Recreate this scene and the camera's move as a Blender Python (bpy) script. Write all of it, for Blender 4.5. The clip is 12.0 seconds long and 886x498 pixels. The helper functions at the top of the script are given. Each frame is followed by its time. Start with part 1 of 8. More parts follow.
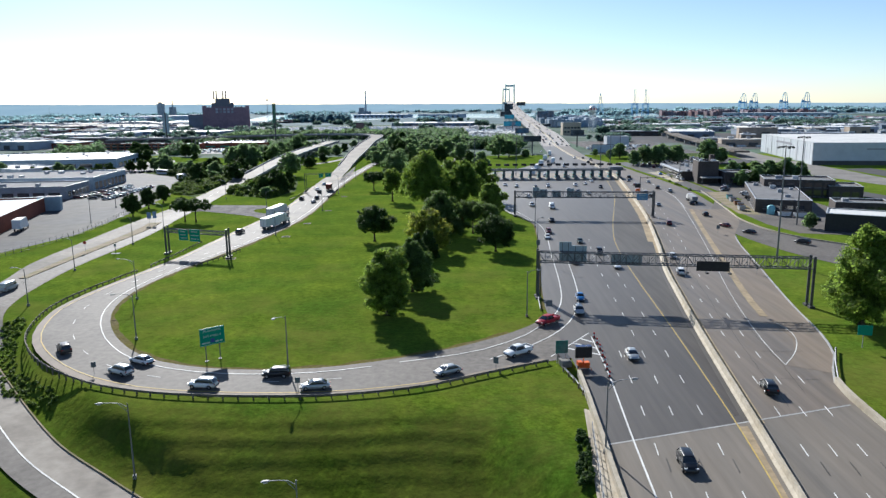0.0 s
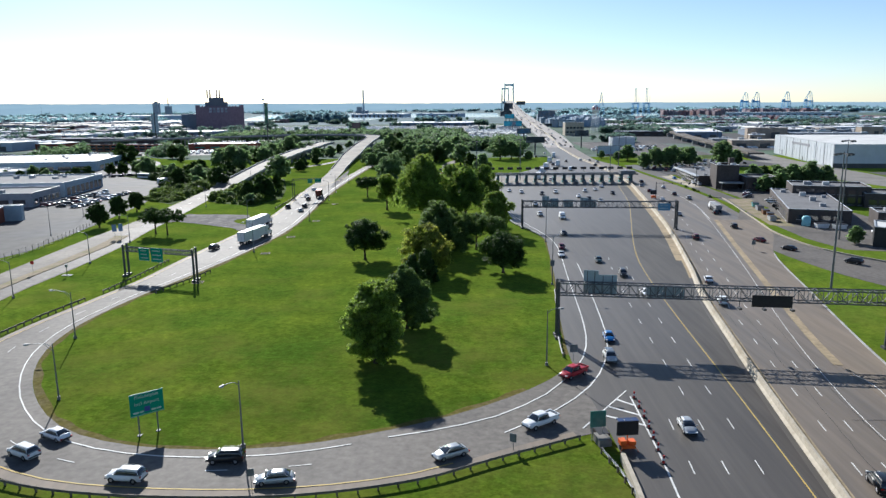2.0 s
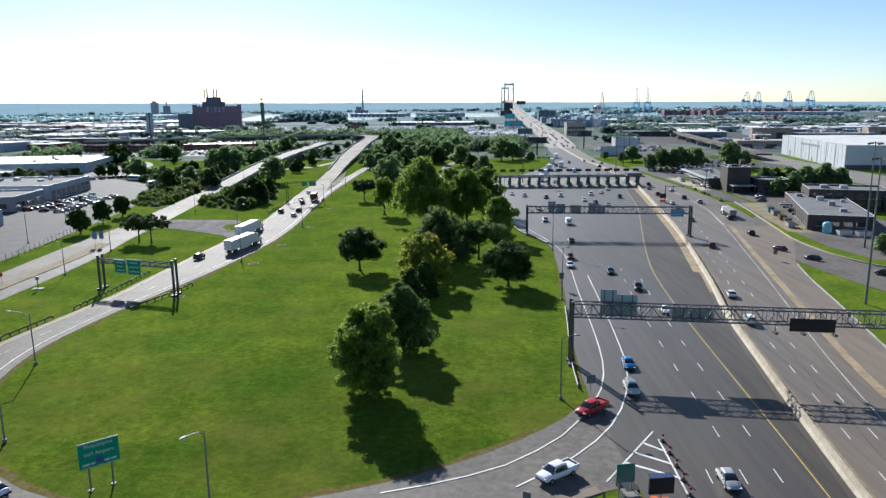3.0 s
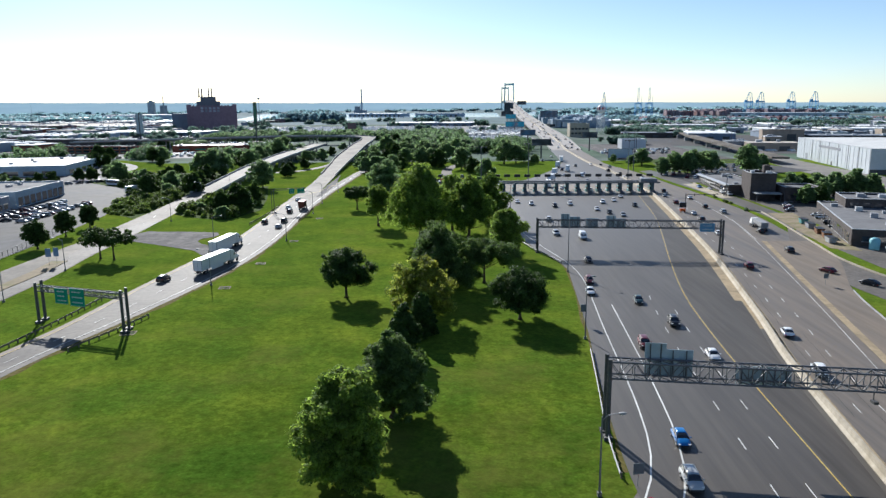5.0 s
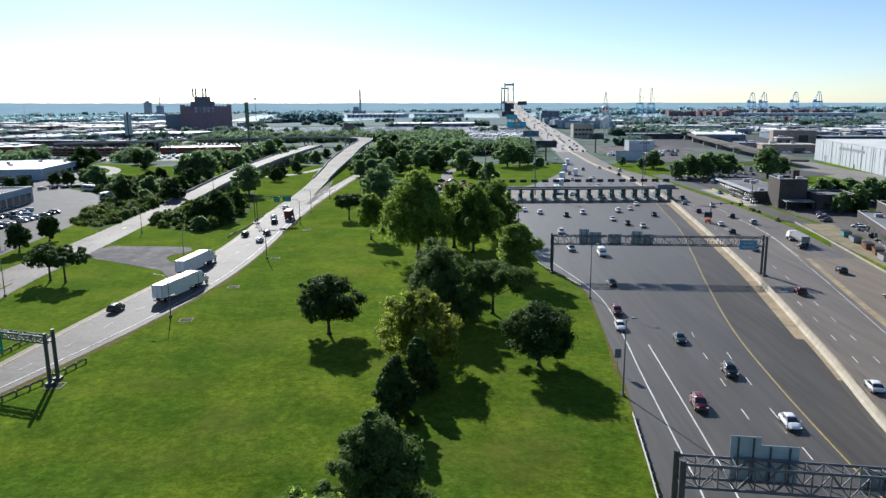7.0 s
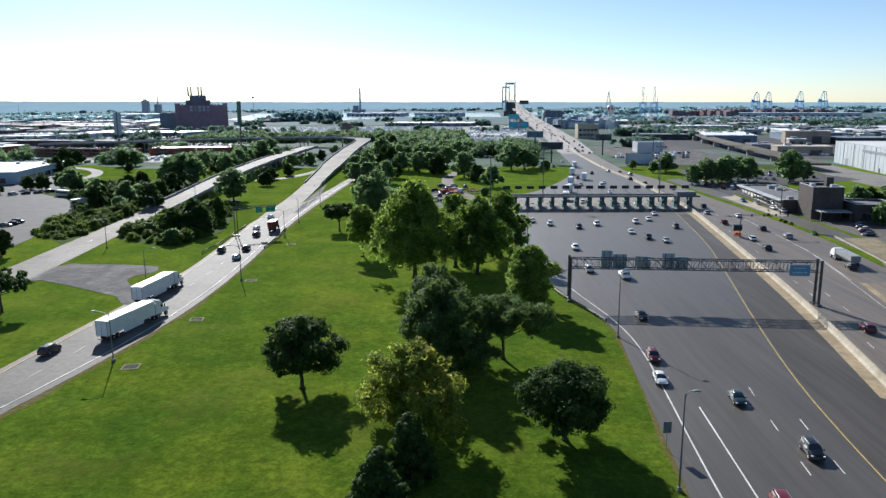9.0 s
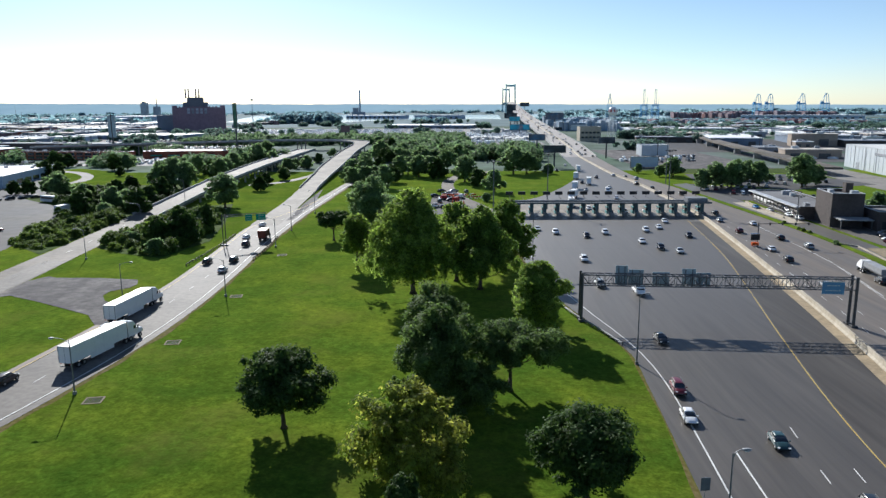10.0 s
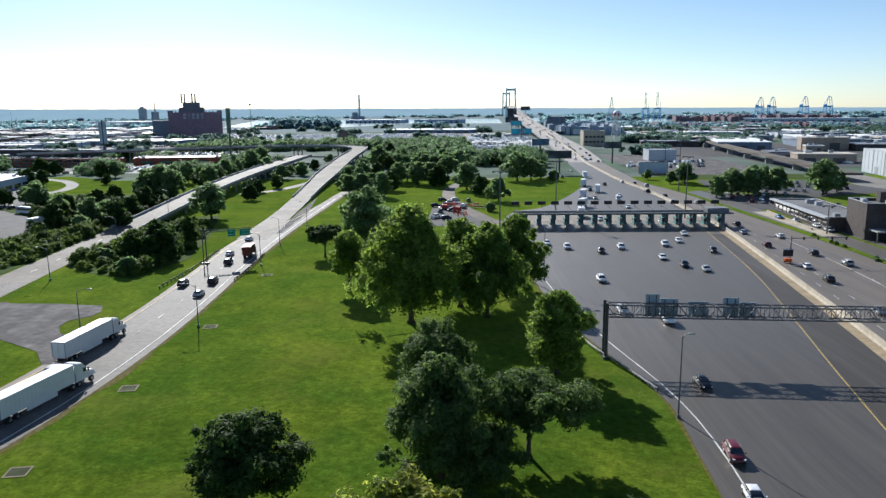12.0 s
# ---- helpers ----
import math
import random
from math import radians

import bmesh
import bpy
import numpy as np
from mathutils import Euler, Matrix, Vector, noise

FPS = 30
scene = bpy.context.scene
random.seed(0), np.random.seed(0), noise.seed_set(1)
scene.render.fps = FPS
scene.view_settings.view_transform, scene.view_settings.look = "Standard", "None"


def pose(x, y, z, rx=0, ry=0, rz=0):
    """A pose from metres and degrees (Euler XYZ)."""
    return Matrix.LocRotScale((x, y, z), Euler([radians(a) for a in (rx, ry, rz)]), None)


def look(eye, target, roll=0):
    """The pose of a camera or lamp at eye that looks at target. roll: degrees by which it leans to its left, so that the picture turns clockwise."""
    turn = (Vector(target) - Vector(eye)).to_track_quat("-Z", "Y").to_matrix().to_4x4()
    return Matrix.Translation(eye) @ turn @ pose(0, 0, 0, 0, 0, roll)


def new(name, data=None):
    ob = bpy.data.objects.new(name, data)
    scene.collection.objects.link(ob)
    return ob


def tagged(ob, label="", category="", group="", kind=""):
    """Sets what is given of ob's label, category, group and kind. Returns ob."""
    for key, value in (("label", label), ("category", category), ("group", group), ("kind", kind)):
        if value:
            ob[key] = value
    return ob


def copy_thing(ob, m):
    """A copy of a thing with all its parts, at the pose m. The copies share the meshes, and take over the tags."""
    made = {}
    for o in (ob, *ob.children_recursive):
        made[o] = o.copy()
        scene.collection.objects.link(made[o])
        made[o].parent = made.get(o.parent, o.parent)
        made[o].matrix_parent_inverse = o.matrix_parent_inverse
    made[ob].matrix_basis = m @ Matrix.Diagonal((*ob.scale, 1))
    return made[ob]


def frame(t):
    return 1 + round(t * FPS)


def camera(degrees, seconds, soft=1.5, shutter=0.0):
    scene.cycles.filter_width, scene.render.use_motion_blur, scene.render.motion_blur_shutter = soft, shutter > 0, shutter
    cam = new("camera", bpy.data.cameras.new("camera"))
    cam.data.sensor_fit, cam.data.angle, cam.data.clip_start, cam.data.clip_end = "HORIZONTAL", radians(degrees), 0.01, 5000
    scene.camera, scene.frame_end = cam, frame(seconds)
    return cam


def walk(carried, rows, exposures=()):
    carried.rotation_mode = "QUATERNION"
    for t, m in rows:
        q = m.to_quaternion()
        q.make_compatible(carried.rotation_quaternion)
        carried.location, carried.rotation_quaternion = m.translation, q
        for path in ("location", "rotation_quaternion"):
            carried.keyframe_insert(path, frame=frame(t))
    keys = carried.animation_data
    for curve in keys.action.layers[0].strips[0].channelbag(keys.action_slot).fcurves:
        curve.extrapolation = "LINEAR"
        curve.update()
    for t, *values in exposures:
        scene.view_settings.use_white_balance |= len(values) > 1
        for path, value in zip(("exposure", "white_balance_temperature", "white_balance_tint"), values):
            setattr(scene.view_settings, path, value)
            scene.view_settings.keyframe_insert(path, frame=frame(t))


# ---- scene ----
cam = camera(63.2, 12.0, soft=1.4)
PATH = [
    (0, (2.417, -6.032, 42.950), (2.370, -4.072, 42.555), -0.60),
    (0.5, (2.220, 0.972, 43.024), (2.175, 2.932, 42.629), -0.60),
    (1, (2.052, 8.127, 43.045), (2.007, 10.087, 42.651), -0.70),
    (1.5, (1.797, 14.971, 43.118), (1.753, 16.931, 42.721), -0.60),
    (2, (1.478, 22.041, 43.052), (1.435, 24.001, 42.655), -0.60),
    (2.5, (1.251, 28.993, 43.115), (1.208, 30.952, 42.718), -0.60),
    (3, (1.032, 35.886, 43.130), (0.990, 37.845, 42.732), -0.60),
    (5, (0.346, 62.618, 43.190), (0.306, 64.577, 42.792), -0.50),
    (5.5, (0.017, 69.598, 42.713), (-0.021, 71.558, 42.317), -0.50),
    (6, (-0.121, 76.407, 42.668), (-0.161, 78.367, 42.272), -0.50),
    (6.5, (-0.387, 83.112, 42.682), (-0.426, 85.073, 42.288), -0.50),
    (7, (-0.592, 89.860, 42.762), (-0.630, 91.820, 42.365), -0.50),
    (9, (-0.971, 116.174, 43.117), (-1.010, 118.134, 42.717), -0.40),
    (9.5, (-1.099, 122.902, 43.134), (-1.138, 124.861, 42.734), -0.40),
    (10, (-1.229, 129.345, 43.087), (-1.268, 131.305, 42.693), -0.40),
    (10.5, (-1.315, 135.144, 43.047), (-1.354, 137.105, 42.656), -0.40),
    (11, (-1.573, 140.688, 43.046), (-1.611, 142.650, 42.657), -0.40),
    (11.5, (-1.830, 145.700, 43.031), (-1.869, 147.662, 42.644), -0.50),
    (12, (-1.924, 149.509, 42.984), (-1.964, 151.472, 42.601), -0.60),
]
walk(cam, [(t, look(eye, target, roll)) for t, eye, target, roll in PATH], exposures=[(0, 0.67, 6050, 9), (12, 0.57, 6050, 9)])

# ---- world and sun ----
SUN_AZ = math.atan2(-0.338, 0.941)      # turn from +y towards +x
SUN_EL = radians(27.9)
world = bpy.data.worlds.new("world")
scene.world = world
world.use_nodes = True
wn = world.node_tree.nodes
sky = wn.new("ShaderNodeTexSky")
sky.sky_type = "NISHITA"
sky.sun_disc = False
sky.sun_elevation = SUN_EL
sky.sun_rotation = SUN_AZ
sky.altitude = 0
sky.air_density = 0.75
sky.dust_density = 0.2
sky.ozone_density = 2.2
wn["Background"].inputs["Strength"].default_value = 0.076
world.node_tree.links.new(sky.outputs[0], wn["Background"].inputs[0])
sun_data = bpy.data.lights.new("sun", "SUN")
sun_data.energy = 5.0
sun_data.angle = radians(0.5)
sun_data.color = (1.0, 0.95, 0.87)
sun = new("sun", sun_data)
sun_dir = Vector((math.sin(SUN_AZ) * math.cos(SUN_EL), math.cos(SUN_AZ) * math.cos(SUN_EL), math.sin(SUN_EL)))
sun.matrix_world = look(sun_dir * 100, (0, 0, 0))

# ---- materials ----
def mat(name, base, rough=0.8, metal=0.0, var=0.15, fine=1.5, broad=0.08, bump=0.0, other=None, share=0.5, spec=0.3, rand=0.0, coat=0.0, stretch=None):
    """A surface with grain at two scales; other: a second colour that broad patches turn to."""
    m = bpy.data.materials.new(name)
    m.use_nodes = True
    t = m.node_tree
    b = t.nodes["Principled BSDF"]
    b.inputs["Roughness"].default_value = rough
    b.inputs["Metallic"].default_value = metal
    b.inputs["Specular IOR Level"].default_value = spec
    b.inputs["Coat Weight"].default_value = coat
    geo = t.nodes.new("ShaderNodeNewGeometry")
    def noise_node(scale, detail):
        n = t.nodes.new("ShaderNodeTexNoise")
        n.inputs["Scale"].default_value = scale
        n.inputs["Detail"].default_value = detail
        n.inputs["Roughness"].default_value = 0.6
        if stretch:
            mp = t.nodes.new("ShaderNodeMapping")
            mp.inputs["Scale"].default_value = stretch
            t.links.new(geo.outputs["Position"], mp.inputs["Vector"])
            t.links.new(mp.outputs["Vector"], n.inputs["Vector"])
        else:
            t.links.new(geo.outputs["Position"], n.inputs["Vector"])
        return n
    n1, n2 = noise_node(fine, 4), noise_node(broad, 5)
    other = other or tuple(c * (1 - var) for c in base)
    mix = t.nodes.new("ShaderNodeMix")
    mix.data_type = "RGBA"
    mix.inputs[6].default_value = (*base, 1)
    mix.inputs[7].default_value = (*other, 1)
    ramp = t.nodes.new("ShaderNodeMapRange")
    ramp.inputs["From Min"].default_value = 0.62 - 0.3 * share
    ramp.inputs["From Max"].default_value = 0.82 - 0.3 * share
    t.links.new(n2.outputs["Fac"], ramp.inputs["Value"])
    t.links.new(ramp.outputs["Result"], mix.inputs[0])
    hsv = t.nodes.new("ShaderNodeHueSaturation")
    val = t.nodes.new("ShaderNodeMapRange")
    val.inputs["From Min"].default_value, val.inputs["From Max"].default_value = 0.3, 0.7
    val.inputs["To Min"].default_value, val.inputs["To Max"].default_value = 1 - var, 1 + var
    t.links.new(n1.outputs["Fac"], val.inputs["Value"])
    last = val.outputs["Result"]
    if rand:
        info = t.nodes.new("ShaderNodeObjectInfo")
        r = t.nodes.new("ShaderNodeMapRange")
        r.inputs["To Min"].default_value, r.inputs["To Max"].default_value = 1 - rand, 1 + rand
        t.links.new(info.outputs["Random"], r.inputs["Value"])
        mul = t.nodes.new("ShaderNodeMath")
        mul.operation = "MULTIPLY"
        t.links.new(last, mul.inputs[0])
        t.links.new(r.outputs["Result"], mul.inputs[1])
        last = mul.outputs[0]
    t.links.new(last, hsv.inputs["Value"])
    t.links.new(mix.outputs[2], hsv.inputs["Color"])
    t.links.new(hsv.outputs["Color"], b.inputs["Base Color"])
    if bump:
        bp = t.nodes.new("ShaderNodeBump")
        bp.inputs["Strength"].default_value = bump
        bp.inputs["Distance"].default_value = 0.2
        t.links.new(n1.outputs["Fac"], bp.inputs["Height"])
        t.links.new(bp.outputs["Normal"], b.inputs["Normal"])
    return m


def leaf_mat(name, base, other, glow=0.45):
    """Leaves: each one a shade of its own, light shining through."""
    m = mat(name, base, rough=0.7, var=0.25, fine=0.5, broad=0.18, other=other, share=0.6, spec=0.12)
    t = m.node_tree
    b = t.nodes["Principled BSDF"]
    tr = t.nodes.new("ShaderNodeBsdfTranslucent")
    hsv = [n for n in t.nodes if n.bl_idname == "ShaderNodeHueSaturation"][0]
    geo = [n for n in t.nodes if n.bl_idname == "ShaderNodeNewGeometry"][0]
    isl = t.nodes.new("ShaderNodeMapRange")
    isl.inputs["To Min"].default_value, isl.inputs["To Max"].default_value = 0.6, 1.4
    t.links.new(geo.outputs["Random Per Island"], isl.inputs["Value"])
    h2 = t.nodes.new("ShaderNodeHueSaturation")
    t.links.new(isl.outputs["Result"], h2.inputs["Value"])
    t.links.new(hsv.outputs["Color"], h2.inputs["Color"])
    t.links.new(h2.outputs["Color"], b.inputs["Base Color"])
    h3 = t.nodes.new("ShaderNodeHueSaturation")
    h3.inputs["Hue"].default_value = 0.49
    h3.inputs["Saturation"].default_value = 1.05
    h3.inputs["Value"].default_value = 2.3
    t.links.new(h2.outputs["Color"], h3.inputs["Color"])
    t.links.new(h3.outputs["Color"], tr.inputs["Color"])
    mx = t.nodes.new("ShaderNodeMixShader")
    mx.inputs[0].default_value = glow
    t.links.new(b.outputs[0], mx.inputs[1])
    t.links.new(tr.outputs[0], mx.inputs[2])
    t.links.new(mx.outputs[0], t.nodes["Material Output"].inputs["Surface"])
    return m


def glass_mat(name, tint, rough=0.05):
    m = mat(name, tint, rough=rough, var=0.05, spec=0.8, coat=0.5)
    return m


GRASS = mat("grass", (0.04, 0.083, 0.0085), rough=0.95, var=0.34, fine=0.9, broad=0.05, other=(0.064, 0.099, 0.0095), share=0.75, bump=0.5, spec=0.0)
g_in = GRASS.node_tree.nodes["Principled BSDF"].inputs
g_in["Sheen Weight"].default_value = 0.2
g_in["Sheen Roughness"].default_value = 0.4
g_in["Sheen Tint"].default_value = (0.66, 0.85, 0.14, 1)
# broad drifts of yellower and deeper green over the lawn, and a finer mottle
g_t = GRASS.node_tree
g_geo = [n for n in g_t.nodes if n.bl_idname == "ShaderNodeNewGeometry"][0]
g_col = g_in["Base Color"].links[0].from_socket
for g_scale, g_str, g_lo, g_hi, g_hue in ((0.022, (1.0, 0.6, 1.0), 0.86, 1.18, 0.01), (0.14, (1.0, 0.8, 1.0), 0.8, 1.22, 0.01), (0.55, (1.0, 0.8, 1.0), 0.82, 1.2, 0.006), (2.4, (1.0, 0.9, 1.0), 0.8, 1.2, 0.005), (0.06, (0.6, 1.2, 1.0), 0.88, 1.14, 0.008)):
    g_map = g_t.nodes.new("ShaderNodeMapping")
    g_map.inputs["Scale"].default_value = g_str
    g_map.inputs["Rotation"].default_value = (0, 0, 0.35)
    g_noise = g_t.nodes.new("ShaderNodeTexNoise")
    g_noise.inputs["Scale"].default_value = g_scale
    g_noise.inputs["Detail"].default_value = 3
    g_val, g_shift, g_hsv = g_t.nodes.new("ShaderNodeMapRange"), g_t.nodes.new("ShaderNodeMapRange"), g_t.nodes.new("ShaderNodeHueSaturation")
    for g_node, g_a, g_b in ((g_val, g_lo, g_hi), (g_shift, 0.5 + g_hue, 0.5 - g_hue)):
        g_node.inputs["From Min"].default_value, g_node.inputs["From Max"].default_value = 0.33, 0.67
        g_node.inputs["To Min"].default_value, g_node.inputs["To Max"].default_value = g_a, g_b
        g_t.links.new(g_noise.outputs["Fac"], g_node.inputs["Value"])
    g_t.links.new(g_geo.outputs["Position"], g_map.inputs["Vector"])
    g_t.links.new(g_map.outputs["Vector"], g_noise.inputs["Vector"])
    g_t.links.new(g_col, g_hsv.inputs["Color"])
    g_t.links.new(g_val.outputs["Result"], g_hsv.inputs["Value"])
    g_t.links.new(g_shift.outputs["Result"], g_hsv.inputs["Hue"])
    g_col = g_hsv.outputs["Color"]
g_dry, g_thin, g_mix = g_t.nodes.new("ShaderNodeTexNoise"), g_t.nodes.new("ShaderNodeMapRange"), g_t.nodes.new("ShaderNodeMix")
g_dry.inputs["Scale"].default_value, g_dry.inputs["Detail"].default_value, g_dry.inputs["Roughness"].default_value = 0.045, 6, 0.68
for g_key, g_v in (("From Min", 0.52), ("From Max", 0.74), ("To Min", 0.0), ("To Max", 0.62)):
    g_thin.inputs[g_key].default_value = g_v
g_mix.data_type = "RGBA"
g_mix.inputs[7].default_value = (0.118, 0.112, 0.026, 1)
g_t.links.new(g_geo.outputs["Position"], g_dry.inputs["Vector"])
g_xyz, g_south, g_sum = g_t.nodes.new("ShaderNodeSeparateXYZ"), g_t.nodes.new("ShaderNodeMapRange"), g_t.nodes.new("ShaderNodeMath")
for g_key, g_v in (("From Min", 104.0), ("From Max", 190.0), ("To Min", 0.12), ("To Max", 0.0)):
    g_south.inputs[g_key].default_value = g_v
g_t.links.new(g_geo.outputs["Position"], g_xyz.inputs[0])
g_t.links.new(g_xyz.outputs["Y"], g_south.inputs["Value"])
g_t.links.new(g_dry.outputs["Fac"], g_sum.inputs[0])
g_t.links.new(g_south.outputs["Result"], g_sum.inputs[1])
g_t.links.new(g_sum.outputs[0], g_thin.inputs["Value"])
g_t.links.new(g_thin.outputs["Result"], g_mix.inputs[0])
g_t.links.new(g_col, g_mix.inputs[6])
g_t.links.new(g_mix.outputs[2], g_in["Base Color"])
# Far ground: haze put into the base colour, bluer farther out.
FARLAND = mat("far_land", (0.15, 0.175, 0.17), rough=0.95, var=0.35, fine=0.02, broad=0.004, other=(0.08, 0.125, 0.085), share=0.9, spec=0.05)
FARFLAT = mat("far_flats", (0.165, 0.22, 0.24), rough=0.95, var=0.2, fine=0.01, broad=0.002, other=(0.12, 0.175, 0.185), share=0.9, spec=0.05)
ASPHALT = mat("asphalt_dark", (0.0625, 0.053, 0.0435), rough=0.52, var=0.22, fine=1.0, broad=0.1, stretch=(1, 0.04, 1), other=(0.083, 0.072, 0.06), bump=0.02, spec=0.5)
# paler up to the toll lanes: worn paving, with sun glint painted in
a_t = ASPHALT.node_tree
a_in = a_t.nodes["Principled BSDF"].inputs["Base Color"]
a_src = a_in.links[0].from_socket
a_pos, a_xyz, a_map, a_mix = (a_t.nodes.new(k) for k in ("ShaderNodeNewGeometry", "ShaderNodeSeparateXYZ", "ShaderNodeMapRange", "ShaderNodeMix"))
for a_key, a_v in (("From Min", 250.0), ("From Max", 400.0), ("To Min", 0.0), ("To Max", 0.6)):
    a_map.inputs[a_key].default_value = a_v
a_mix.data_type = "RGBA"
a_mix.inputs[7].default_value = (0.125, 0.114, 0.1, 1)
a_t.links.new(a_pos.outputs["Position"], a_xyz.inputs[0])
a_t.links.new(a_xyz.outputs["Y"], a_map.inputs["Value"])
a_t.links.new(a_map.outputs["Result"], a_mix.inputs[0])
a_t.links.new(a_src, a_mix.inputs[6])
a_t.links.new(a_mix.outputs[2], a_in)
ASPHALT_OLD = mat("asphalt_old", (0.15, 0.136, 0.121), rough=0.7, var=0.24, fine=0.9, broad=0.08, other=(0.108, 0.099, 0.09), bump=0.03, spec=0.1)
ASPHALT_TAN = mat("asphalt_tan", (0.205, 0.166, 0.128), rough=0.75, var=0.15, fine=0.7, broad=0.12, stretch=(1, 0.06, 1), other=(0.165, 0.14, 0.116), spec=0.2)
LOT = mat("lot_asphalt", (0.108, 0.104, 0.1), rough=0.75, var=0.15, fine=0.2, broad=0.03, other=(0.10, 0.1, 0.105), share=0.7, spec=0.05)
CONCRETE_ROAD = mat("concrete_road", (0.195, 0.172, 0.145), rough=0.72, var=0.18, fine=0.6, broad=0.05, other=(0.125, 0.112, 0.095), share=0.75, spec=0.08)
CONCRETE = mat("concrete", (0.42, 0.37, 0.29), rough=0.85, var=0.15, fine=1.0, broad=0.15, other=(0.33, 0.28, 0.2), bump=0.05)
CONCRETE_DIM = mat("stained_concrete", (0.2, 0.19, 0.17), rough=0.85, var=0.2, fine=1.0, broad=0.15, other=(0.13, 0.125, 0.115))
CONCRETE_GREY = mat("concrete_grey", (0.36, 0.36, 0.35), rough=0.85, var=0.15, fine=1.0, broad=0.15, other=(0.24, 0.24, 0.24))
GRAVEL = mat("gravel", (0.058, 0.053, 0.056), rough=0.95, var=0.42, fine=0.5, broad=0.14, other=(0.13, 0.12, 0.115), share=0.6, bump=0.12)
DIRT = mat("dirt", (0.25, 0.2, 0.13), rough=0.95, var=0.25, fine=0.8, broad=0.2, other=(0.16, 0.15, 0.06))
SAND = mat("gutter_sand", (0.34, 0.265, 0.165), rough=0.95, var=0.2, fine=0.8, broad=0.15, other=(0.26, 0.205, 0.13), share=0.7)
PAINT_W = mat("road_paint_white", (0.68, 0.68, 0.65), rough=0.7, var=0.15, fine=1.5, other=(0.5, 0.5, 0.48), share=0.6)
PAINT_Y = mat("road_paint_yellow", (0.46, 0.34, 0.1), rough=0.7, var=0.15, fine=1.5, other=(0.5, 0.33, 0.07))
DECK = mat("deck_concrete", (0.18, 0.157, 0.13), rough=0.75, var=0.14, fine=0.8, broad=0.12, stretch=(1, 0.06, 1), other=(0.15, 0.137, 0.12), spec=0.2)
RAMP_PALE = mat("worn_pale_concrete", (0.31, 0.28, 0.24), rough=0.8, var=0.16, fine=0.5, broad=0.1, other=(0.23, 0.205, 0.175), share=0.8, spec=0.1)
STREET_PALE = mat("pale_street_concrete", (0.25, 0.235, 0.215), rough=0.8, var=0.14, fine=0.4, broad=0.06, other=(0.2, 0.188, 0.172), share=0.7, spec=0.1)
STEEL = mat("galvanised_steel", (0.3, 0.305, 0.31), rough=0.65, metal=0.5, var=0.12, fine=2.0)
STEEL_DARK = mat("weathered_steel", (0.1, 0.1, 0.1), rough=0.6, metal=0.3, var=0.2, fine=2.0)
ASPHALT_WARM = mat("asphalt_warm", (0.156, 0.127, 0.098), rough=0.58, var=0.2, fine=0.8, broad=0.12, stretch=(1, 0.04, 1), other=(0.12, 0.105, 0.09), bump=0.03, spec=0.45)
SCRUB = mat("scrub_ground", (0.045, 0.08, 0.012), rough=1.0, var=0.35, fine=0.5, broad=0.1, other=(0.06, 0.085, 0.02), share=0.7, bump=0.5, spec=0.05)
DRY = mat("dry_grass", (0.115, 0.1, 0.024), rough=1.0, var=0.3, fine=1.2, broad=0.3, other=(0.13, 0.108, 0.05), share=0.6, bump=0.3, spec=0.05)
RAIL = mat("weathered_guardrail", (0.16, 0.14, 0.12), rough=0.7, metal=0.4, var=0.25, fine=1.5, other=(0.24, 0.2, 0.16))
BARK = mat("bark", (0.09, 0.07, 0.05), rough=0.95, var=0.3, fine=3.0, bump=0.3)
SIGN_GREEN = mat("sign_green", (0.0, 0.25, 0.16), rough=0.45, var=0.08, fine=0.8)
SIGN_BACK = mat("sign_back", (0.34, 0.42, 0.45), rough=0.5, metal=0.2, var=0.1, fine=1.0)
SIGN_WORN = mat("sign_green_worn", (0.03, 0.16, 0.13), rough=0.6, var=0.25, fine=0.8, other=(0.12, 0.2, 0.19), share=0.6)
SIGN_DULL = mat("sign_back_dull", (0.13, 0.155, 0.17), rough=0.6, metal=0.2, var=0.15, fine=1.0)
WHITE = mat("white_paint", (0.78, 0.78, 0.77), rough=0.45, var=0.06, fine=0.8, broad=0.2)
BLACK = mat("black_plastic", (0.02, 0.02, 0.022), rough=0.5, var=0.2)
RUBBER = mat("tyre_rubber", (0.025, 0.025, 0.025), rough=0.9, var=0.2)
RIM = mat("alloy_rim", (0.45, 0.45, 0.46), rough=0.35, metal=0.8, var=0.1)
GLASS = glass_mat("car_glass", (0.02, 0.025, 0.03))
LAMP_W = mat("lamp_lens", (0.75, 0.75, 0.72), rough=0.2, var=0.05, spec=0.6)
LAMP_R = mat("tail_lens", (0.4, 0.015, 0.01), rough=0.25, var=0.05, spec=0.6)
ORANGE = mat("orange_paint", (0.75, 0.13, 0.02), rough=0.55, var=0.12)
RED = mat("red_paint", (0.4, 0.03, 0.025), rough=0.5, var=0.12)
TEAL = mat("teal_paint", (0.12, 0.3, 0.3), rough=0.6, var=0.12)
BRICK_RED = mat("brick_red", (0.24, 0.075, 0.045), rough=0.9, var=0.18, fine=1.2, broad=0.12, other=(0.18, 0.06, 0.04))
BRICK_DARK = mat("brick_brown", (0.085, 0.07, 0.065), rough=0.9, var=0.18, fine=1.2, broad=0.12, other=(0.065, 0.055, 0.05))
ROOF_GREY = mat("roof_felt", (0.17, 0.17, 0.175), rough=0.9, var=0.15, fine=0.4, broad=0.07, other=(0.12, 0.12, 0.125))
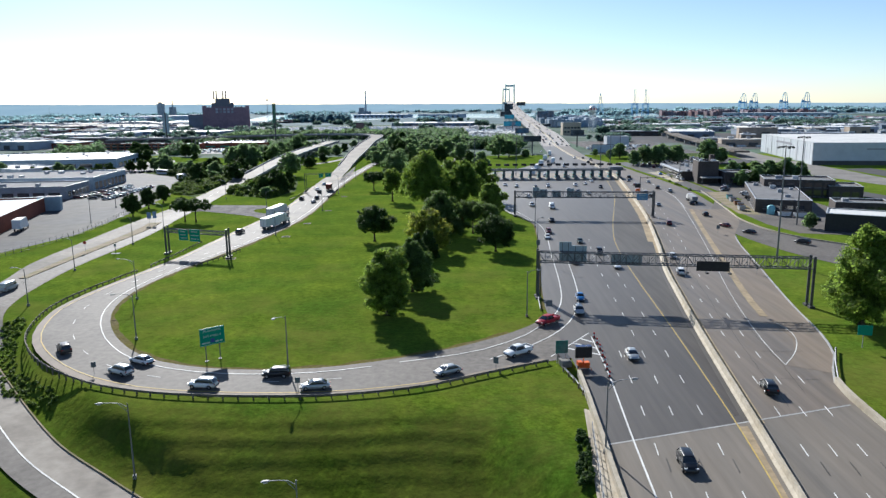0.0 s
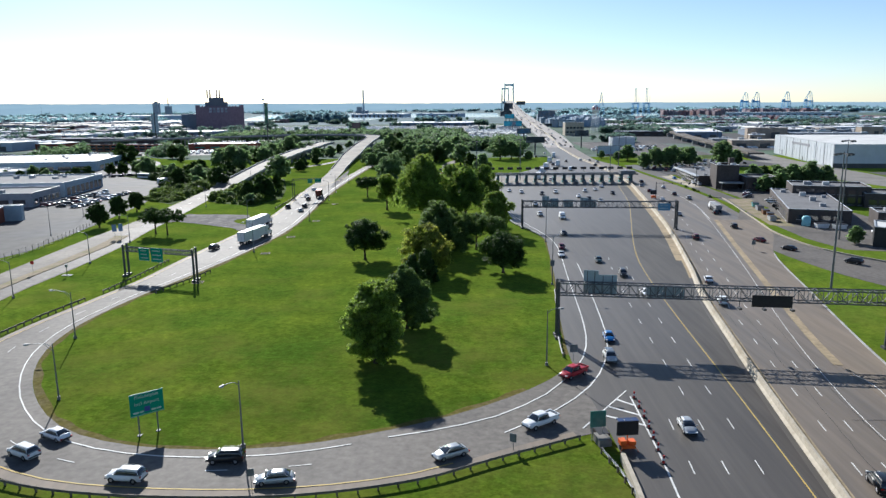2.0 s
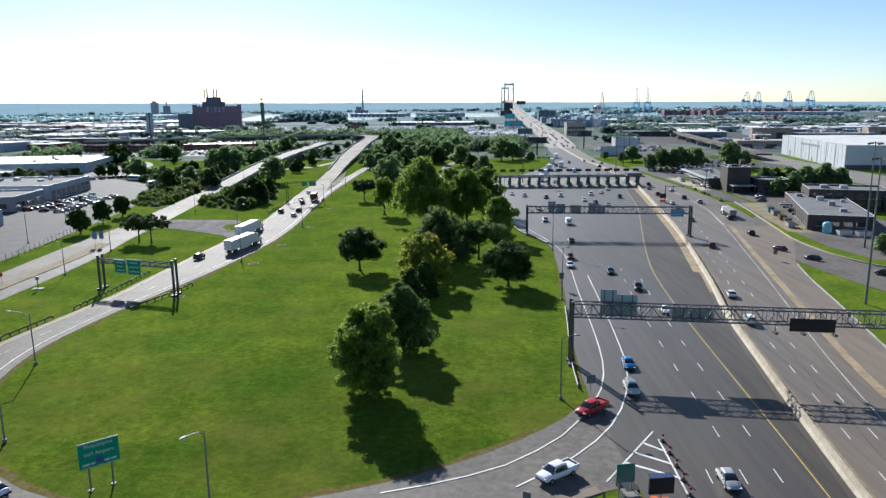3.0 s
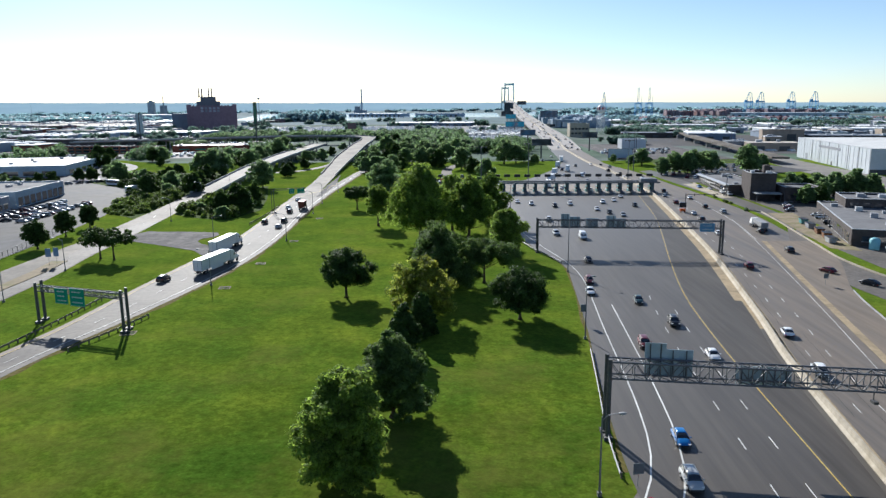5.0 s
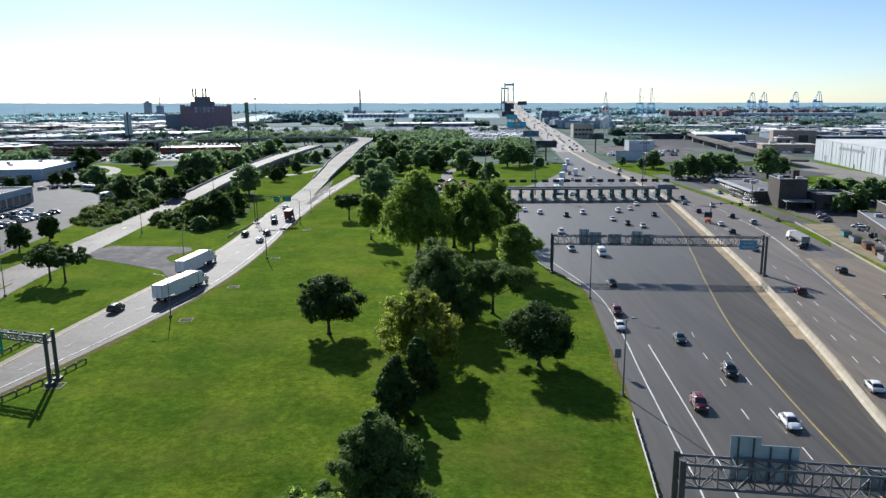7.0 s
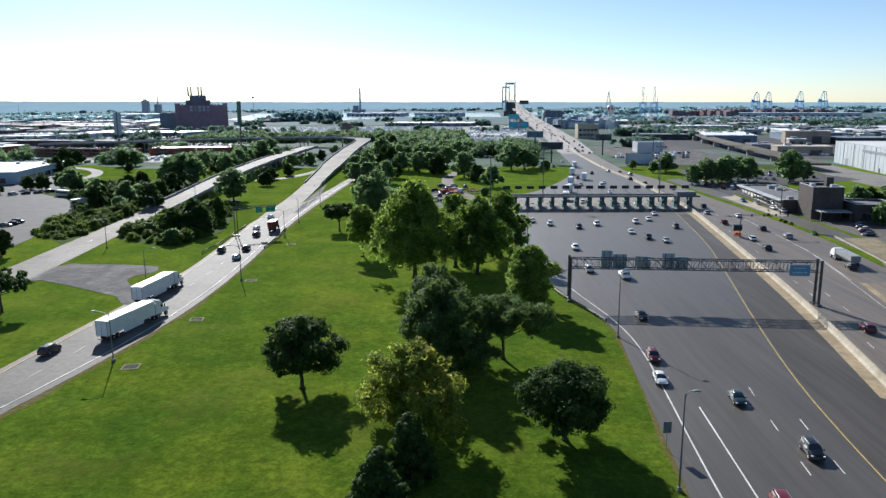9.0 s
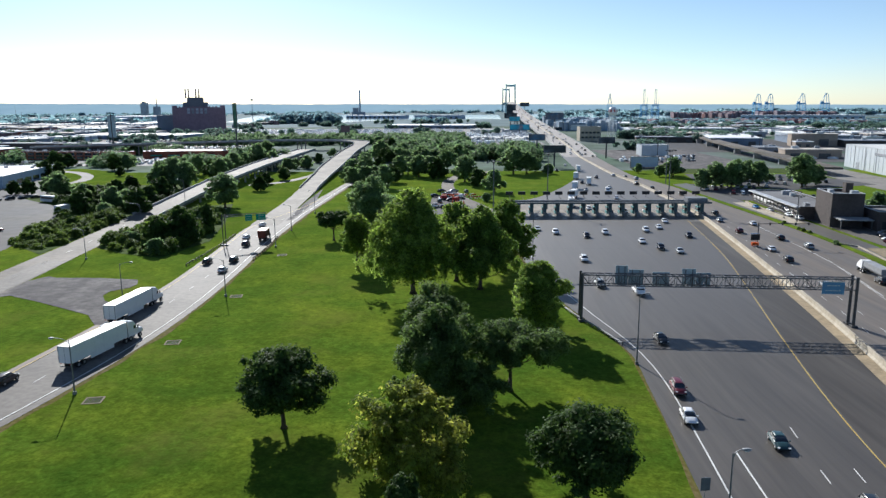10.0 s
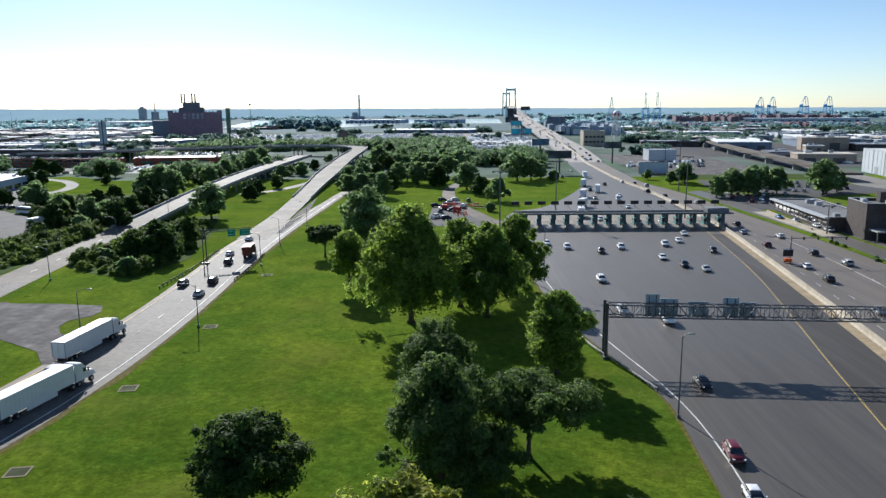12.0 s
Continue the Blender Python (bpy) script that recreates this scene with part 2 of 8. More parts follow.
ROOF_WHITE = mat("roof_white", (0.62, 0.62, 0.6), rough=0.8, var=0.1, fine=0.4, broad=0.06, other=(0.5, 0.5, 0.49))
SIDING = mat("white_siding", (0.55, 0.58, 0.6), rough=0.5, var=0.06, fine=0.3, broad=0.05, other=(0.5, 0.53, 0.55))
WALL_GREY = mat("painted_wall_grey", (0.3, 0.31, 0.33), rough=0.7, var=0.12, fine=0.6)
WIN = glass_mat("window_glass", (0.03, 0.035, 0.045), 0.1)
WATER = mat("river_water", (0.1, 0.16, 0.2), rough=0.12, var=0.1, fine=0.05, broad=0.01, spec=0.6)
# Haze over the distant roofs and brick is mixed into their base colours.
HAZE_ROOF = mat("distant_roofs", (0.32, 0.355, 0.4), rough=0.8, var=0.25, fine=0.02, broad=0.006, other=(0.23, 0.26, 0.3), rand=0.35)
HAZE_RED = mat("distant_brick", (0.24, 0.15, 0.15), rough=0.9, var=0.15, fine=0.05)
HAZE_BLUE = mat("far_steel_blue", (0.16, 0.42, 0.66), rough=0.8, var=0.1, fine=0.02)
LEAF_A = leaf_mat("leaf_maple", (0.1, 0.165, 0.034), (0.128, 0.19, 0.038), 0.52)
LEAF_B = leaf_mat("leaf_dark", (0.036, 0.07, 0.016), (0.044, 0.08, 0.018), 0.28)
LEAF_C = leaf_mat("leaf_light", (0.125, 0.19, 0.04), (0.155, 0.22, 0.044), 0.54)
LEAF_Y = leaf_mat("leaf_yellowing", (0.145, 0.182, 0.036), (0.2, 0.21, 0.042), 0.55)
LEAF_U = leaf_mat("leaf_bramble", (0.07, 0.115, 0.025), (0.092, 0.14, 0.029), 0.45)
LEAF_G = leaf_mat("leaf_grey_green", (0.082, 0.13, 0.038), (0.069, 0.115, 0.032), 0.42)
# Base lightened to stand in for haze over the farther trees.
LEAF_F = leaf_mat("leaf_far", (0.135, 0.2, 0.085), (0.112, 0.174, 0.08), 0.58)
TAN_ROOF = mat("tan_gravel_roof", (0.5, 0.45, 0.39), rough=0.9, var=0.12, fine=0.1, broad=0.03, other=(0.42, 0.37, 0.32))
BRIGHT_ROOF = mat("white_membrane_roof", (0.8, 0.8, 0.79), rough=0.6, var=0.06, fine=0.2, broad=0.05, other=(0.7, 0.7, 0.7))
SLATE_WALL = mat("slate_blue_wall", (0.17, 0.22, 0.29), rough=0.8, var=0.12, fine=0.2)
PALE_WALL = mat("pale_blue_wall", (0.42, 0.5, 0.58), rough=0.7, var=0.08, fine=0.2)
TAN_WALL = mat("tan_block_wall", (0.36, 0.29, 0.23), rough=0.9, var=0.1, fine=0.2)
# Roof tones pushed towards blue as painted haze.
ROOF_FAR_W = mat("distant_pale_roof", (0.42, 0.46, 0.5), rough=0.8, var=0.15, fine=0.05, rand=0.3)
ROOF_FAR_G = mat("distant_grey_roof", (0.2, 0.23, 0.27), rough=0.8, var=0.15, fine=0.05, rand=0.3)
# Backdrop lit by its own emission, a streaky blue in place of haze.
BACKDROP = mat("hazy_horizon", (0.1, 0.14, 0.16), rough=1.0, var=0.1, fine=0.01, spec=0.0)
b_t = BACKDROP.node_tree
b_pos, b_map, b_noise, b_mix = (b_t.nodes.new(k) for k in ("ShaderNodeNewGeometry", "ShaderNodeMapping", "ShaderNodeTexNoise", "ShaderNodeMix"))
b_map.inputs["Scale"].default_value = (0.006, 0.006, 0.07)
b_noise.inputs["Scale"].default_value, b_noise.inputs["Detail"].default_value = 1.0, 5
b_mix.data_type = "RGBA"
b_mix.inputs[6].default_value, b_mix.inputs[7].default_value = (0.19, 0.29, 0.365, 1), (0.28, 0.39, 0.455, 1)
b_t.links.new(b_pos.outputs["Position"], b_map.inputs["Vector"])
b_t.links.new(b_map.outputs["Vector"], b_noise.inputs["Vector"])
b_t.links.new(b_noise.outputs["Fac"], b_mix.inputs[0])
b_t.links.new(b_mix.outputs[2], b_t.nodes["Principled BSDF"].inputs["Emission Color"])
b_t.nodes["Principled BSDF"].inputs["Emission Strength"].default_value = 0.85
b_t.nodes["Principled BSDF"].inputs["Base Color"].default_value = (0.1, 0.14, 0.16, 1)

# ---- mesh helpers ----
class Geo:
    """Collects simple solids into one mesh."""

    def __init__(self):
        self.v, self.f = [], []

    def add(self, verts, faces):
        n = len(self.v)
        self.v += [tuple(p) for p in verts]
        self.f += [tuple(i + n for i in f) for f in faces]
        return self

    def box(self, x0, y0, z0, x1, y1, z1):
        p = [(x, y, z) for z in (z0, z1) for y in (y0, y1) for x in (x0, x1)]
        return self.add(p, [(0, 2, 3, 1), (4, 5, 7, 6), (0, 1, 5, 4), (2, 6, 7, 3), (0, 4, 6, 2), (1, 3, 7, 5)])

    def obox(self, c, size, rz=0.0, m=None):
        """A box about c, turned by rz radians."""
        a, b, h = size[0] / 2, size[1] / 2, size[2] / 2
        co, si = math.cos(rz), math.sin(rz)
        p = []
        for z in (-h, h):
            for y in (-b, b):
                for x in (-a, a):
                    p.append((c[0] + x * co - y * si, c[1] + x * si + y * co, c[2] + z))
        return self.add(p, [(0, 2, 3, 1), (4, 5, 7, 6), (0, 1, 5, 4), (2, 6, 7, 3), (0, 4, 6, 2), (1, 3, 7, 5)])

    def tube(self, a, b, r0, r1=None, n=6):
        """A round bar from a to b, capped."""
        r1 = r0 if r1 is None else r1
        a, b = Vector(a), Vector(b)
        d = (b - a).normalized()
        u = d.orthogonal().normalized()
        w = d.cross(u)
        ring = [(math.cos(2 * math.pi * i / n), math.sin(2 * math.pi * i / n)) for i in range(n)]
        p = [a + (u * c + w * s) * r0 for c, s in ring] + [b + (u * c + w * s) * r1 for c, s in ring]
        f = [(i, (i + 1) % n, n + (i + 1) % n, n + i) for i in range(n)]
        return self.add(p, f + [tuple(range(n))[::-1], tuple(range(n, 2 * n))])

    def strut(self, a, b, w):
        return self.tube(a, b, w / 2, w / 2, 4)

    def loft(self, rings, caps=True):
        n = len(rings[0])
        p = [q for r in rings for q in r]
        f = []
        for k in range(len(rings) - 1):
            for i in range(n):
                j = (i + 1) % n
                f.append((k * n + i, k * n + j, (k + 1) * n + j, (k + 1) * n + i))
        if caps:
            f += [tuple(range(n))[::-1], tuple(range((len(rings) - 1) * n, len(rings) * n))]
        return self.add(p, f)

    def prism(self, poly, z0, z1):
        """A flat polygon, counter-clockwise, raised from z0 to z1."""
        return self.loft([[(x, y, z0) for x, y in poly], [(x, y, z1) for x, y in poly]])

    def mesh(self, name):
        me = bpy.data.meshes.new(name)
        me.from_pydata(self.v, [], self.f)
        me.update()
        return me


# The plan below is drawn on a survey grid; SITE turns its units into metres.
SITE = Matrix(((1.1000, 0, 0, 0), (-0.0100, 1.3114, 0, 0), (0, 0, 1.1092, 0), (0, 0, 0, 1)))
GRID_THINGS = set()


def on_site(m, fit="scaled"):
    """A pose on the grid as one on the site. fit: "true" keeps a thing's own metres, "scaled" sizes it with the grid, "grid" also follows the grid's longer side."""
    loc, rot, sca = m.decompose()
    u, v = SITE.to_3x3() @ (rot @ Vector((1, 0, 0))), SITE.to_3x3() @ (rot @ Vector((0, 1, 0)))
    size = {"true": (1, 1, 1), "scaled": (SITE[0][0], SITE[0][0], SITE[2][2]), "grid": (u.length, v.length, SITE[2][2])}[fit]
    turn = math.degrees(math.atan2(u.y, u.x))
    return pose(*(SITE @ loc), 0, 0, turn) @ Matrix.Diagonal((sca.x * size[0], sca.y * size[1], sca.z * size[2], 1))


def root_of(ob):
    while ob.parent:
        ob = ob.parent
    return ob


def part(name, geo, material, parent=None, label="", smooth=False):
    me = geo.mesh(name) if isinstance(geo, Geo) else geo
    if parent is None or root_of(parent).name in GRID_THINGS:
        me.transform(SITE)
    me.materials.append(material)
    if smooth:
        me.polygons.foreach_set("use_smooth", [True] * len(me.polygons))
    ob = new(name, me)
    ob.parent = parent
    return tagged(ob, label)


def thing(name, label, category, m=None, group="", fit="scaled"):
    """A thing at a pose on the grid; with none, its parts are drawn in grid places."""
    ob = new(name)
    ob.empty_display_size = 0.5
    if m is None and fit != "true":
        GRID_THINGS.add(ob.name)
    ob.matrix_world = on_site(m, fit) if m else Matrix()
    return tagged(ob, label, category, group)


def copy_on_site(ob, m, fit="scaled"):
    return copy_thing(ob, on_site(m, fit))


def structure(name, geo, material, label, category="", smooth=False):
    return tagged(part(name, geo, material, None, label, smooth), kind="structure", category=category)


def spline(points, step=4.0):
    """A smooth line through a few points, sampled about every step metres."""
    p = [Vector((*q, 0.0)[:3]) for q in points]
    p = [p[0] * 2 - p[1]] + p + [p[-1] * 2 - p[-2]]
    out = []
    for i in range(1, len(p) - 2):
        n = max(1, int((p[i + 1] - p[i]).length / step))
        for k in range(n):
            s = k / n
            a, b, c, d = p[i - 1], p[i], p[i + 1], p[i + 2]
            out.append(0.5 * (2 * b + (c - a) * s + (2 * a - 5 * b + 4 * c - d) * s * s + (3 * b - a - 3 * c + d) * s ** 3))
    out.append(p[-2])
    return out


def resample(line, n):
    d = [0.0]
    for a, b in zip(line, line[1:]):
        d.append(d[-1] + (b - a).length)
    s = np.linspace(0, d[-1], n)
    arr = np.array(line)
    return [Vector(q) for q in np.stack([np.interp(s, d, arr[:, k]) for k in range(3)], 1)]


def offset(line, w):
    """The line shifted to its right by w."""
    out = []
    for i, p in enumerate(line):
        d = (line[min(i + 1, len(line) - 1)] - line[max(i - 1, 0)])
        d.z = 0
        d.normalize()
        out.append(p + Vector((d.y, -d.x, 0)) * w)
    return out


def sheet(left, right, z=0.0, geo=None, thick=0.0):
    """A ribbon between two lines, lifted by z; with thick, a slab."""
    geo = geo or Geo()
    n = max(len(left), len(right))
    left, right = resample(left, n), resample(right, n)
    up = Vector((0, 0, z))
    if thick:
        down = Vector((0, 0, z - thick))
        return geo.loft([[a + up, b + up, b + down, a + down] for a, b in zip(left, right)])
    p = [q + up for q in left] + [q + up for q in right]
    return geo.add(p, [(i, n + i, n + i + 1, i + 1) for i in range(n - 1)])


def stripe(line, w, z, geo, dash=None):
    """A painted line along a path; dash = (painted, cycle)."""
    if not dash:
        return sheet(offset(line, -w / 2), offset(line, w / 2), z, geo)
    fine = resample(line, max(2, int(2 * sum((b - a).length for a, b in zip(line, line[1:])))) + 1)
    painted, cycle = int(2 * dash[0]), int(2 * dash[1])
    i = 0
    while i + painted < len(fine):
        seg = fine[i:i + painted + 1]
        sheet(offset(seg, -w / 2), offset(seg, w / 2), z, geo)
        i += cycle
    return geo


def smoothstep(a, b, x):
    s = min(1.0, max(0.0, (x - a) / (b - a)))
    return s * s * (3 - 2 * s)

# ---- ground ----
GUARD = [(15.5, 83.3), (5.1, 78.6), (-2.9, 74.8), (-14.1, 72.2), (-25.5, 71.6), (-37.4, 72.2), (-46.2, 73.9), (-53.6, 76.8),
         (-62.3, 82.2), (-69.4, 88.8), (-74.5, 96.2), (-78.6, 108), (-78.4, 120), (-75.5, 135), (-73.2, 150), (-72.4, 163)]
BANK_X = [-500, -80, -74, -69, -62.6, -53.6, -46, -37, -25, -14, -3, 5, 10, 14, 16, 20, 24, 500]
BANK_Y = [100, 104, 95, 87.5, 81, 75.5, 72.4, 71, 70.4, 70.5, 71.5, 70, 64, 56, 52, 62, 62, 60]


LOW_MID = [(-104, 110, -0.3), (-88, 95.5, -1.6), (-74.6, 83.8, -2.6), (-61.7, 72.2, -3.3), (-51.3, 63.7, -3.9), (-41.1, 57.5, -4.5), (-36.2, 54.6, -4.8), (-6, 36.5, -5.5), (54, 8.5, -5.5)]


def ground_z(x, y):
    """The land: level, with a bank falling away outside the ramp to the low road."""
    d = float(np.interp(x, BANK_X, BANK_Y)) - y
    z = -5.5 * smoothstep(0.6, 19, d)
    if 1.5 < d < 16 and -60 < x < 14:
        z += 0.07 * math.sin(2.4 * d + 1.5 * math.sin(x * 0.05)) * smoothstep(1.5, 4, d) * smoothstep(16, 9, d) * smoothstep(-60, -48, x)
    if y < 112 and x < 58:
        best, zr = 1e9, 0.0
        for (ax, ay, az), (bx, by, bz) in zip(LOW_MID, LOW_MID[1:]):
            s = ((x - ax) * (bx - ax) + (y - ay) * (by - ay)) / ((bx - ax) ** 2 + (by - ay) ** 2)
            s = min(1.0, max(0.0, s))
            e = math.hypot(x - ax - s * (bx - ax), y - ay - s * (by - ay))
            if e < best:
                best, zr = e, az + s * (bz - az)
        w = 1 - min(1.0, max(0.0, (best - 3.9) / 4.7))
        z = z * (1 - w) + zr * w
    return z


def build_ground():
    xs = np.concatenate([[-5500, -2500, -1200, -600, -380], np.arange(-260, -110, 2.5), np.arange(-110, 25, 1.25), np.arange(25, 301, 2.5), [420, 700, 1300, 2600, 5500]])
    ys = np.concatenate([[-900, -300], np.arange(-60, 20, 2.5), np.arange(20, 52, 1.25), np.arange(52, 84, 0.55), np.arange(84, 112, 1.25), np.arange(112, 461, 2.5), [560, 700, 900, 1200, 1700, 2400, 3300, 4300, 4950]])
    v = [(x, y, ground_z(x, y)) for y in ys for x in xs]
    n = len(xs)
    f = [(j * n + i, j * n + i + 1, (j + 1) * n + i + 1, (j + 1) * n + i) for j in range(len(ys) - 1) for i in range(n - 1)]
    me = bpy.data.meshes.new("ground")
    me.from_pydata(v, [], f)
    me.transform(SITE)
    me.materials.append(GRASS)
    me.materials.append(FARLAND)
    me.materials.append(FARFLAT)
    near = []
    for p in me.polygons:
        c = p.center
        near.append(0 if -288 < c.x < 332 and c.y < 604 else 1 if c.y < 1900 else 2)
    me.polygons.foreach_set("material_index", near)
    me.polygons.foreach_set("use_smooth", [True] * len(near))
    tagged(new("ground", me), "mown green grass land reaching out to haze-tinted flats", "ground", kind="structure")


build_ground()

# ---- roads ----
HW_LEFT = [(17.6, -60), (18.3, 40), (19, 62), (19.6, 80), (18.6, 104), (19.4, 118), (21.2, 135), (22.9, 148), (24.6, 166), (26, 182), (26.6, 190),
           (24.6, 200), (20.3, 215), (16.6, 240), (14.6, 280), (14, 312), (15.5, 330), (21, 345), (31, 352), (45, 378), (60, 416), (69.5, 455), (77.6, 553)]
HW_RIGHT = [(51, -60), (52, 40), (53.2, 64), (54.8, 77), (60.4, 86.5), (63.6, 96), (66.7, 110.6), (74.2, 140), (82.7, 171), (96.3, 200), (100.5, 232), (104.3, 262),
            (104.6, 300), (103, 340), (101.5, 390), (96, 430), (97, 470), (102.7, 553)]
YELLOW = [(28.5, -60), (30.8, 25), (34.2, 51), (36.2, 66), (38.9, 93), (41.7, 126), (43.9, 148), (47.2, 170), (53.6, 197), (61, 225), (68.9, 257), (77.2, 304)]
BARRIER = [(30, -60), (32.2, 25), (35.9, 51), (38.5, 66.5), (42.8, 93), (46.6, 114), (51, 137), (56.4, 158), (66.3, 202), (73.6, 243), (78.8, 274), (84.2, 310), (86.4, 348), (87.6, 400), (86, 450), (90, 553)]
EDGE_L = [(18.4, -60), (21.0, 40), (21.75, 51), (22.45, 61.8), (23.2, 71), (23.9, 80), (24.4, 94)]
hw_l, hw_r, yel, bar = spline(HW_LEFT), spline(HW_RIGHT), spline(YELLOW), spline(BARRIER)


def x_at(line, y):
    return float(np.interp(y, [p.y for p in line], [p.x for p in line]))


def cut(line, y0, y1):
    return [Vector((x_at(line, y), y, 0)) for y in np.linspace(y0, y1, max(2, int(abs(y1 - y0) / 3)))]


def cross_cut(left, right, yl0, yr0, yl1, yr1, n):
    """Both edges of a road between two slanted ends."""
    return [[Vector((x_at(line, y), y, 0)) for y in np.linspace(a, b, n)] for line, a, b in ((left, yl0, yl1), (right, yr0, yr1))]


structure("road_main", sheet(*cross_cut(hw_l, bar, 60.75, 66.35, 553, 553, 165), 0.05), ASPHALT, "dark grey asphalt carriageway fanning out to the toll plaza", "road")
structure("road_main_right", sheet(*cross_cut(bar, hw_r, 66.35, 70.65, 553, 553, 165), 0.045), ASPHALT_WARM, "worn grey asphalt carriageway with tan shoulder", "road")
structure("bridge_deck_road", sheet(*cross_cut(hw_l, hw_r, -60, -60, 60.7, 70.6, 44), 0.05, thick=1.1), DECK, "old grey concrete deck of an overpass", "road")
joint = Geo()
for (xa, ya), (xb, yb) in (((18.9, 60.65), (38.3, 66.2)), ((38.5, 66.25), (53.0, 70.4))):
    sheet([Vector((xa, ya + 0.26, 0)), Vector((xb, yb + 0.26, 0))], [Vector((xa, ya, 0)), Vector((xb, yb, 0))], 0.07, joint)
structure("trim_deck_joint", joint, CONCRETE_GREY, "pale expansion joint across the carriageways", "joint")
tan = Geo()
TAN_LINE = [(51.0, 82.8), (52.2, 92), (55.4, 107.1), (60.2, 126), (70, 160.7), (82.9, 209.6), (92.5, 250)]
sand = spline([(58.3, 104), (59.8, 112.1), (63.4, 127), (70.2, 153.5), (78.9, 186.7), (87.3, 217.8)])
sheet(offset(sand, -0.8), offset(sand, 0.6), 0.092, strip_sand := Geo())
sheet([Vector((51.0, 82.8, 0)), Vector((55.1, 87.7, 0)), Vector((57.6, 93.3, 0)), Vector((58.0, 99, 0)), *sand], cut(hw_r, 80, 218), 0.06, tan)
structure("trim_sand", strip_sand, SAND, "sandy stripe gathered along the merging area", "gutter")
structure("road_shoulder_tan", tan, ASPHALT_TAN, "tan worn asphalt merging area beside the through lanes", "road")
strip = Geo()
sheet(cut(yel, -60, 65), offset(cut(bar, -60, 65), -1.0), 0.06, strip)
sheet(offset(cut(bar, 150, 312), -1.2), offset(cut(bar, 150, 312), -0.5), 0.065, strip)
sheet(offset(cut(bar, 66, 400), 0.5), offset(cut(bar, 66, 400), 1.3), 0.065, strip)
sheet(offset(cut(bar, 165, 312), -2.5), offset(cut(bar, 165, 312), -1.15), 0.068, strip)
structure("trim_gutter", strip, SAND, "sandy dirt gathered along the median barrier", "gutter")

structure("road_median_strip", sheet([p + Vector((0.35, 0, 0)) for p in cut(yel, 67.5, 300)], offset(cut(bar, 67.5, 300), -1.25), 0.058), mat("asphalt_stained", (0.052, 0.044, 0.036), rough=0.6, var=0.22, fine=0.8, broad=0.1, stretch=(1, 0.05, 1), other=(0.075, 0.066, 0.056), spec=0.35), "dark stained asphalt strip beside the median barrier", "road")
# tarred cracks wandering along the lanes
cracks = Geo()
for c_line, c_off, c_y0, c_y1, c_seed in ((bar, 5.6, 70, 150, 1), (bar, 9.3, 74, 122, 2), (bar, 2.6, 120, 190, 3)):
    wander = [Vector((x_at(c_line, y) + c_off + 0.7 * noise.noise((y * 0.09, c_seed, 0)) + 0.25 * noise.noise((y * 0.5, c_seed, 5)), y, 0)) for y in np.arange(c_y0, c_y1, 1.0)]
    stripe(wander, 0.06, 0.078, cracks)
for y, x0, x1 in ((78, 48, 54), (88, 50, 57), (262, 20, 46)):
    stripe([Vector((x, y + 0.5 * noise.noise((x * 0.3, y, 0)), 0)) for x in np.arange(x0, x1, 0.8)], 0.06, 0.079, cracks)
structure("crack_seal", cracks, mat("tar", (0.04, 0.037, 0.034), rough=0.5, var=0.2), "thin black tarred cracks in the worn asphalt", "crack seal")

# the loop ramp and the road that it becomes
RAMP_IN = [(19.6, 106), (13.8, 98.5), (3.7, 90.8), (-7.9, 85.1), (-19.5, 81.6), (-30.6, 80.9), (-39.9, 82.3), (-47.4, 85.2), (-54.3, 90.6), (-61, 98.6), (-66, 108), (-68.2, 120),
           (-66.2, 136), (-62, 152), (-57.4, 171), (-53.8, 192), (-52.6, 214), (-53.4, 240), (-55, 264), (-56, 306), (-55.2, 345), (-53, 400), (-46, 440), (-28, 482)]
RAMP_OUT = [(19.5, 85.5), (15.5, 84), (5.1, 79.3), (-2.9, 75.4), (-14.1, 72.8), (-25.5, 72.2), (-37.4, 72.8), (-46.2, 74.5), (-53.4, 77.4), (-61.8, 82.8), (-68.8, 89.3), (-73.9, 96.6), (-77.9, 108.3), (-77.6, 120),
            (-74.8, 135), (-72, 150), (-71, 163), (-69.4, 182), (-67.2, 204), (-66, 228), (-67.2, 254), (-69.6, 296), (-62.5, 330), (-59.5, 366), (-58, 400), (-52, 442), (-33, 488)]
r_in, r_out = spline(RAMP_IN), spline(RAMP_OUT)
structure("road_loop_ramp", sheet(r_out, r_in, 0.035), ASPHALT_OLD, "grey two-lane loop ramp curving round the green", "road")
structure("road_ramp_shoulder", sheet(r_out[1:70], offset(r_out[1:70], 1.15), 0.05), ASPHALT_TAN, "tan worn shoulder along the ramp guardrail", "road")
# the flyover that leaves it
fly_l = spline([(-70.2, 296, 0.04), (-72.7, 350, 0.2), (-80, 430, 1.6), (-84, 470, 2.6), (-86.5, 547, 5.5), (-85, 592, 7.8), (-91, 614, 8.3), (-112, 630, 8.5), (-150, 634, 8.5), (-185, 625, 8.5), (-330, 560, 8.5)], 8)
fly_r = spline([(-60.6, 296, 0.04), (-64, 345, 0.2), (-69, 420, 1.6), (-71.5, 470, 2.6), (-74, 540, 5.5), (-73.5, 596, 7.8), (-80, 626, 8.3), (-108, 642, 8.5), (-150, 645, 8.5), (-188, 635, 8.5), (-333, 570, 8.5)], 8)
structure("road_flyover", sheet(fly_l, fly_r, 0.02, thick=0.9), CONCRETE_ROAD, "pale concrete flyover rising and turning away", "road")

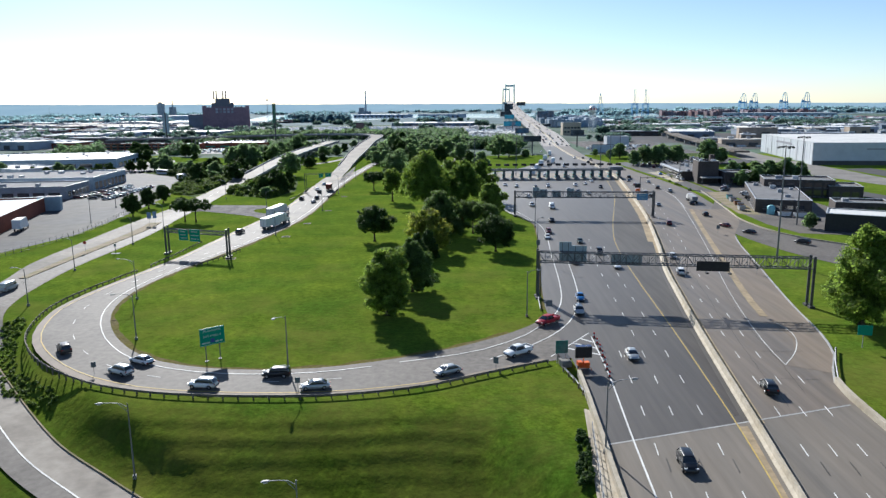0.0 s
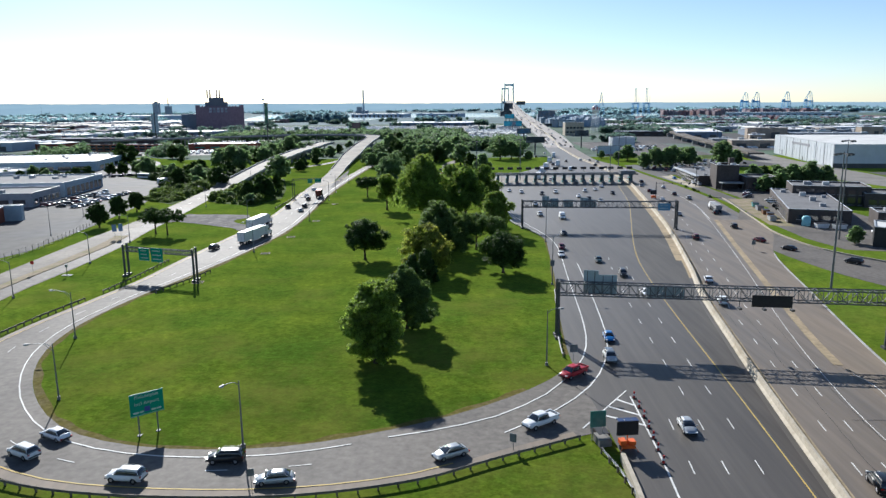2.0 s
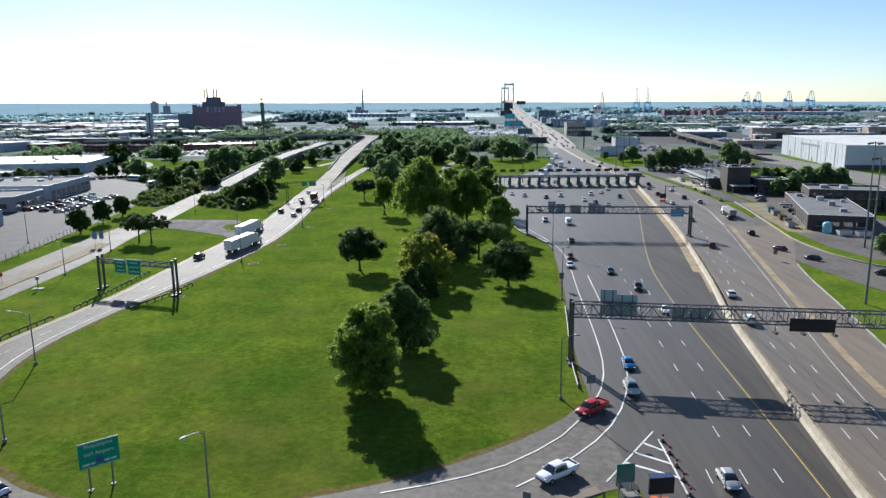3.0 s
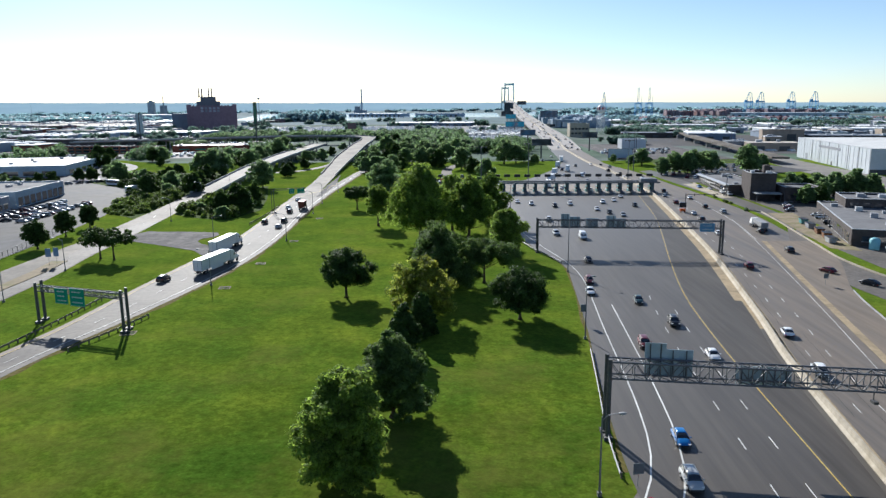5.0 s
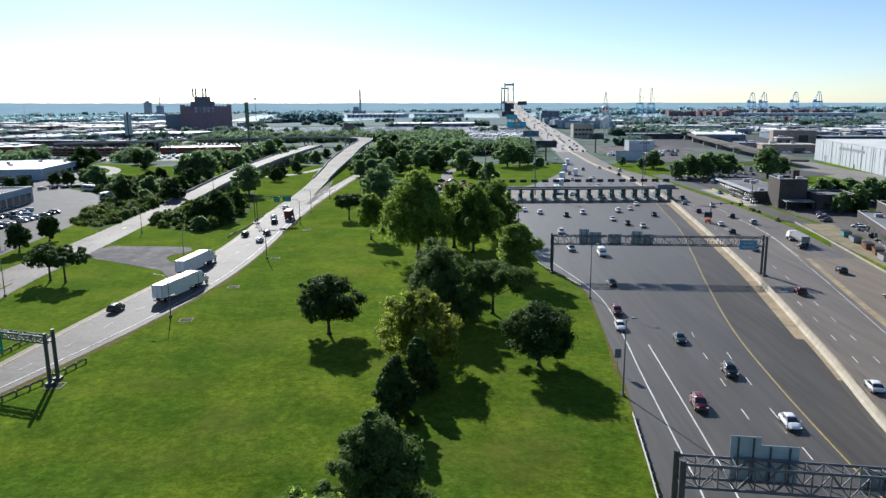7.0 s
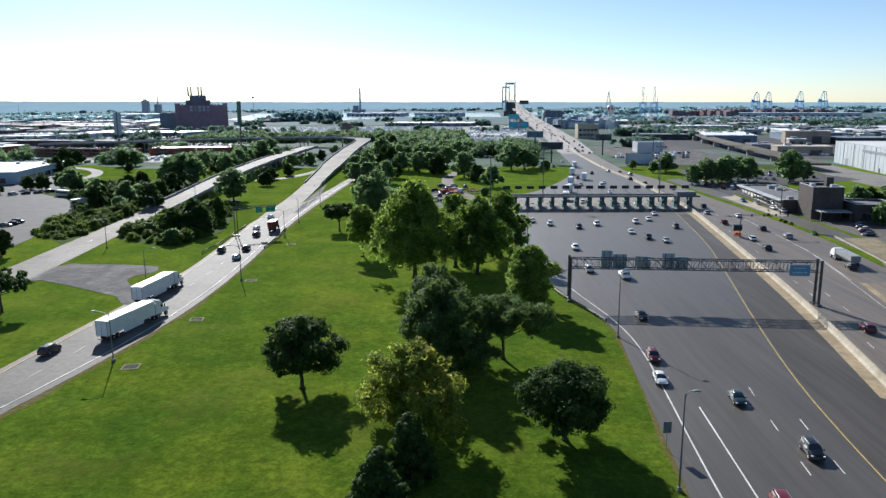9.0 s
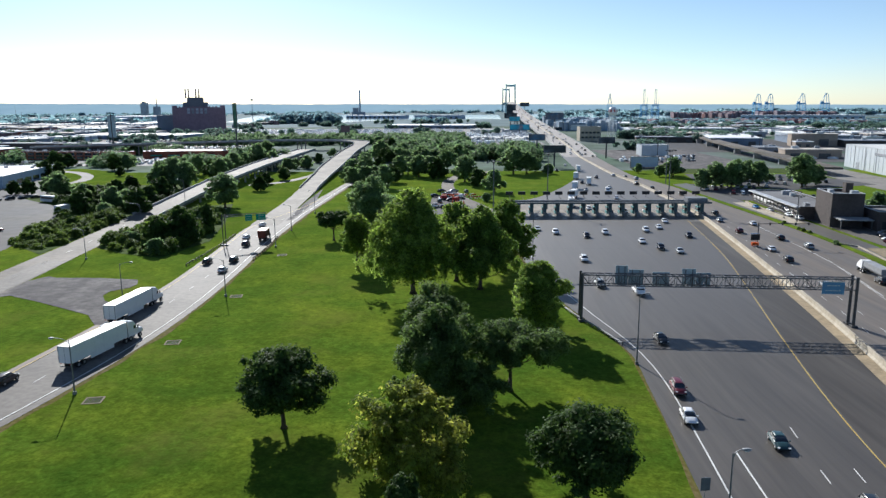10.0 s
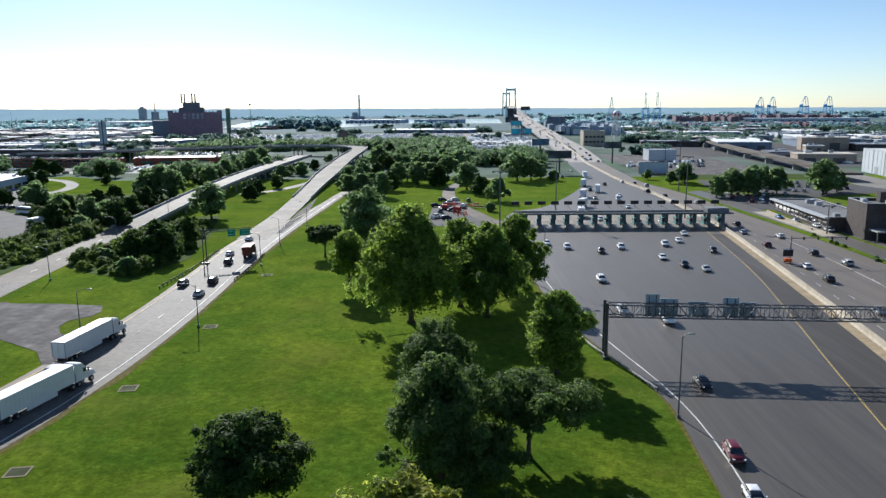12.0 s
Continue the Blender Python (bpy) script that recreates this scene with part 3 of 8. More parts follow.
# the concrete side road, its viaduct and the low road under the overpass
SIDE_N = [(-60, 74), (-79, 96), (-89, 112), (-93.6, 137), (-93.6, 162), (-94.6, 184), (-97.4, 204), (-99.6, 230), (-103.6, 264), (-107.5, 298)]
SIDE_F = [(-82, 72), (-98, 104), (-103, 127), (-107.8, 145), (-109.4, 169), (-110.6, 193), (-110.8, 224), (-113, 252), (-116.3, 286), (-118.5, 300)]
s_n, s_f = spline(SIDE_N, 2), spline(SIDE_F, 2)
for p in s_n + s_f:
    p.z = ground_z(p.x, p.y)
structure("road_side", sheet(s_f[12:], s_n[12:], 0.05), CONCRETE_ROAD, "pale worn concrete side road", "road")
via_n = spline([(-107.5, 298.0, 0.05), (-106.0, 318.0, 1.8), (-105.5, 336.1, 3.2), (-108.4, 384.8, 4.6), (-110.8, 449.7, 5.2), (-111.8, 517.5, 5.2), (-111.8, 573.2, 5.2)], 8)
via_f = spline([(-118.5, 300.0, 0.05), (-116.7, 320.9, 1.8), (-115.8, 338.0, 3.2), (-118.9, 386.7, 4.6), (-122.3, 449.7, 5.2), (-124.7, 517.5, 5.2), (-124.7, 573.2, 5.2)], 8)
structure("road_viaduct", sheet(via_f, via_n, 0.02, thick=1.0), CONCRETE_ROAD, "long concrete viaduct deck on piers", "road")
low_mid = spline(LOW_MID, 2)


def beside(line, w):
    """The line moved w metres to its left, at the height that it has."""
    out = []
    for i, p in enumerate(line):
        d = line[min(i + 1, len(line) - 1)] - line[max(i - 1, 0)]
        out.append(p + Vector((-d.y, d.x, 0)).normalized() * w)
    return out


low_f, low_n = beside(low_mid, 3.2), beside(low_mid, -3.2)
structure("road_low", sheet(low_n, low_f, 0.2), RAMP_PALE, "pale concrete ramp road passing under the overpass", "road")
structure("road_low_shoulder", sheet(low_n, beside(low_mid, -0.8), 0.23), ASPHALT_OLD, "dark asphalt shoulder of the low ramp road", "road")

structure("road_side_lane", sheet([v + Vector((0, 0, 0.02)) for v in offset(s_n[22:92], -6.6)], [v + Vector((0, 0, 0.02)) for v in offset(s_n[22:92], -0.5)], 0.05), ASPHALT_OLD, "grey asphalt lane of the side road", "road")
island = spline([(-100.4, 130), (-101.2, 150), (-101.4, 170), (-102, 186), (-103.6, 197)], 3)
structure("traffic_island", sheet(offset(island, -0.5), [a + (b - a) * (0.4 + 0.6 * k / len(island)) for k, (a, b) in enumerate(zip(island, offset(island, 3.6)))], 0.2, thick=0.25), DIRT, "sandy kerbed traffic island splitting the side road", "island")

# the street that joins from the right
SVC_OUT = [(103.8, 237), (98, 208), (96, 196), (96.8, 180), (101.5, 168.5), (112, 156), (128, 140), (150, 120)]
SVC_IN = [(93, 215), (86.5, 190), (84.6, 176), (87.5, 156), (93, 142), (102, 128), (118, 110), (140, 92)]
structure("road_service", sheet(spline(SVC_IN), spline(SVC_OUT), 0.055), ASPHALT_OLD, "grey service road joining the carriageway", "road")
FRONT_IN = [(103.4, 235), (106, 262), (107, 300), (105.6, 340), (104, 395)]
FRONT_OUT = [(111, 235), (114, 262), (115.5, 300), (114, 345), (112.5, 400)]
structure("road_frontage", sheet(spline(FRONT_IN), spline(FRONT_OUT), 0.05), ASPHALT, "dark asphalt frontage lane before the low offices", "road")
verge = Geo()
sheet(spline([(101, 232), (104.7, 262), (105, 300), (103.4, 340), (102, 388)]), spline([(105, 240), (106.6, 262), (107.6, 300), (106, 340), (104.3, 388)]), 0.12, verge, thick=0.2)
structure("verge", verge, GRASS, "narrow kerbed grass verge beside the carriageway", "verge")

structure("road_link", sheet(spline([(-107, 400), (-96, 409), (-87.5, 431), (-81, 470)]), spline([(-104, 396), (-92, 405), (-83, 428), (-76, 468)]), 0.05), CONCRETE_ROAD, "narrow pale link road passing under the flyover", "road")
structure("road_curl", sheet(spline([(-300, 560), (-270, 540), (-262, 498), (-240, 452), (-205, 405)]), spline([(-298, 551), (-277, 532), (-271, 494), (-248, 446), (-212, 398)]), 0.07), LOT, "pale curling slip road among trees", "road")
# far street on the right
structure("road_far_street", sheet(spline([(237, 545), (216, 500), (195, 414), (189, 330), (195, 297), (209, 250), (240, 186)]), spline([(252, 545), (234, 500), (223, 430), (220, 344), (218, 304), (228, 258), (262, 194)]), 0.05), STREET_PALE, "wide pale street beside the warehouse", "road")
structure("road_far_street_near", sheet(spline([(168, 336), (167, 285), (165, 258), (172, 225), (194, 176)]), spline([(177, 336), (177, 288), (177, 258), (186, 226), (208, 180)]), 0.05), LOT, "grey street with grass on both sides", "road")

# lots
def pad(name, poly, z, material, label, category="lot"):
    return structure(name, Geo().add([(x, y, z) for x, y in poly], [tuple(range(len(poly)))]), material, label, category)


pad("lot_right", [(101, 190), (104, 176), (140, 168), (140, 330), (128, 345), (118, 345), (116, 240), (103, 232)], 0.04, ASPHALT_OLD, "grey asphalt yard round the brown brick buildings")
pad("lot_right_cars", [(113, 345), (150, 345), (150, 372), (113, 398)], 0.045, LOT, "asphalt car park under trees")
pad("lot_left", [(-134, 120), (-118, 178), (-121, 215), (-128, 262), (-150, 330), (-170, 372), (-260, 460), (-262, 120)], 0.05, LOT, "grey asphalt yards before the low sheds")
pad("lawn_loop", [(-262, 462), (-240, 448), (-216, 424), (-196, 404), (-184, 410), (-190, 440), (-214, 466), (-244, 484)], 0.07, GRASS, "small lawn inside the loop street", "lawn")
loop_street = spline([(-258, 474), (-243, 466), (-230, 459), (-217, 446), (-209, 434), (-203, 418), (-204, 404)])
structure("street_loop", sheet(offset(loop_street, -3), offset(loop_street, 3), 0.085), STREET_PALE, "pale concrete loop street behind the yards", "street")
pad("gravel_patch", [(-99.6, 231), (-98.6, 219), (-95.7, 220.2), (-87.4, 216.4), (-78.8, 212), (-71.9, 208.4), (-67.4, 203), (-65, 203.5), (-65.2, 213), (-70, 214.6), (-73.6, 217), (-75.9, 220.2), (-76.1, 223.2), (-73.2, 226), (-72.8, 228.4), (-74.6, 232.2), (-85, 233.6), (-94.8, 233.8), (-97.4, 235)], 0.06, GRAVEL, "grey gravel turning place on the grass", "gravel")
pad("gravel_wedge", [(-60.2, 304), (-58.6, 306), (-59.4, 344), (-65, 385), (-63.2, 340)], 0.055, GRAVEL, "grey gravel wedge between the roads", "gravel")
pad("park_yard", [(-12.5, 316), (6, 314), (7, 330), (3.5, 346), (-1, 360), (-11.5, 363)], 0.03, LOT, "worn asphalt works yard behind the trees", "yard")
drive = spline([(16, 317), (9.5, 326), (5, 340), (0.5, 353), (-3, 370), (-5.6, 390), (-4.6, 415), (3, 440), (22, 458)])
structure("park_drive", sheet(offset(drive, 3.0), offset(drive, -3.0), 0.04), CONCRETE_ROAD, "narrow pale drive curving through the lawn", "drive")

pad("scrub_left", [(-114, 256), (-122, 262), (-132, 268), (-142, 304), (-154, 330), (-190, 356), (-190, 400), (-122, 400), (-119, 310)], 0.06, SCRUB, "rough dark scrub ground beside the side road", "scrub")
pad("scrub_right", [(-106, 272), (-103, 264), (-92, 257), (-79, 252), (-74, 272), (-80, 300), (-92, 340), (-109, 330)], 0.06, SCRUB, "rough dark scrub ground between the roads", "scrub")

pad("lot_trees_right", [(119, 402), (150, 374), (200, 392), (190, 436), (126, 440)], 0.062, LOT, "worn asphalt car park between roadside trees")
pad("scrub_yard_right", [(104, 470), (128, 444), (190, 440), (196, 466), (190, 468), (112, 468)], 0.068, SCRUB, "weedy rough ground behind the car park", "scrub")
pad("yard_far_right", [(152, 254), (163, 252), (164, 304), (166, 345), (152, 345)], 0.044, LOT, "worn grey paving beside the far street")
pad("yard_warehouse", [(223, 350), (222, 304), (232, 262), (240, 262), (240, 352)], 0.044, LOT, "worn grey paving before the warehouse")
pad("toll_apron", [(16.5, 318), (88, 318), (88.5, 340), (24, 340), (17, 332)], 0.065, RAMP_PALE, "pale concrete slab beyond the toll lanes", "apron")
# ---- markings ----
white, yellow = Geo(), Geo()
Z = 0.085
stripe(spline(EDGE_L), 0.22, Z, white)
stripe(cut(yel, -60, 304), 0.17, Z, yellow)
EDGE_A = spline([(-7.2, 83.7), (0, 85.8), (7.1, 89.2), (12.7, 94), (18.6, 102.5), (21.9, 110.5), (23.8, 122), (25.3, 140), (26.2, 152), (27.6, 167), (28.6, 182), (27.6, 195), (23.4, 214), (19.2, 240), (17, 280)])
EDGE_B = spline([(6.8, 84.8), (13.4, 89.9), (19.2, 96.3), (23.1, 103.6), (25.2, 109.8), (26.5, 116), (28.1, 131), (29.4, 147), (30.6, 163)])
stripe(EDGE_A, 0.2, Z, white)
stripe(EDGE_B, 0.2, Z, white)
for k, y1 in ((3.6, 160), (7.3, 172), (10.9, 92)):
    lane = [Vector((x_at(yel, y) - k, y, 0)) for y in np.linspace(-40, y1, 60)]
    stripe(lane, 0.13, Z, white, (2.5, 9))
for k, y1 in ((3.8, 300), (7.0, 300), (10.3, 84)):
    stripe([Vector((x_at(bar, y) + k, y, 0)) for y in np.linspace(-40, y1, 80)], 0.13, Z, white, (2.5, 9))
# old black strips beside the dashes on the deck
black = Geo()
for line, ks in ((yel, (-3.6, -7.3, -10.9)), (bar, (3.8, 7.0, 10.3))):
    for k in ks:
        stripe([Vector((x_at(line, y) + k + 0.28, y - 3.4, 0)) for y in np.linspace(-40, 66, 40)], 0.16, Z - 0.005, black, (2.5, 9))
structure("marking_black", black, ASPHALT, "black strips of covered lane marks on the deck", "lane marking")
stripe(spline(TAN_LINE), 0.11, Z, white)
stripe(spline([(51.0, 82.8), (55.1, 87.7), (58.2, 93.3), (59.0, 97.7), (58.4, 101)], 1.5), 0.13, Z, white)
stripe(spline([(96, 300), (92, 250), (86, 220)]), 0.2, Z, white)
stripe(offset(r_in[9:-14], -1.6), 0.18, Z, white)
stripe(offset(r_out[4:-14], 1.3), 0.18, Z, yellow)
mid = [(a + b) / 2 for a, b in zip(resample(r_in, 150), resample(r_out, 150))]
stripe(mid[12:118], 0.13, Z, white, (2.5, 9))
# gore chevrons
gore_a, gore_b, gore_c = Vector((24.3, 95.7, 0)), Vector((16.4, 85.8, 0)), Vector((24.0, 83.2, 0))
stripe([gore_a, gore_b], 0.2, Z, white)
for s in (0.25, 0.45, 0.65):
    stripe([gore_a.lerp(gore_b, s), gore_a.lerp(gore_c, s + 0.08)], 0.35, Z, white)
stripe([p + Vector((0, 0, 0.18)) for p in beside(low_mid, -0.7)], 0.18, Z, white)
stripe([v + Vector((0, 0, 0.05)) for v in offset(s_n[20:], -5.2)], 0.15, 0.02, white, (3, 12))
fringe = Geo()


def verge_fringe(line, side, seed):
    """A ragged band of dry grass along a road's edge."""
    r = random.Random(seed)
    inner = [p + (q - p) * 0.02 for p, q in zip(line, offset(line, side))]
    w = [r.uniform(0.1, 0.8) for _ in line]
    outer = [p + (q - p) * (0.5 * w[k] + 0.25 * w[k - 1] + 0.25 * w[(k + 1) % len(w)]) for k, (p, q) in enumerate(zip(line, offset(line, side)))]
    sheet(inner, outer, 0.012, fringe)


verge_fringe(resample(r_in[3:], 300), 2.1, 1)
verge_fringe(cut(hw_l, 108, 310), -1, 2)
verge_fringe(cut(hw_r, 100, 168), 1, 3)
structure("verge_dry", fringe, DRY, "dry yellowed fringe of grass along the road edges", "verge")
structure("marking_white", white, PAINT_W, "white painted lane and edge lines", "lane marking")
structure("marking_yellow", yellow, PAINT_Y, "yellow painted edge lines", "lane marking")

# ---- trees ----
def leaf_mesh(name, centres, radii, count, size, rng, droop=0.0):
    """Many small leaf sprays on the shells of clumps."""
    k = len(centres)
    pick = rng.choice(k, count, p=(radii[:, 0] ** 2) / (radii[:, 0] ** 2).sum())
    u = rng.normal(size=(count, 3))
    u /= np.linalg.norm(u, axis=1)[:, None]
    pos = centres[pick] + u * radii[pick] * (0.3 + 0.95 * rng.random((count, 1)) ** 0.75)
    pos[:, 2] -= droop * rng.random(count) ** 2
    nrm = u + rng.normal(size=(count, 3)) * 0.42
    nrm[:, 2] += 0.65
    nrm /= np.linalg.norm(nrm, axis=1)[:, None]
    side = np.cross(nrm, rng.normal(size=(count, 3)))
    side /= np.linalg.norm(side, axis=1)[:, None]
    tip = np.cross(nrm, side)
    s = size * (0.55 + 0.9 * rng.random((count, 1)))
    core = rng.random((count, 1)) < 0.16
    pos = np.where(core, centres[pick] + u * radii[pick] * 0.3, pos)
    s = np.where(core, s * 2.0, s)
    v = np.stack([pos - tip * s * 0.6 + side * s * 0.5, pos + tip * s * 0.8, pos - tip * s * 0.5 - side * s * 0.5], 1).reshape(-1, 3)
    f = np.arange(count * 3).reshape(-1, 3)
    me = bpy.data.meshes.new(name)
    me.from_pydata(v.tolist(), [], f.tolist())
    return me


def reach(shape, s):
    """How far a crown of that shape spreads at a share s of its height."""
    if shape == "round":
        return 1.32 * (s + 0.1) ** 0.35 * (1.02 - s) ** 0.5
    if shape == "vase":
        return 1.28 * (0.42 + 0.58 * s) * (1.05 - s) ** 0.42
    if shape == "dome":
        return 1.02 * min(1.0, 0.82 + 0.6 * s) * (1.03 - s) ** 0.5 * (1.12 - 0.12 * s)
    if shape == "cone":
        return 1.12 * (s + 0.16) ** 0.18 * (1.03 - s) ** 0.72
    return 0.75 + 0.3 * math.sin(math.pi * s)


def tree(name, label, x, y, h, w, foot, shape, leaf, seed, leaves=5200, size=0.3, z=0.0, group="", boughs=None, droop=0.0):
    """A tree with a tapered trunk, limbs and a crown of boughs that break into clumps. foot: height of the crown's underside."""
    rng = np.random.default_rng(seed)
    t = thing(name, label, "tree", pose(x, y, z, 0, 0, 0), group)
    nb = boughs or {"round": 19, "vase": 24, "cone": 30, "flat": 15, "dome": 34}[shape]
    ch = h - foot
    cs, rs, heads = [], [], []
    for k in range(nb):
        s = (k + 0.5) / nb if shape != "flat" else 0.35 + 0.5 * (k + 0.5) / nb
        a = k * 2.4 + rng.uniform(-0.6, 0.6)
        br = w * rng.uniform(0.085, 0.24) * {"cone": 0.8, "vase": 0.86, "dome": 0.8}.get(shape, 1.0)
        rr = max(0.0, reach(shape, s) * w / 2 * rng.uniform(*{"cone": (0.9, 1.08), "vase": (0.62, 1.24), "dome": (0.7, 1.16)}.get(shape, (0.72, 1.22))) - br * 0.9)
        if k % 5 == 4:
            rr *= 0.45
        c = np.array((rr * math.cos(a), rr * math.sin(a), foot + br * 0.6 + (ch - br * 1.5) * s))
        heads.append(c)
        for j in range(14):
            u = rng.normal(size=3)
            u /= np.linalg.norm(u)
            u[2] *= 0.75
            cs.append(c + u * br * rng.uniform(0.6, 1.05))
            r = br * rng.uniform(0.2, 0.46)
            rs.append((r, r, r * 0.8))
    for k in range(6):
        cs.append((rng.normal() * w * 0.07, rng.normal() * w * 0.07, foot + ch * rng.uniform(0.2, 0.75)))
        rs.append((w * 0.13, w * 0.13, ch * 0.12))
    cs, rs = np.array(cs), np.array(rs)
    wood = Geo()
    tr = 0.015 * h + 0.08
    top = foot + ch * 0.45
    lean = rng.uniform(-0.3, 0.3, 2)
    knots = [Vector((0, 0, -0.3)), Vector((lean[0] * 0.3, lean[1] * 0.3, foot * 0.6 + 0.4)), Vector((lean[0], lean[1], top)), Vector((lean[0] * 1.4, lean[1] * 1.4, foot + ch * 0.85))]
    for a, b, r0, r1 in zip(knots, knots[1:], (tr * 1.35, tr, tr * 0.6), (tr, tr * 0.6, tr * 0.15)):
        wood.tube(a, b, r0, r1, 8)
    for k in range(8):
        a = k * 0.785
        wood.tube((math.cos(a) * tr * 2.1, math.sin(a) * tr * 2.1, -0.15), (math.cos(a) * tr * 0.8, math.sin(a) * tr * 0.8, tr * 2.2), tr * 0.3, tr * 0.25, 4)
    for c in heads:
        c = Vector(c)
        s = min(0.95, max(0.0, (c.z - foot) / ch * 1.1 - 0.15))
        base = knots[1].lerp(knots[2], s)
        bend = base.lerp(c, 0.5) + Vector((0, 0, -0.05 * h * rng.random()))
        wood.tube(base, bend, tr * 0.36, tr * 0.22, 5)
        wood.tube(bend, c, tr * 0.22, tr * 0.06, 4)
    part("trunk", wood, BARK, t, smooth=True)
    part("crown", leaf_mesh("crown", cs, rs, leaves, size, rng, droop), leaf, t)
    return t


P = "trees on the green"
tree("tree", "tall bright green tree with a full crown down to the grass", -11.4, 105, 13.6, 12.4, 0.3, "round", LEAF_C, 1, 62000, 0.24, group=P, boughs=26)
tree("tree", "dense dark green tree with silvery leaf edges", -8.0, 119.5, 11.8, 11.6, 0.3, "round", LEAF_G, 2, 50000, 0.23, group=P, boughs=24)
tree("conifer", "small dark cone-shaped tree on the lawn", -8.3, 138.8, 8.6, 8.0, 0.1, "cone", LEAF_B, 3, 24000, 0.24, group=P)
tree("conifer", "small dark cone-shaped tree on the lawn", -5.8, 146.4, 8.0, 6.6, 0.1, "cone", LEAF_B, 4, 20000, 0.24, group=P)
tree("tree", "loose maple with yellowing leaves", -6.0, 156.2, 12.2, 14.6, 0.4, "round", LEAF_Y, 5, 30000, 0.27, group=P)
tree("tree", "dark spreading maple with a bare short trunk", 11.8, 155, 10.2, 14.4, 1.6, "round", LEAF_B, 6, 44000, 0.24, group=P, boughs=24)
tree("tree", "broad open-branched tree casting a round shadow", -22.6, 167.8, 10.8, 14, 2.6, "round", LEAF_B, 7, 30000, 0.25, group=P, boughs=16)
tree("tree", "massive grey-green tree with drooping leafy skirt", -3.6, 174, 14.4, 18, 0.2, "dome", LEAF_G, 8, 62000, 0.25, group=P, boughs=30)
tree("tree", "leaning grey-green tree with an open canopy", 6.2, 178, 10.8, 13, 2.6, "flat", LEAF_G, 9, 32000, 0.25, group=P, boughs=16)
tree("tree", "grey-green rounded tree among taller trees", -5.0, 192, 11.6, 14.5, 0.6, "round", LEAF_G, 10, 38000, 0.26, group=P)
tree("tree", "fresh green rounded tree beside the highway", 13.0, 200, 13.4, 13, 1.4, "round", LEAF_C, 11, 42000, 0.26, group=P, boughs=22)
tree("elm", "towering elm with a wide domed crown", -10.4, 221.8, 23, 25, 4.8, "dome", LEAF_C, 12, 62000, 0.32, group=P, boughs=46, droop=1.6)
tree("elm", "tall elm with a leaning trunk", -1.2, 231, 18.5, 17.5, 4.2, "dome", LEAF_C, 13, 36000, 0.32, group=P, boughs=30, droop=1.4)
tree("elm", "tall elm with a dense outer canopy", 3.8, 225, 18.6, 19, 3.4, "dome", LEAF_A, 14, 44000, 0.32, group=P, boughs=34, droop=1.4)
tree("elm", "tall elm with a dense outer canopy", 10.5, 241, 17.5, 15.5, 2.6, "dome", LEAF_A, 15, 30000, 0.32, group=P, boughs=30, droop=1.2)
tree("tree", "slender pale green tree with thin crown", -25.4, 241.4, 14, 11.5, 3.2, "round", LEAF_C, 16, 18000, 0.3, group=P, boughs=14)
tree("tree", "small umbrella-shaped tree with spreading limbs", -37.4, 273, 9.6, 11.5, 2.4, "flat", LEAF_B, 17, 14000, 0.28, group=P)
tree("willow", "broad grey-green willow with soft crown", -28.0, 285, 18.4, 23, 0.4, "dome", LEAF_F, 18, 36000, 0.34, group=P, boughs=26)
tree("tree", "broad tree by the roadside grass", 73.0, 99.5, 18.4, 17, 1.0, "round", LEAF_C, 19, 56000, 0.28, boughs=28)
tree("tree", "tall tree at the edge of the yards", 81, 88, 15, 15, 1.2, "round", LEAF_A, 20, 14000, 0.42)
G = "round trees along the side road"
for k, (x, y, h, w) in enumerate(((-117.3, 211, 8.6, 8.4), (-119.6, 227, 8.2, 7.6), (-120.6, 241, 7.9, 7.8))):
    tree("tree", "trim round dark tree on the roadside grass", x, y, h, w, 1.3, "round", LEAF_B, 30 + k, 11000, 0.32, group=G, boughs=22)
tree("pine", "flat-topped dark pine on two bare stems", -93, 200, 8.8, 10.4, 3.6, "flat", LEAF_B, 34, 11000, 0.3)
tree("pine", "flat-topped dark pine on two bare stems", -88.6, 198.6, 8.4, 9.4, 3.6, "flat", LEAF_B, 35, 10000, 0.3)

# stock for the woods: a few forms, copied about
STOCK = []
for k, (h, w, foot, shape, leaf) in enumerate(((12, 11, 1.2, "round", LEAF_F), (14, 13, 1.6, "round", LEAF_F), (10, 10, 0.6, "round", LEAF_B), (13, 12.5, 1.8, "dome", LEAF_F), (8, 9, 0.2, "round", LEAF_F))):
    STOCK.append(tree("tree", "leafy green tree in a loose stand", 0, -300 - 20 * k, h, w, foot, shape, leaf, 50 + k, 6800, 0.54, group="background trees"))


def stand(rows, kinds=(0, 1, 2, 3), seed=0):
    """Trees at (x, y, size), or (x, y, size, form)."""
    rng = random.Random(seed)
    for x, y, s, *form in rows:
        k = form[0] if form else rng.choice(kinds)
        copy_on_site(STOCK[k], pose(x, y, 0, 0, 0, rng.uniform(0, 360)) @ Matrix.Diagonal((s * 1.2, s * 1.2, s * rng.uniform(0.9, 1.05), 1)))


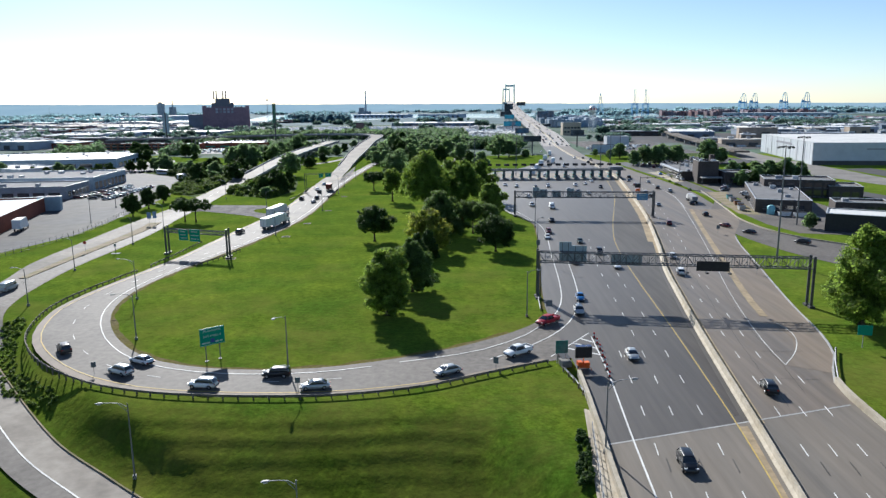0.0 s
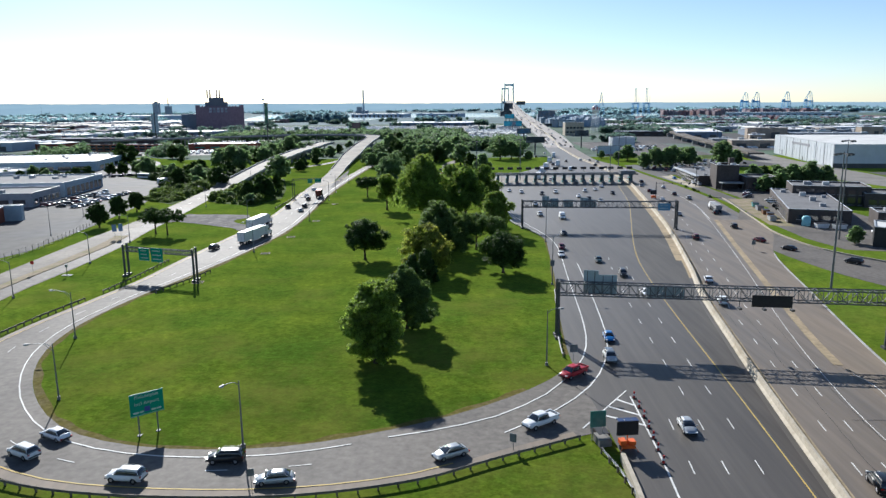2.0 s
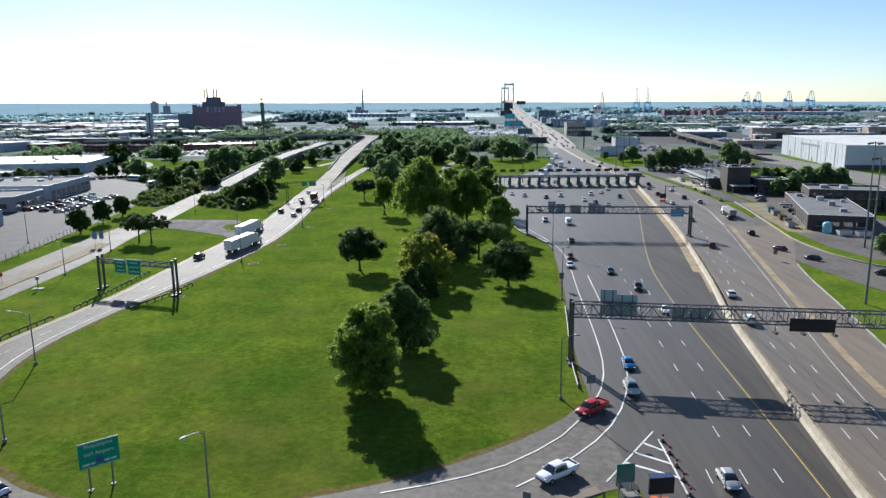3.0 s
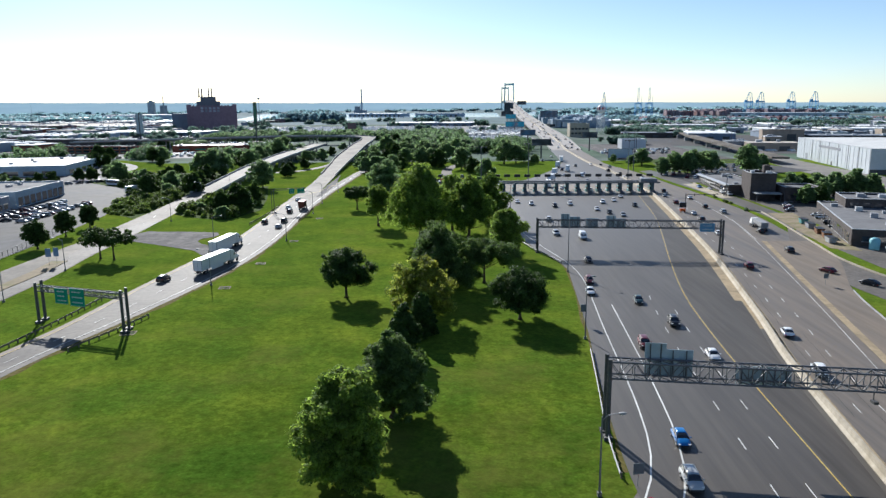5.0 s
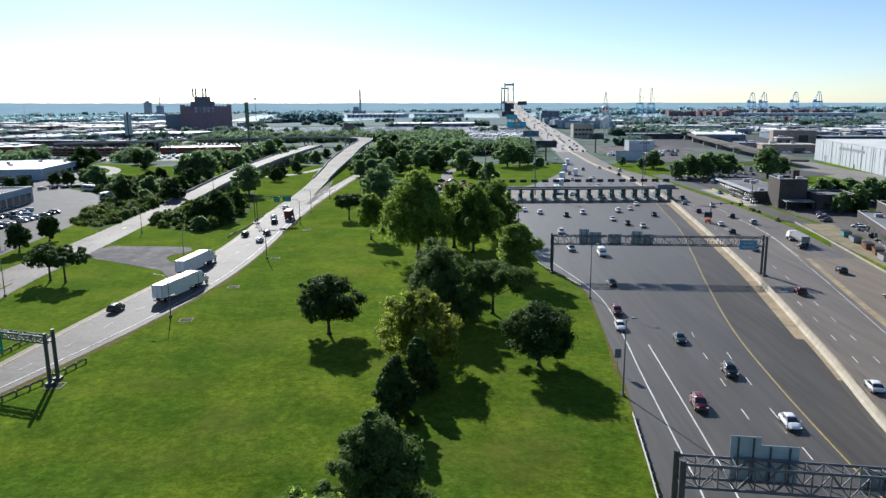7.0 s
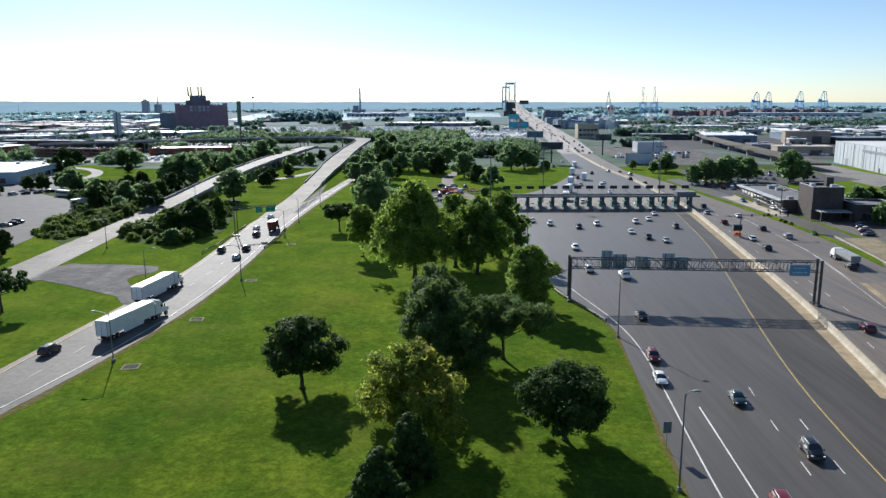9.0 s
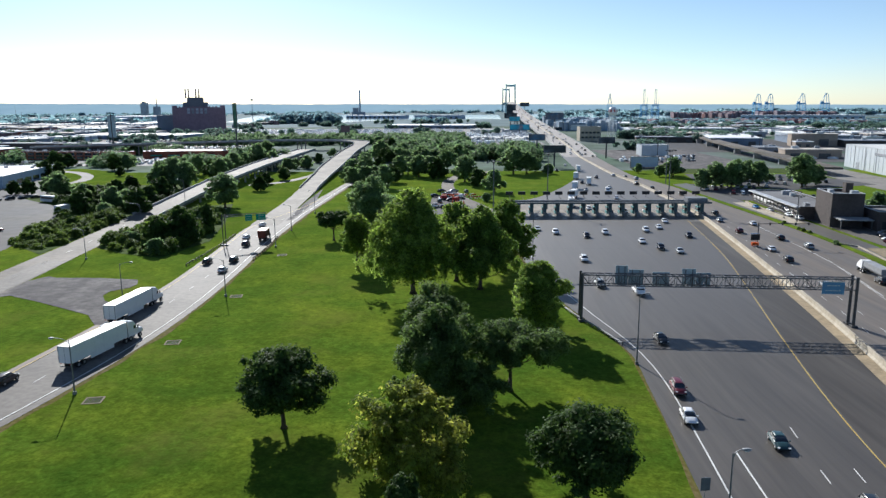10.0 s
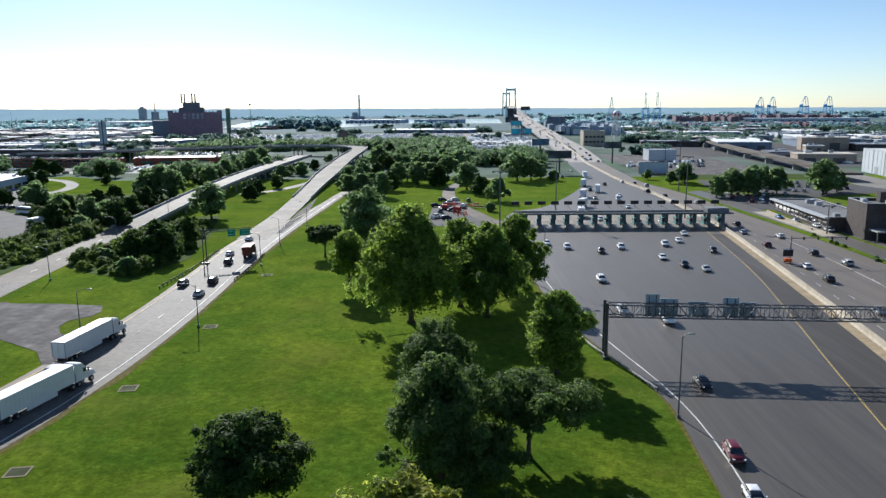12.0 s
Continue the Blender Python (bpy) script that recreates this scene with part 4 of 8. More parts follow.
stand([(-36, 386, 0.84, 0), (-35, 407, 0.95, 2), (-33, 435, 0.88, 0), (-29, 444, 0.78, 3), (-11, 421, 1.03, 2), (3, 409, 0.97, 1), (9, 390, 0.85, 2), (16, 371, 0.70, 3), (11, 345, 0.43, 4), (31, 443, 1.12, 1), (39, 447, 0.98, 3), (45, 454, 0.84, 0), (51, 444, 0.65, 4), (-22, 430, 0.95, 0), (-16, 434, 0.91, 3), (-7, 468, 0.90, 1), (0, 479, 1.07, 0), (-63, 456, 1.01, 4), (-60, 489, 1.06, 4), (-56, 536, 1.10, 0), (-53, 578, 1.21, 2), (23, 529, 0.56, 2), (26, 526, 0.55, 2), (-63, 433, 0.36, 4), (-60, 431, 0.38, 4), (-36, 585, 1.29, 4)], seed=2)
stand([(108, 427, 0.45), (115, 426, 0.85), (111, 378, 0.75), (119, 381, 0.8), (126, 381, 0.85), (133, 392, 0.8), (142, 388, 0.85), (158.9, 382, 1.02, 1), (164, 388, 0.85, 0), (171, 392, 0.8), (148, 412, 0.7), (117, 434, 0.5), (127, 387, 0.6), (102, 445, 0.4)], seed=3)
stand([(133.5, 280, 0.58, 0), (139.5, 281, 0.62, 2), (145, 290, 0.66, 0), (137.5, 299, 0.8, 0), (144, 303, 0.82, 2), (149.4, 302, 0.8, 0), (155.3, 299, 0.84, 0), (163.4, 298.5, 0.9, 0), (159, 304, 0.88, 2), (170.2, 298, 0.72, 0), (174, 300, 0.58, 4), (110.6, 183, 0.42, 0)], seed=5)

# ---- barriers, rails and parapets ----
def wall_along(name, line, profile, material, label, category, z=0.0):
    """A wall with the given cross-section (across, up) swept along a line."""
    g = Geo()
    rings = []
    for i, p in enumerate(line):
        d = line[min(i + 1, len(line) - 1)] - line[max(i - 1, 0)]
        d.z = 0
        d.normalize()
        s = Vector((d.y, -d.x, 0))
        rings.append([p + s * a + Vector((0, 0, b + z)) for a, b in profile])
    return structure(name, g.loft(rings), material, label, category)


JERSEY = [(-0.55, 0), (-0.55, 0.12), (-0.25, 0.4), (-0.16, 1.05), (0.16, 1.05), (0.25, 0.4), (0.55, 0.12), (0.55, 0)]
wall_along("median_barrier", cut(bar, -60, 553), JERSEY, CONCRETE, "sandy concrete median barrier, dusty at its foot", "barrier", 0.04)
wall_along("parapet_left", [Vector((x_at(hw_l, y) - 0.2, y, 0)) for y in np.linspace(-60, 79, 50)], [(-0.25, -1.2), (-0.25, 1.0), (0.25, 1.0), (0.25, -1.2)], CONCRETE, "sandy concrete parapet of the overpass", "parapet")
wall_along("parapet_right", [Vector((x_at(hw_r, y) + 0.2, y, 0)) for y in np.linspace(-60, 77, 50)], [(-0.3, -1.2), (-0.3, 0.9), (0.3, 0.9), (0.3, -1.2)], CONCRETE, "sandy concrete parapet of the overpass", "parapet")
wall_along("kerb_right", [Vector((x_at(hw_r, y), y, 0)) for y in np.linspace(77, 172, 60)], [(-0.12, 0), (-0.12, 0.25), (0.14, 0.25), (0.14, 0)], CONCRETE_GREY, "pale concrete kerb along the carriageway", "kerb")
wall_along("kerb_service", spline([(106.2, 266.5), (108.6, 263.4), *SVC_OUT]), [(-0.14, 0), (-0.14, 0.45), (0.14, 0.45), (0.14, 0)], CONCRETE, "low sandy concrete kerb wall of the service road", "kerb")
wall_along("kerb_low_road", [p + Vector((0, 0, 0.2)) for p in low_f], [(-0.1, 0), (-0.1, 0.16), (0.1, 0.16), (0.1, 0)], DIRT, "brown stained kerb of the low ramp road", "kerb")
for nm, line in (("parapet_viaduct_near", via_n), ("parapet_viaduct_far", via_f), ("parapet_flyover_near", fly_r), ("parapet_flyover_far", fly_l)):
    wall_along(nm, line[10 if "fly" in nm else 1:], [(-0.15, -0.2), (-0.15, 0.8), (0.15, 0.8), (0.15, -0.2)], CONCRETE_GREY, "grey concrete parapet of the raised road", "parapet")
# abutment walk beside the overpass
walk_edge = [Vector((12.0, 20, 0)), Vector((16.2, 51.2, 0)), Vector((17.9, 64, 0)), Vector((18.5, 69, 0))]
structure("abutment_walk", sheet(walk_edge, [Vector((18.0, 20, 0)), Vector((18.4, 51.2, 0)), Vector((18.7, 64, 0)), Vector((18.8, 69, 0))], 0.07, thick=0.5), CONCRETE, "sandy concrete walkway beside the overpass", "walkway")
wall_along("abutment_wall", walk_edge, [(-0.35, -7), (-0.35, 0.16), (-0.02, 0.16), (-0.02, -7)], CONCRETE, "sandy concrete retaining wall", "wall")
structure("overpass_girders", Geo().box(18.2, -60, -2.6, 52, 60, -1.06), CONCRETE_GREY, "grey girders under the overpass deck", "girder")
structure("overpass_abutment", Geo().box(18.2, 60.5, -7, 53, 66, -0.98), CONCRETE_GREY, "grey concrete abutment of the overpass", "abutment")


def fence(name, label, line, h, post_mat, step=3.0, rails=(0.5, 1.0)):
    line = [SITE @ p for p in line]
    t = thing(name, label, "fence", fit="true")
    t.matrix_world = pose(*line[0])
    base = line[0].copy()
    pts = resample(line, max(2, int(sum((b - a).length for a, b in zip(line, line[1:])) / step) + 1))
    post = Geo().box(-0.05, -0.05, 0, 0.05, 0.05, h).mesh("post")
    post.materials.append(post_mat)
    for p in pts:
        ob = new("post", post)
        ob.parent, ob.location = t, p - base
    for r in rails:
        g = Geo()
        for a, b in zip(pts, pts[1:]):
            g.strut(a - base + Vector((0, 0, r * h)), b - base + Vector((0, 0, r * h)), 0.07)
        part("rail", g, post_mat, t)
    return t


fence("fence", "grey galvanised steel railing on the abutment walk", [Vector((13.6, 30, 0.05)), Vector((16.4, 51.2, 0.05)), Vector((18.1, 64, 0.05))], 1.3, STEEL, 2.2, (0.1, 0.55, 1.0))
fence("fence", "thin wire fence between grass and yards", spline([(-126, 120), (-120.5, 150), (-117, 178), (-120, 204), (-126, 232)], 6), 1.9, STEEL_DARK, 3.2, (0.08, 0.5, 1.0))


def guardrail(label, line, step=2.3, white=False):
    """A steel beam rail on posts: each post and the W-beam are parts."""
    line = [SITE @ p for p in line]
    t = thing("guardrail", label, "guardrail", fit="true")
    t.matrix_world = pose(*line[0])
    base = line[0].copy()
    n = max(2, int(sum((b - a).length for a, b in zip(line, line[1:])) / step) + 1)
    pts = resample(line, n)
    post = Geo().box(-0.09, -0.1, -0.6, 0.09, 0.1, 0.78).mesh("post")
    post.materials.append(RAIL)
    for i, p in enumerate(pts):
        d = pts[min(i + 1, n - 1)] - pts[max(i - 1, 0)]
        ob = new("post", post)
        ob.parent, ob.location = t, p - base
        ob.rotation_euler = (0, 0, math.atan2(d.y, d.x))
    g = Geo()
    side = offset(pts, -0.14)
    sect = [(0, 0.46), (0.07, 0.52), (0.0, 0.62), (0.07, 0.72), (0, 0.8), (-0.04, 0.8), (0.03, 0.72), (-0.04, 0.62), (0.03, 0.52), (-0.04, 0.46)]
    rings = []
    for i, p in enumerate(side):
        d = side[min(i + 1, n - 1)] - side[max(i - 1, 0)]
        d.normalize()
        s = Vector((-d.y, d.x, 0))
        rings.append([p - base + s * a + Vector((0, 0, b)) for a, b in sect])
    part("rail_beam", g.loft(rings), STEEL if white else RAIL, t)
    return t


guardrail("weathered brown steel guardrail round the loop ramp", spline(GUARD[:14], 2))
guardrail("weathered steel guardrail by the sign bridge", spline([(-74.6, 140), (-73.4, 152), (-72.8, 166)], 2))
guardrail("weathered steel guardrail at the sign bridge foot", spline([(-63.2, 140), (-59.8, 149), (-58, 156)], 2))
guardrail("grey steel guardrail by the highway gantry", spline([(17.6, 107), (18.3, 116), (20, 128), (21.6, 140)], 2), white=True)
guardrail("grey steel guardrail by the toll side gantry", spline([(26, 194), (23.6, 201), (20, 211), (17.5, 226)], 2), white=True)
guardrail("weathered steel guardrail beside the far sign bridge", spline([(-68.6, 244), (-68.2, 262), (-69.2, 280)], 2))
guardrail("weathered steel guardrail on the bend", spline([(-53.8, 250), (-53.8, 262), (-55, 276)], 2))
guardrail("grey steel guardrail before the overpass parapet", spline([(55.4, 77), (58.6, 83), (61.6, 88)], 2), white=True)
guardrail("grey steel guardrail at the gore", spline([(17.4, 80.5), (18.3, 77), (19, 72), (19.2, 66)], 2), white=True)


LETTER = mat("sign_lettering", (0.45, 0.55, 0.5), rough=0.5, var=0.1)


# ---- gantries and signs ----
def truss(geo, a, b, z0, z1, depth, bays, chord=0.2, web=0.1):
    """A box truss from a to b between heights z0 and z1."""
    a, b = Vector((*a, 0)), Vector((*b, 0))
    d = (b - a).normalized()
    s = Vector((d.y, -d.x, 0)) * depth / 2
    corner = [s + Vector((0, 0, z0)), s + Vector((0, 0, z1)), -s + Vector((0, 0, z0)), -s + Vector((0, 0, z1))]
    for c in corner:
        geo.tube(a + c, b + c, chord / 2, n=6)
    for k in range(bays + 1):
        p = a.lerp(b, k / bays)
        for i, j in ((0, 1), (2, 3), (0, 2), (1, 3)):
            geo.strut(p + corner[i], p + corner[j], web)
        if k < bays:
            q = a.lerp(b, (k + 1) / bays)
            flip = k % 2
            for i, j in ((0, 1), (2, 3), (1, 3), (0, 2)):
                geo.strut((p if flip else q) + corner[i], (q if flip else p) + corner[j], web)


def panel(t, name, a, b, z0, z1, off, face, back, label, bars=0):
    """A sign panel on a gantry from a to b, off metres in front, with stiffeners on its back and bars of writing."""
    a, b = Vector((*a, 0)), Vector((*b, 0))
    d = (b - a).normalized()
    s = Vector((d.y, -d.x, 0))
    g = Geo()
    c = (a + b) / 2 + s * off
    rz = math.atan2(d.y, d.x)
    w, h = (b - a).length, z1 - z0
    g.obox((c.x, c.y, (z0 + z1) / 2), (w, 0.06, h), rz)
    ob = part(name, g, face, t, label)
    n = max(2, int(w / 1.1))
    for k in range(n):
        p = a.lerp(b, (k + 0.5) / n) + s * (off - math.copysign(0.12, off))
        part("stiffener", Geo().obox((p.x, p.y, (z0 + z1) / 2), (0.1, 0.14, h * 0.96), rz), back, ob)
    if bars:
        lp = c + s * math.copysign(0.045, off)
        rng = random.Random(int(abs(a.x) * 10))
        for k in range(bars):
            g2 = Geo()
            zz = z1 - h * (k + 0.75) / (bars + 0.5)
            u, end = -w * rng.uniform(0.28, 0.38), w * rng.uniform(0.26, 0.36)
            while u < end:
                ww = w * rng.uniform(0.05, 0.13)
                q = lp + d * (u + ww / 2)
                g2.obox((q.x, q.y, zz), (ww, 0.02, h * 0.075), rz)
                u += ww + w * 0.035
            part("lettering", g2, LETTER, ob, "pale bars of unreadable writing")
        bp = c + s * math.copysign(0.04, off)
        part("border", Geo().obox((bp.x, bp.y, z0 + 0.06), (w - 0.1, 0.02, 0.05), rz), LETTER, ob)
        part("border", Geo().obox((bp.x, bp.y, z1 - 0.06), (w - 0.1, 0.02, 0.05), rz), LETTER, ob)
    return ob


def post_pair(t, p, h, gap, r=0.27, d=(0, 1)):
    for s in (-1, 1) if gap else (0,):
        x, y = p[0] + d[0] * gap / 2 * s, p[1] + d[1] * gap / 2 * s
        g = Geo().tube((x, y, -0.5), (x, y, h), r, r * 0.95, 10)
        g.obox((x, y, 0.15), (1.0, 1.0, 0.5))
        part("post", g, STEEL_DARK, t)


def gantry(label, a, b, z0, z1, h, gap, bays, depth=1.4):
    t = thing("sign_gantry", label, "gantry")
    post_pair(t, a, h, gap)
    post_pair(t, b, h, gap)
    g = Geo()
    truss(g, a, b, z0, z1, depth, bays, 0.24, 0.12)
    part("truss", g, STEEL_GANTRY, t)
    return t


STEEL_GANTRY = mat("gantry_steel", (0.15, 0.155, 0.16), rough=0.65, metal=0.3, var=0.15, fine=1.5, other=(0.16, 0.16, 0.165))


def along(a, b, x):
    s = (x - a[0]) / (b[0] - a[0])
    return (x, a[1] + (b[1] - a[1]) * s)


A1, B1 = (18.0, 115.4), (69.4, 109.6)
g1 = gantry("steel truss gantry spanning both carriageways", A1, B1, 7.5, 9.5, 9.9, 1.5, 36)
for x0, x1, z0, z1 in ((22.2, 24.6, 7.4, 11.4), (24.6, 27.6, 7.4, 10.7), (32.4, 38.4, 6.9, 9.1)):
    panel(g1, "sign_panel", along(A1, B1, x0), along(A1, B1, x1), z0, z1, -0.95, SIGN_BACK, STEEL_DARK, "grey back of a large road sign")
panel(g1, "message_board", along(A1, B1, 48.2), along(A1, B1, 54.2), 6.7, 8.6, 1.0, BLACK, STEEL_DARK, "dark variable message board, switched off")
for x in (46.7, 50.4, 54.6):
    p = along(A1, B1, x)
    g = Geo().strut((p[0], p[1], 7.5), (p[0], p[1], 6.2), 0.12)
    g.obox((p[0], p[1] - 0.2, 6.1), (0.5, 0.7, 0.3))
    part("lane_light", g, STEEL_DARK, g1)
A2, B2 = (21.6, 206.4), (68.8, 203.4)
g2 = gantry("steel truss gantry before the toll plaza", A2, B2, 6.7, 8.6, 9.0, 1.5, 34)
for x0, x1, z0, z1 in ((27.8, 30.0, 6.4, 10.0), (30.1, 32.8, 6.4, 9.3), (34.4, 37.4, 6.4, 8.9), (39.6, 42.0, 6.4, 9.6), (42.1, 44.6, 6.4, 8.9)):
    panel(g2, "sign_panel", along(A2, B2, x0), along(A2, B2, x1), z0, z1, -0.95, SIGN_BACK, STEEL_DARK, "grey-blue back of a large road sign")
panel(g2, "sign_panel", along(A2, B2, 62.9), along(A2, B2, 66.6), 6.0, 8.2, 1.0, mat("sign_blue", (0.1, 0.25, 0.4), rough=0.45, var=0.1), STEEL_DARK, "pale blue toll sign panel", 2)
AL, BL = (-77.0, 154.0), (-58.5, 149.2)
gl = gantry("dark steel sign bridge over the ramp road", AL, BL, 5.9, 6.8, 7.6, 1.7, 14, 0.8)
for x0, x1, z0, z1 in ((-72.6, -69.8, 4.1, 7.0), (-69.3, -66.2, 3.9, 7.2)):
    panel(gl, "sign_panel", along(AL, BL, x0), along(AL, BL, x1), z0, z1, 0.75, SIGN_GREEN, STEEL_DARK, "green direction sign panel", 3)
AF, BF = (-67.3, 266.2), (-56.1, 270.1)
gf = thing("sign_gantry", "slim cantilever sign arm reaching over the ramp road", "gantry")
post_pair(gf, AF, 9.0, 0.8, 0.13, (1, 0))
arm = Geo()
truss(arm, AF, BF, 8.2, 8.8, 0.3, 8, 0.12, 0.07)
part("truss", arm, STEEL_GANTRY, gf)
for x0, x1 in ((-61.7, -59.9), (-58.9, -56.4)):
    panel(gf, "sign_panel", along(AF, BF, x0), along(AF, BF, x1), 6.8, 8.6, 0.35, SIGN_GREEN, STEEL_DARK, "small green direction sign panel", 2)

STEEL_GREY = mat("dull_steel", (0.2, 0.2, 0.2), rough=0.7, metal=0.3, var=0.15, fine=2.0)
ls = thing("direction_sign", "large green direction sign on two steel legs in the grass", "road sign")
for x, y in ((-37.4, 83.9), (-35.7, 85.1)):
    part("leg", Geo().strut((x, y, -0.3), (x, y, 5.2), 0.18).obox((x, y, 0.03), (0.45, 0.45, 0.14)), STEEL_GREY, ls)
face = panel(ls, "sign_panel", (-38.05, 83.4), (-35.05, 85.6), 2.6, 5.4, 0.22, SIGN_GREEN, STEEL, "green face with white writing and a blue shield")


def lettering(words, size, m, parent):
    """Raised words in the built-in font, centred at m, as one mesh."""
    cu = bpy.data.curves.new("lettering", "FONT")
    cu.body, cu.size, cu.extrude, cu.align_x, cu.align_y = words, size, 0.01, "CENTER", "CENTER"
    src = bpy.data.objects.new("lettering", cu)
    me = bpy.data.meshes.new_from_object(src)
    bpy.data.objects.remove(src)
    me.transform(m)
    part("lettering", me, LETTER, parent)


sgn = Vector((3.0, 2.2, 0)).normalized()
out = Vector((sgn.y, -sgn.x, 0))
sgn_mid = Vector((-36.55, 84.5, 0)) + out * 0.27
turn = Matrix((( sgn.x, 0, out.x, 0), (sgn.y, 0, out.y, 0), (0, 1, 0, 0), (0, 0, 0, 1)))
lettering("Philadelphia", 0.56, Matrix.Translation(sgn_mid + Vector((0, 0, 4.95))) @ turn, face)
lettering("Int'l Airport", 0.56, Matrix.Translation(sgn_mid + Vector((0, 0, 4.1))) @ turn, face)
for u0, u1 in ((-1.55, -0.9), (-0.8, -0.4), (0.45, 0.95), (1.05, 1.55)):
    q = sgn_mid + sgn * ((u0 + u1) / 2)
    part("lettering", Geo().obox((q.x, q.y, 3.05), (u1 - u0, 0.02, 0.22), math.atan2(sgn.y, sgn.x)), LETTER, face, "pale bars of unreadable writing")
part("shield", Geo().obox((sgn_mid.x, sgn_mid.y, 3.3), (0.62, 0.025, 0.62), math.atan2(sgn.y, sgn.x)), mat("shield_blue", (0.05, 0.08, 0.3), rough=0.5, var=0.1), face, "small blue route shield")
for z in (2.68, 5.32):
    q = sgn_mid - out * 0.02
    part("border", Geo().obox((q.x, q.y, z), (3.55, 0.02, 0.05), math.atan2(sgn.y, sgn.x)), LETTER, face)
ls2 = thing("road_sign", "small green roadside sign on a post", "road sign")
part("leg", Geo().strut((66.6, 89.5, -0.3), (66.6, 89.5, 3.6), 0.12), STEEL, ls2)
panel(ls2, "sign_panel", (65.6, 89.5), (67.7, 89.2), 2.2, 3.8, 0.12, SIGN_GREEN, STEEL, "green sign face")


def small_sign(x, y, w, z0, z1, face, label, rz=0.0):
    t = thing("road_sign", label, "road sign", pose(x, y, ground_z(x, y), 0, 0, rz))
    part("leg", Geo().strut((0, 0, -0.2), (0, 0, z1), 0.08), STEEL, t)
    part("sign_panel", Geo().box(-w / 2, -0.1, z0, w / 2, -0.05, z1), face, t)


small_sign(-52.4, 79.2, 0.7, 1.2, 2.0, SIGN_DULL, "small grey-backed sign by the ramp", 30)
small_sign(-20.5, 74.2, 0.7, 1.2, 2.0, SIGN_DULL, "small grey-backed sign by the ramp", 10)
small_sign(7.5, 81.2, 0.8, 1.0, 2.0, SIGN_DULL, "small grey-backed sign by the ramp", -20)
small_sign(18.9, 105.5, 1.2, 1.5, 2.7, SIGN_DULL, "grey-backed sign on two posts by the lane", 10)
small_sign(22.9, 152.9, 0.95, 2.2, 3.55, SIGN_DULL, "grey-backed roadside sign beside a lamp post", 5)
SIGN_PALE_BLUE = mat("sign_pale_blue", (0.16, 0.26, 0.42), rough=0.5, var=0.1)
small_sign(-102.0, 193.2, 1.3, 2.3, 4.4, SIGN_PALE_BLUE, "blue-grey sign on the traffic island", 8)
small_sign(-100.4, 193.8, 1.2, 2.3, 4.5, SIGN_PALE_BLUE, "blue-grey sign on the traffic island", 8)
st = thing("stop_sign", "red eight-sided sign on a thin post at the island", "road sign", pose(-100.7, 155.5, ground_z(-100.7, 155.5) + 0.15, 0, 0, 10))
part("leg", Geo().strut((0, 0, -0.3), (0, 0, 2.9), 0.08), STEEL, st)
oct_a = [(0.46 * math.cos((k + 0.5) * math.pi / 4), 0.46 * math.sin((k + 0.5) * math.pi / 4)) for k in range(8)]
part("sign_panel", Geo().loft([[(a, -0.07, 2.6 + b) for a, b in oct_a], [(a, -0.05, 2.6 + b) for a, b in oct_a]]), RED, st)
cb = thing("signal_cabinet", "small steel post on a concrete footing by the side road", "cabinet", pose(-91.5, 154, ground_z(-91.5, 154)))
part("footing", Geo().box(-1.1, -0.7, -0.3, 1.1, 0.7, 0.12), CONCRETE_GREY, cb)
part("post", Geo().tube((0, 0, 0), (0, 0, 2.6), 0.09, 0.07, 8), STEEL_DARK, cb)
part("box", Geo().box(-0.25, -0.22, 2.0, 0.25, 0.22, 2.7), STEEL, cb)
small_sign(70.2, 132, 0.5, 1.2, 2.2, SIGN_DULL, "slim marker post sign on the shoulder", 0)
small_sign(79.6, 176, 1.0, 1.5, 2.6, SIGN_DULL, "grey-backed sign at the grass nose", 0)
gs = thing("gore_sign", "green exit sign on a grey crash cushion at the gore", "road sign")
part("leg", Geo().strut((16.9, 83.2, 0), (16.9, 83.2, 3.6), 0.14).strut((18.2, 83.4, 0), (18.2, 83.4, 3.6), 0.14), STEEL, gs)
panel(gs, "sign_panel", (16.6, 83.2), (18.5, 83.5), 1.7, 3.7, 0.12, SIGN_WORN, STEEL, "weathered green sign face")
part("crash_cushion", Geo().obox((18.0, 82.6, 0.5), (1.5, 1.8, 0.85), 0.2), CONCRETE_DIM, gs, "grey barrier block")
part("cushion_top", Geo().obox((18.1, 84.2, 0.5), (1.4, 2.4, 0.9), 0.2), BLACK, gs, "black rubber cushion")


SOLAR = mat("solar_cells", (0.05, 0.07, 0.14), rough=0.2, var=0.1, spec=0.7)


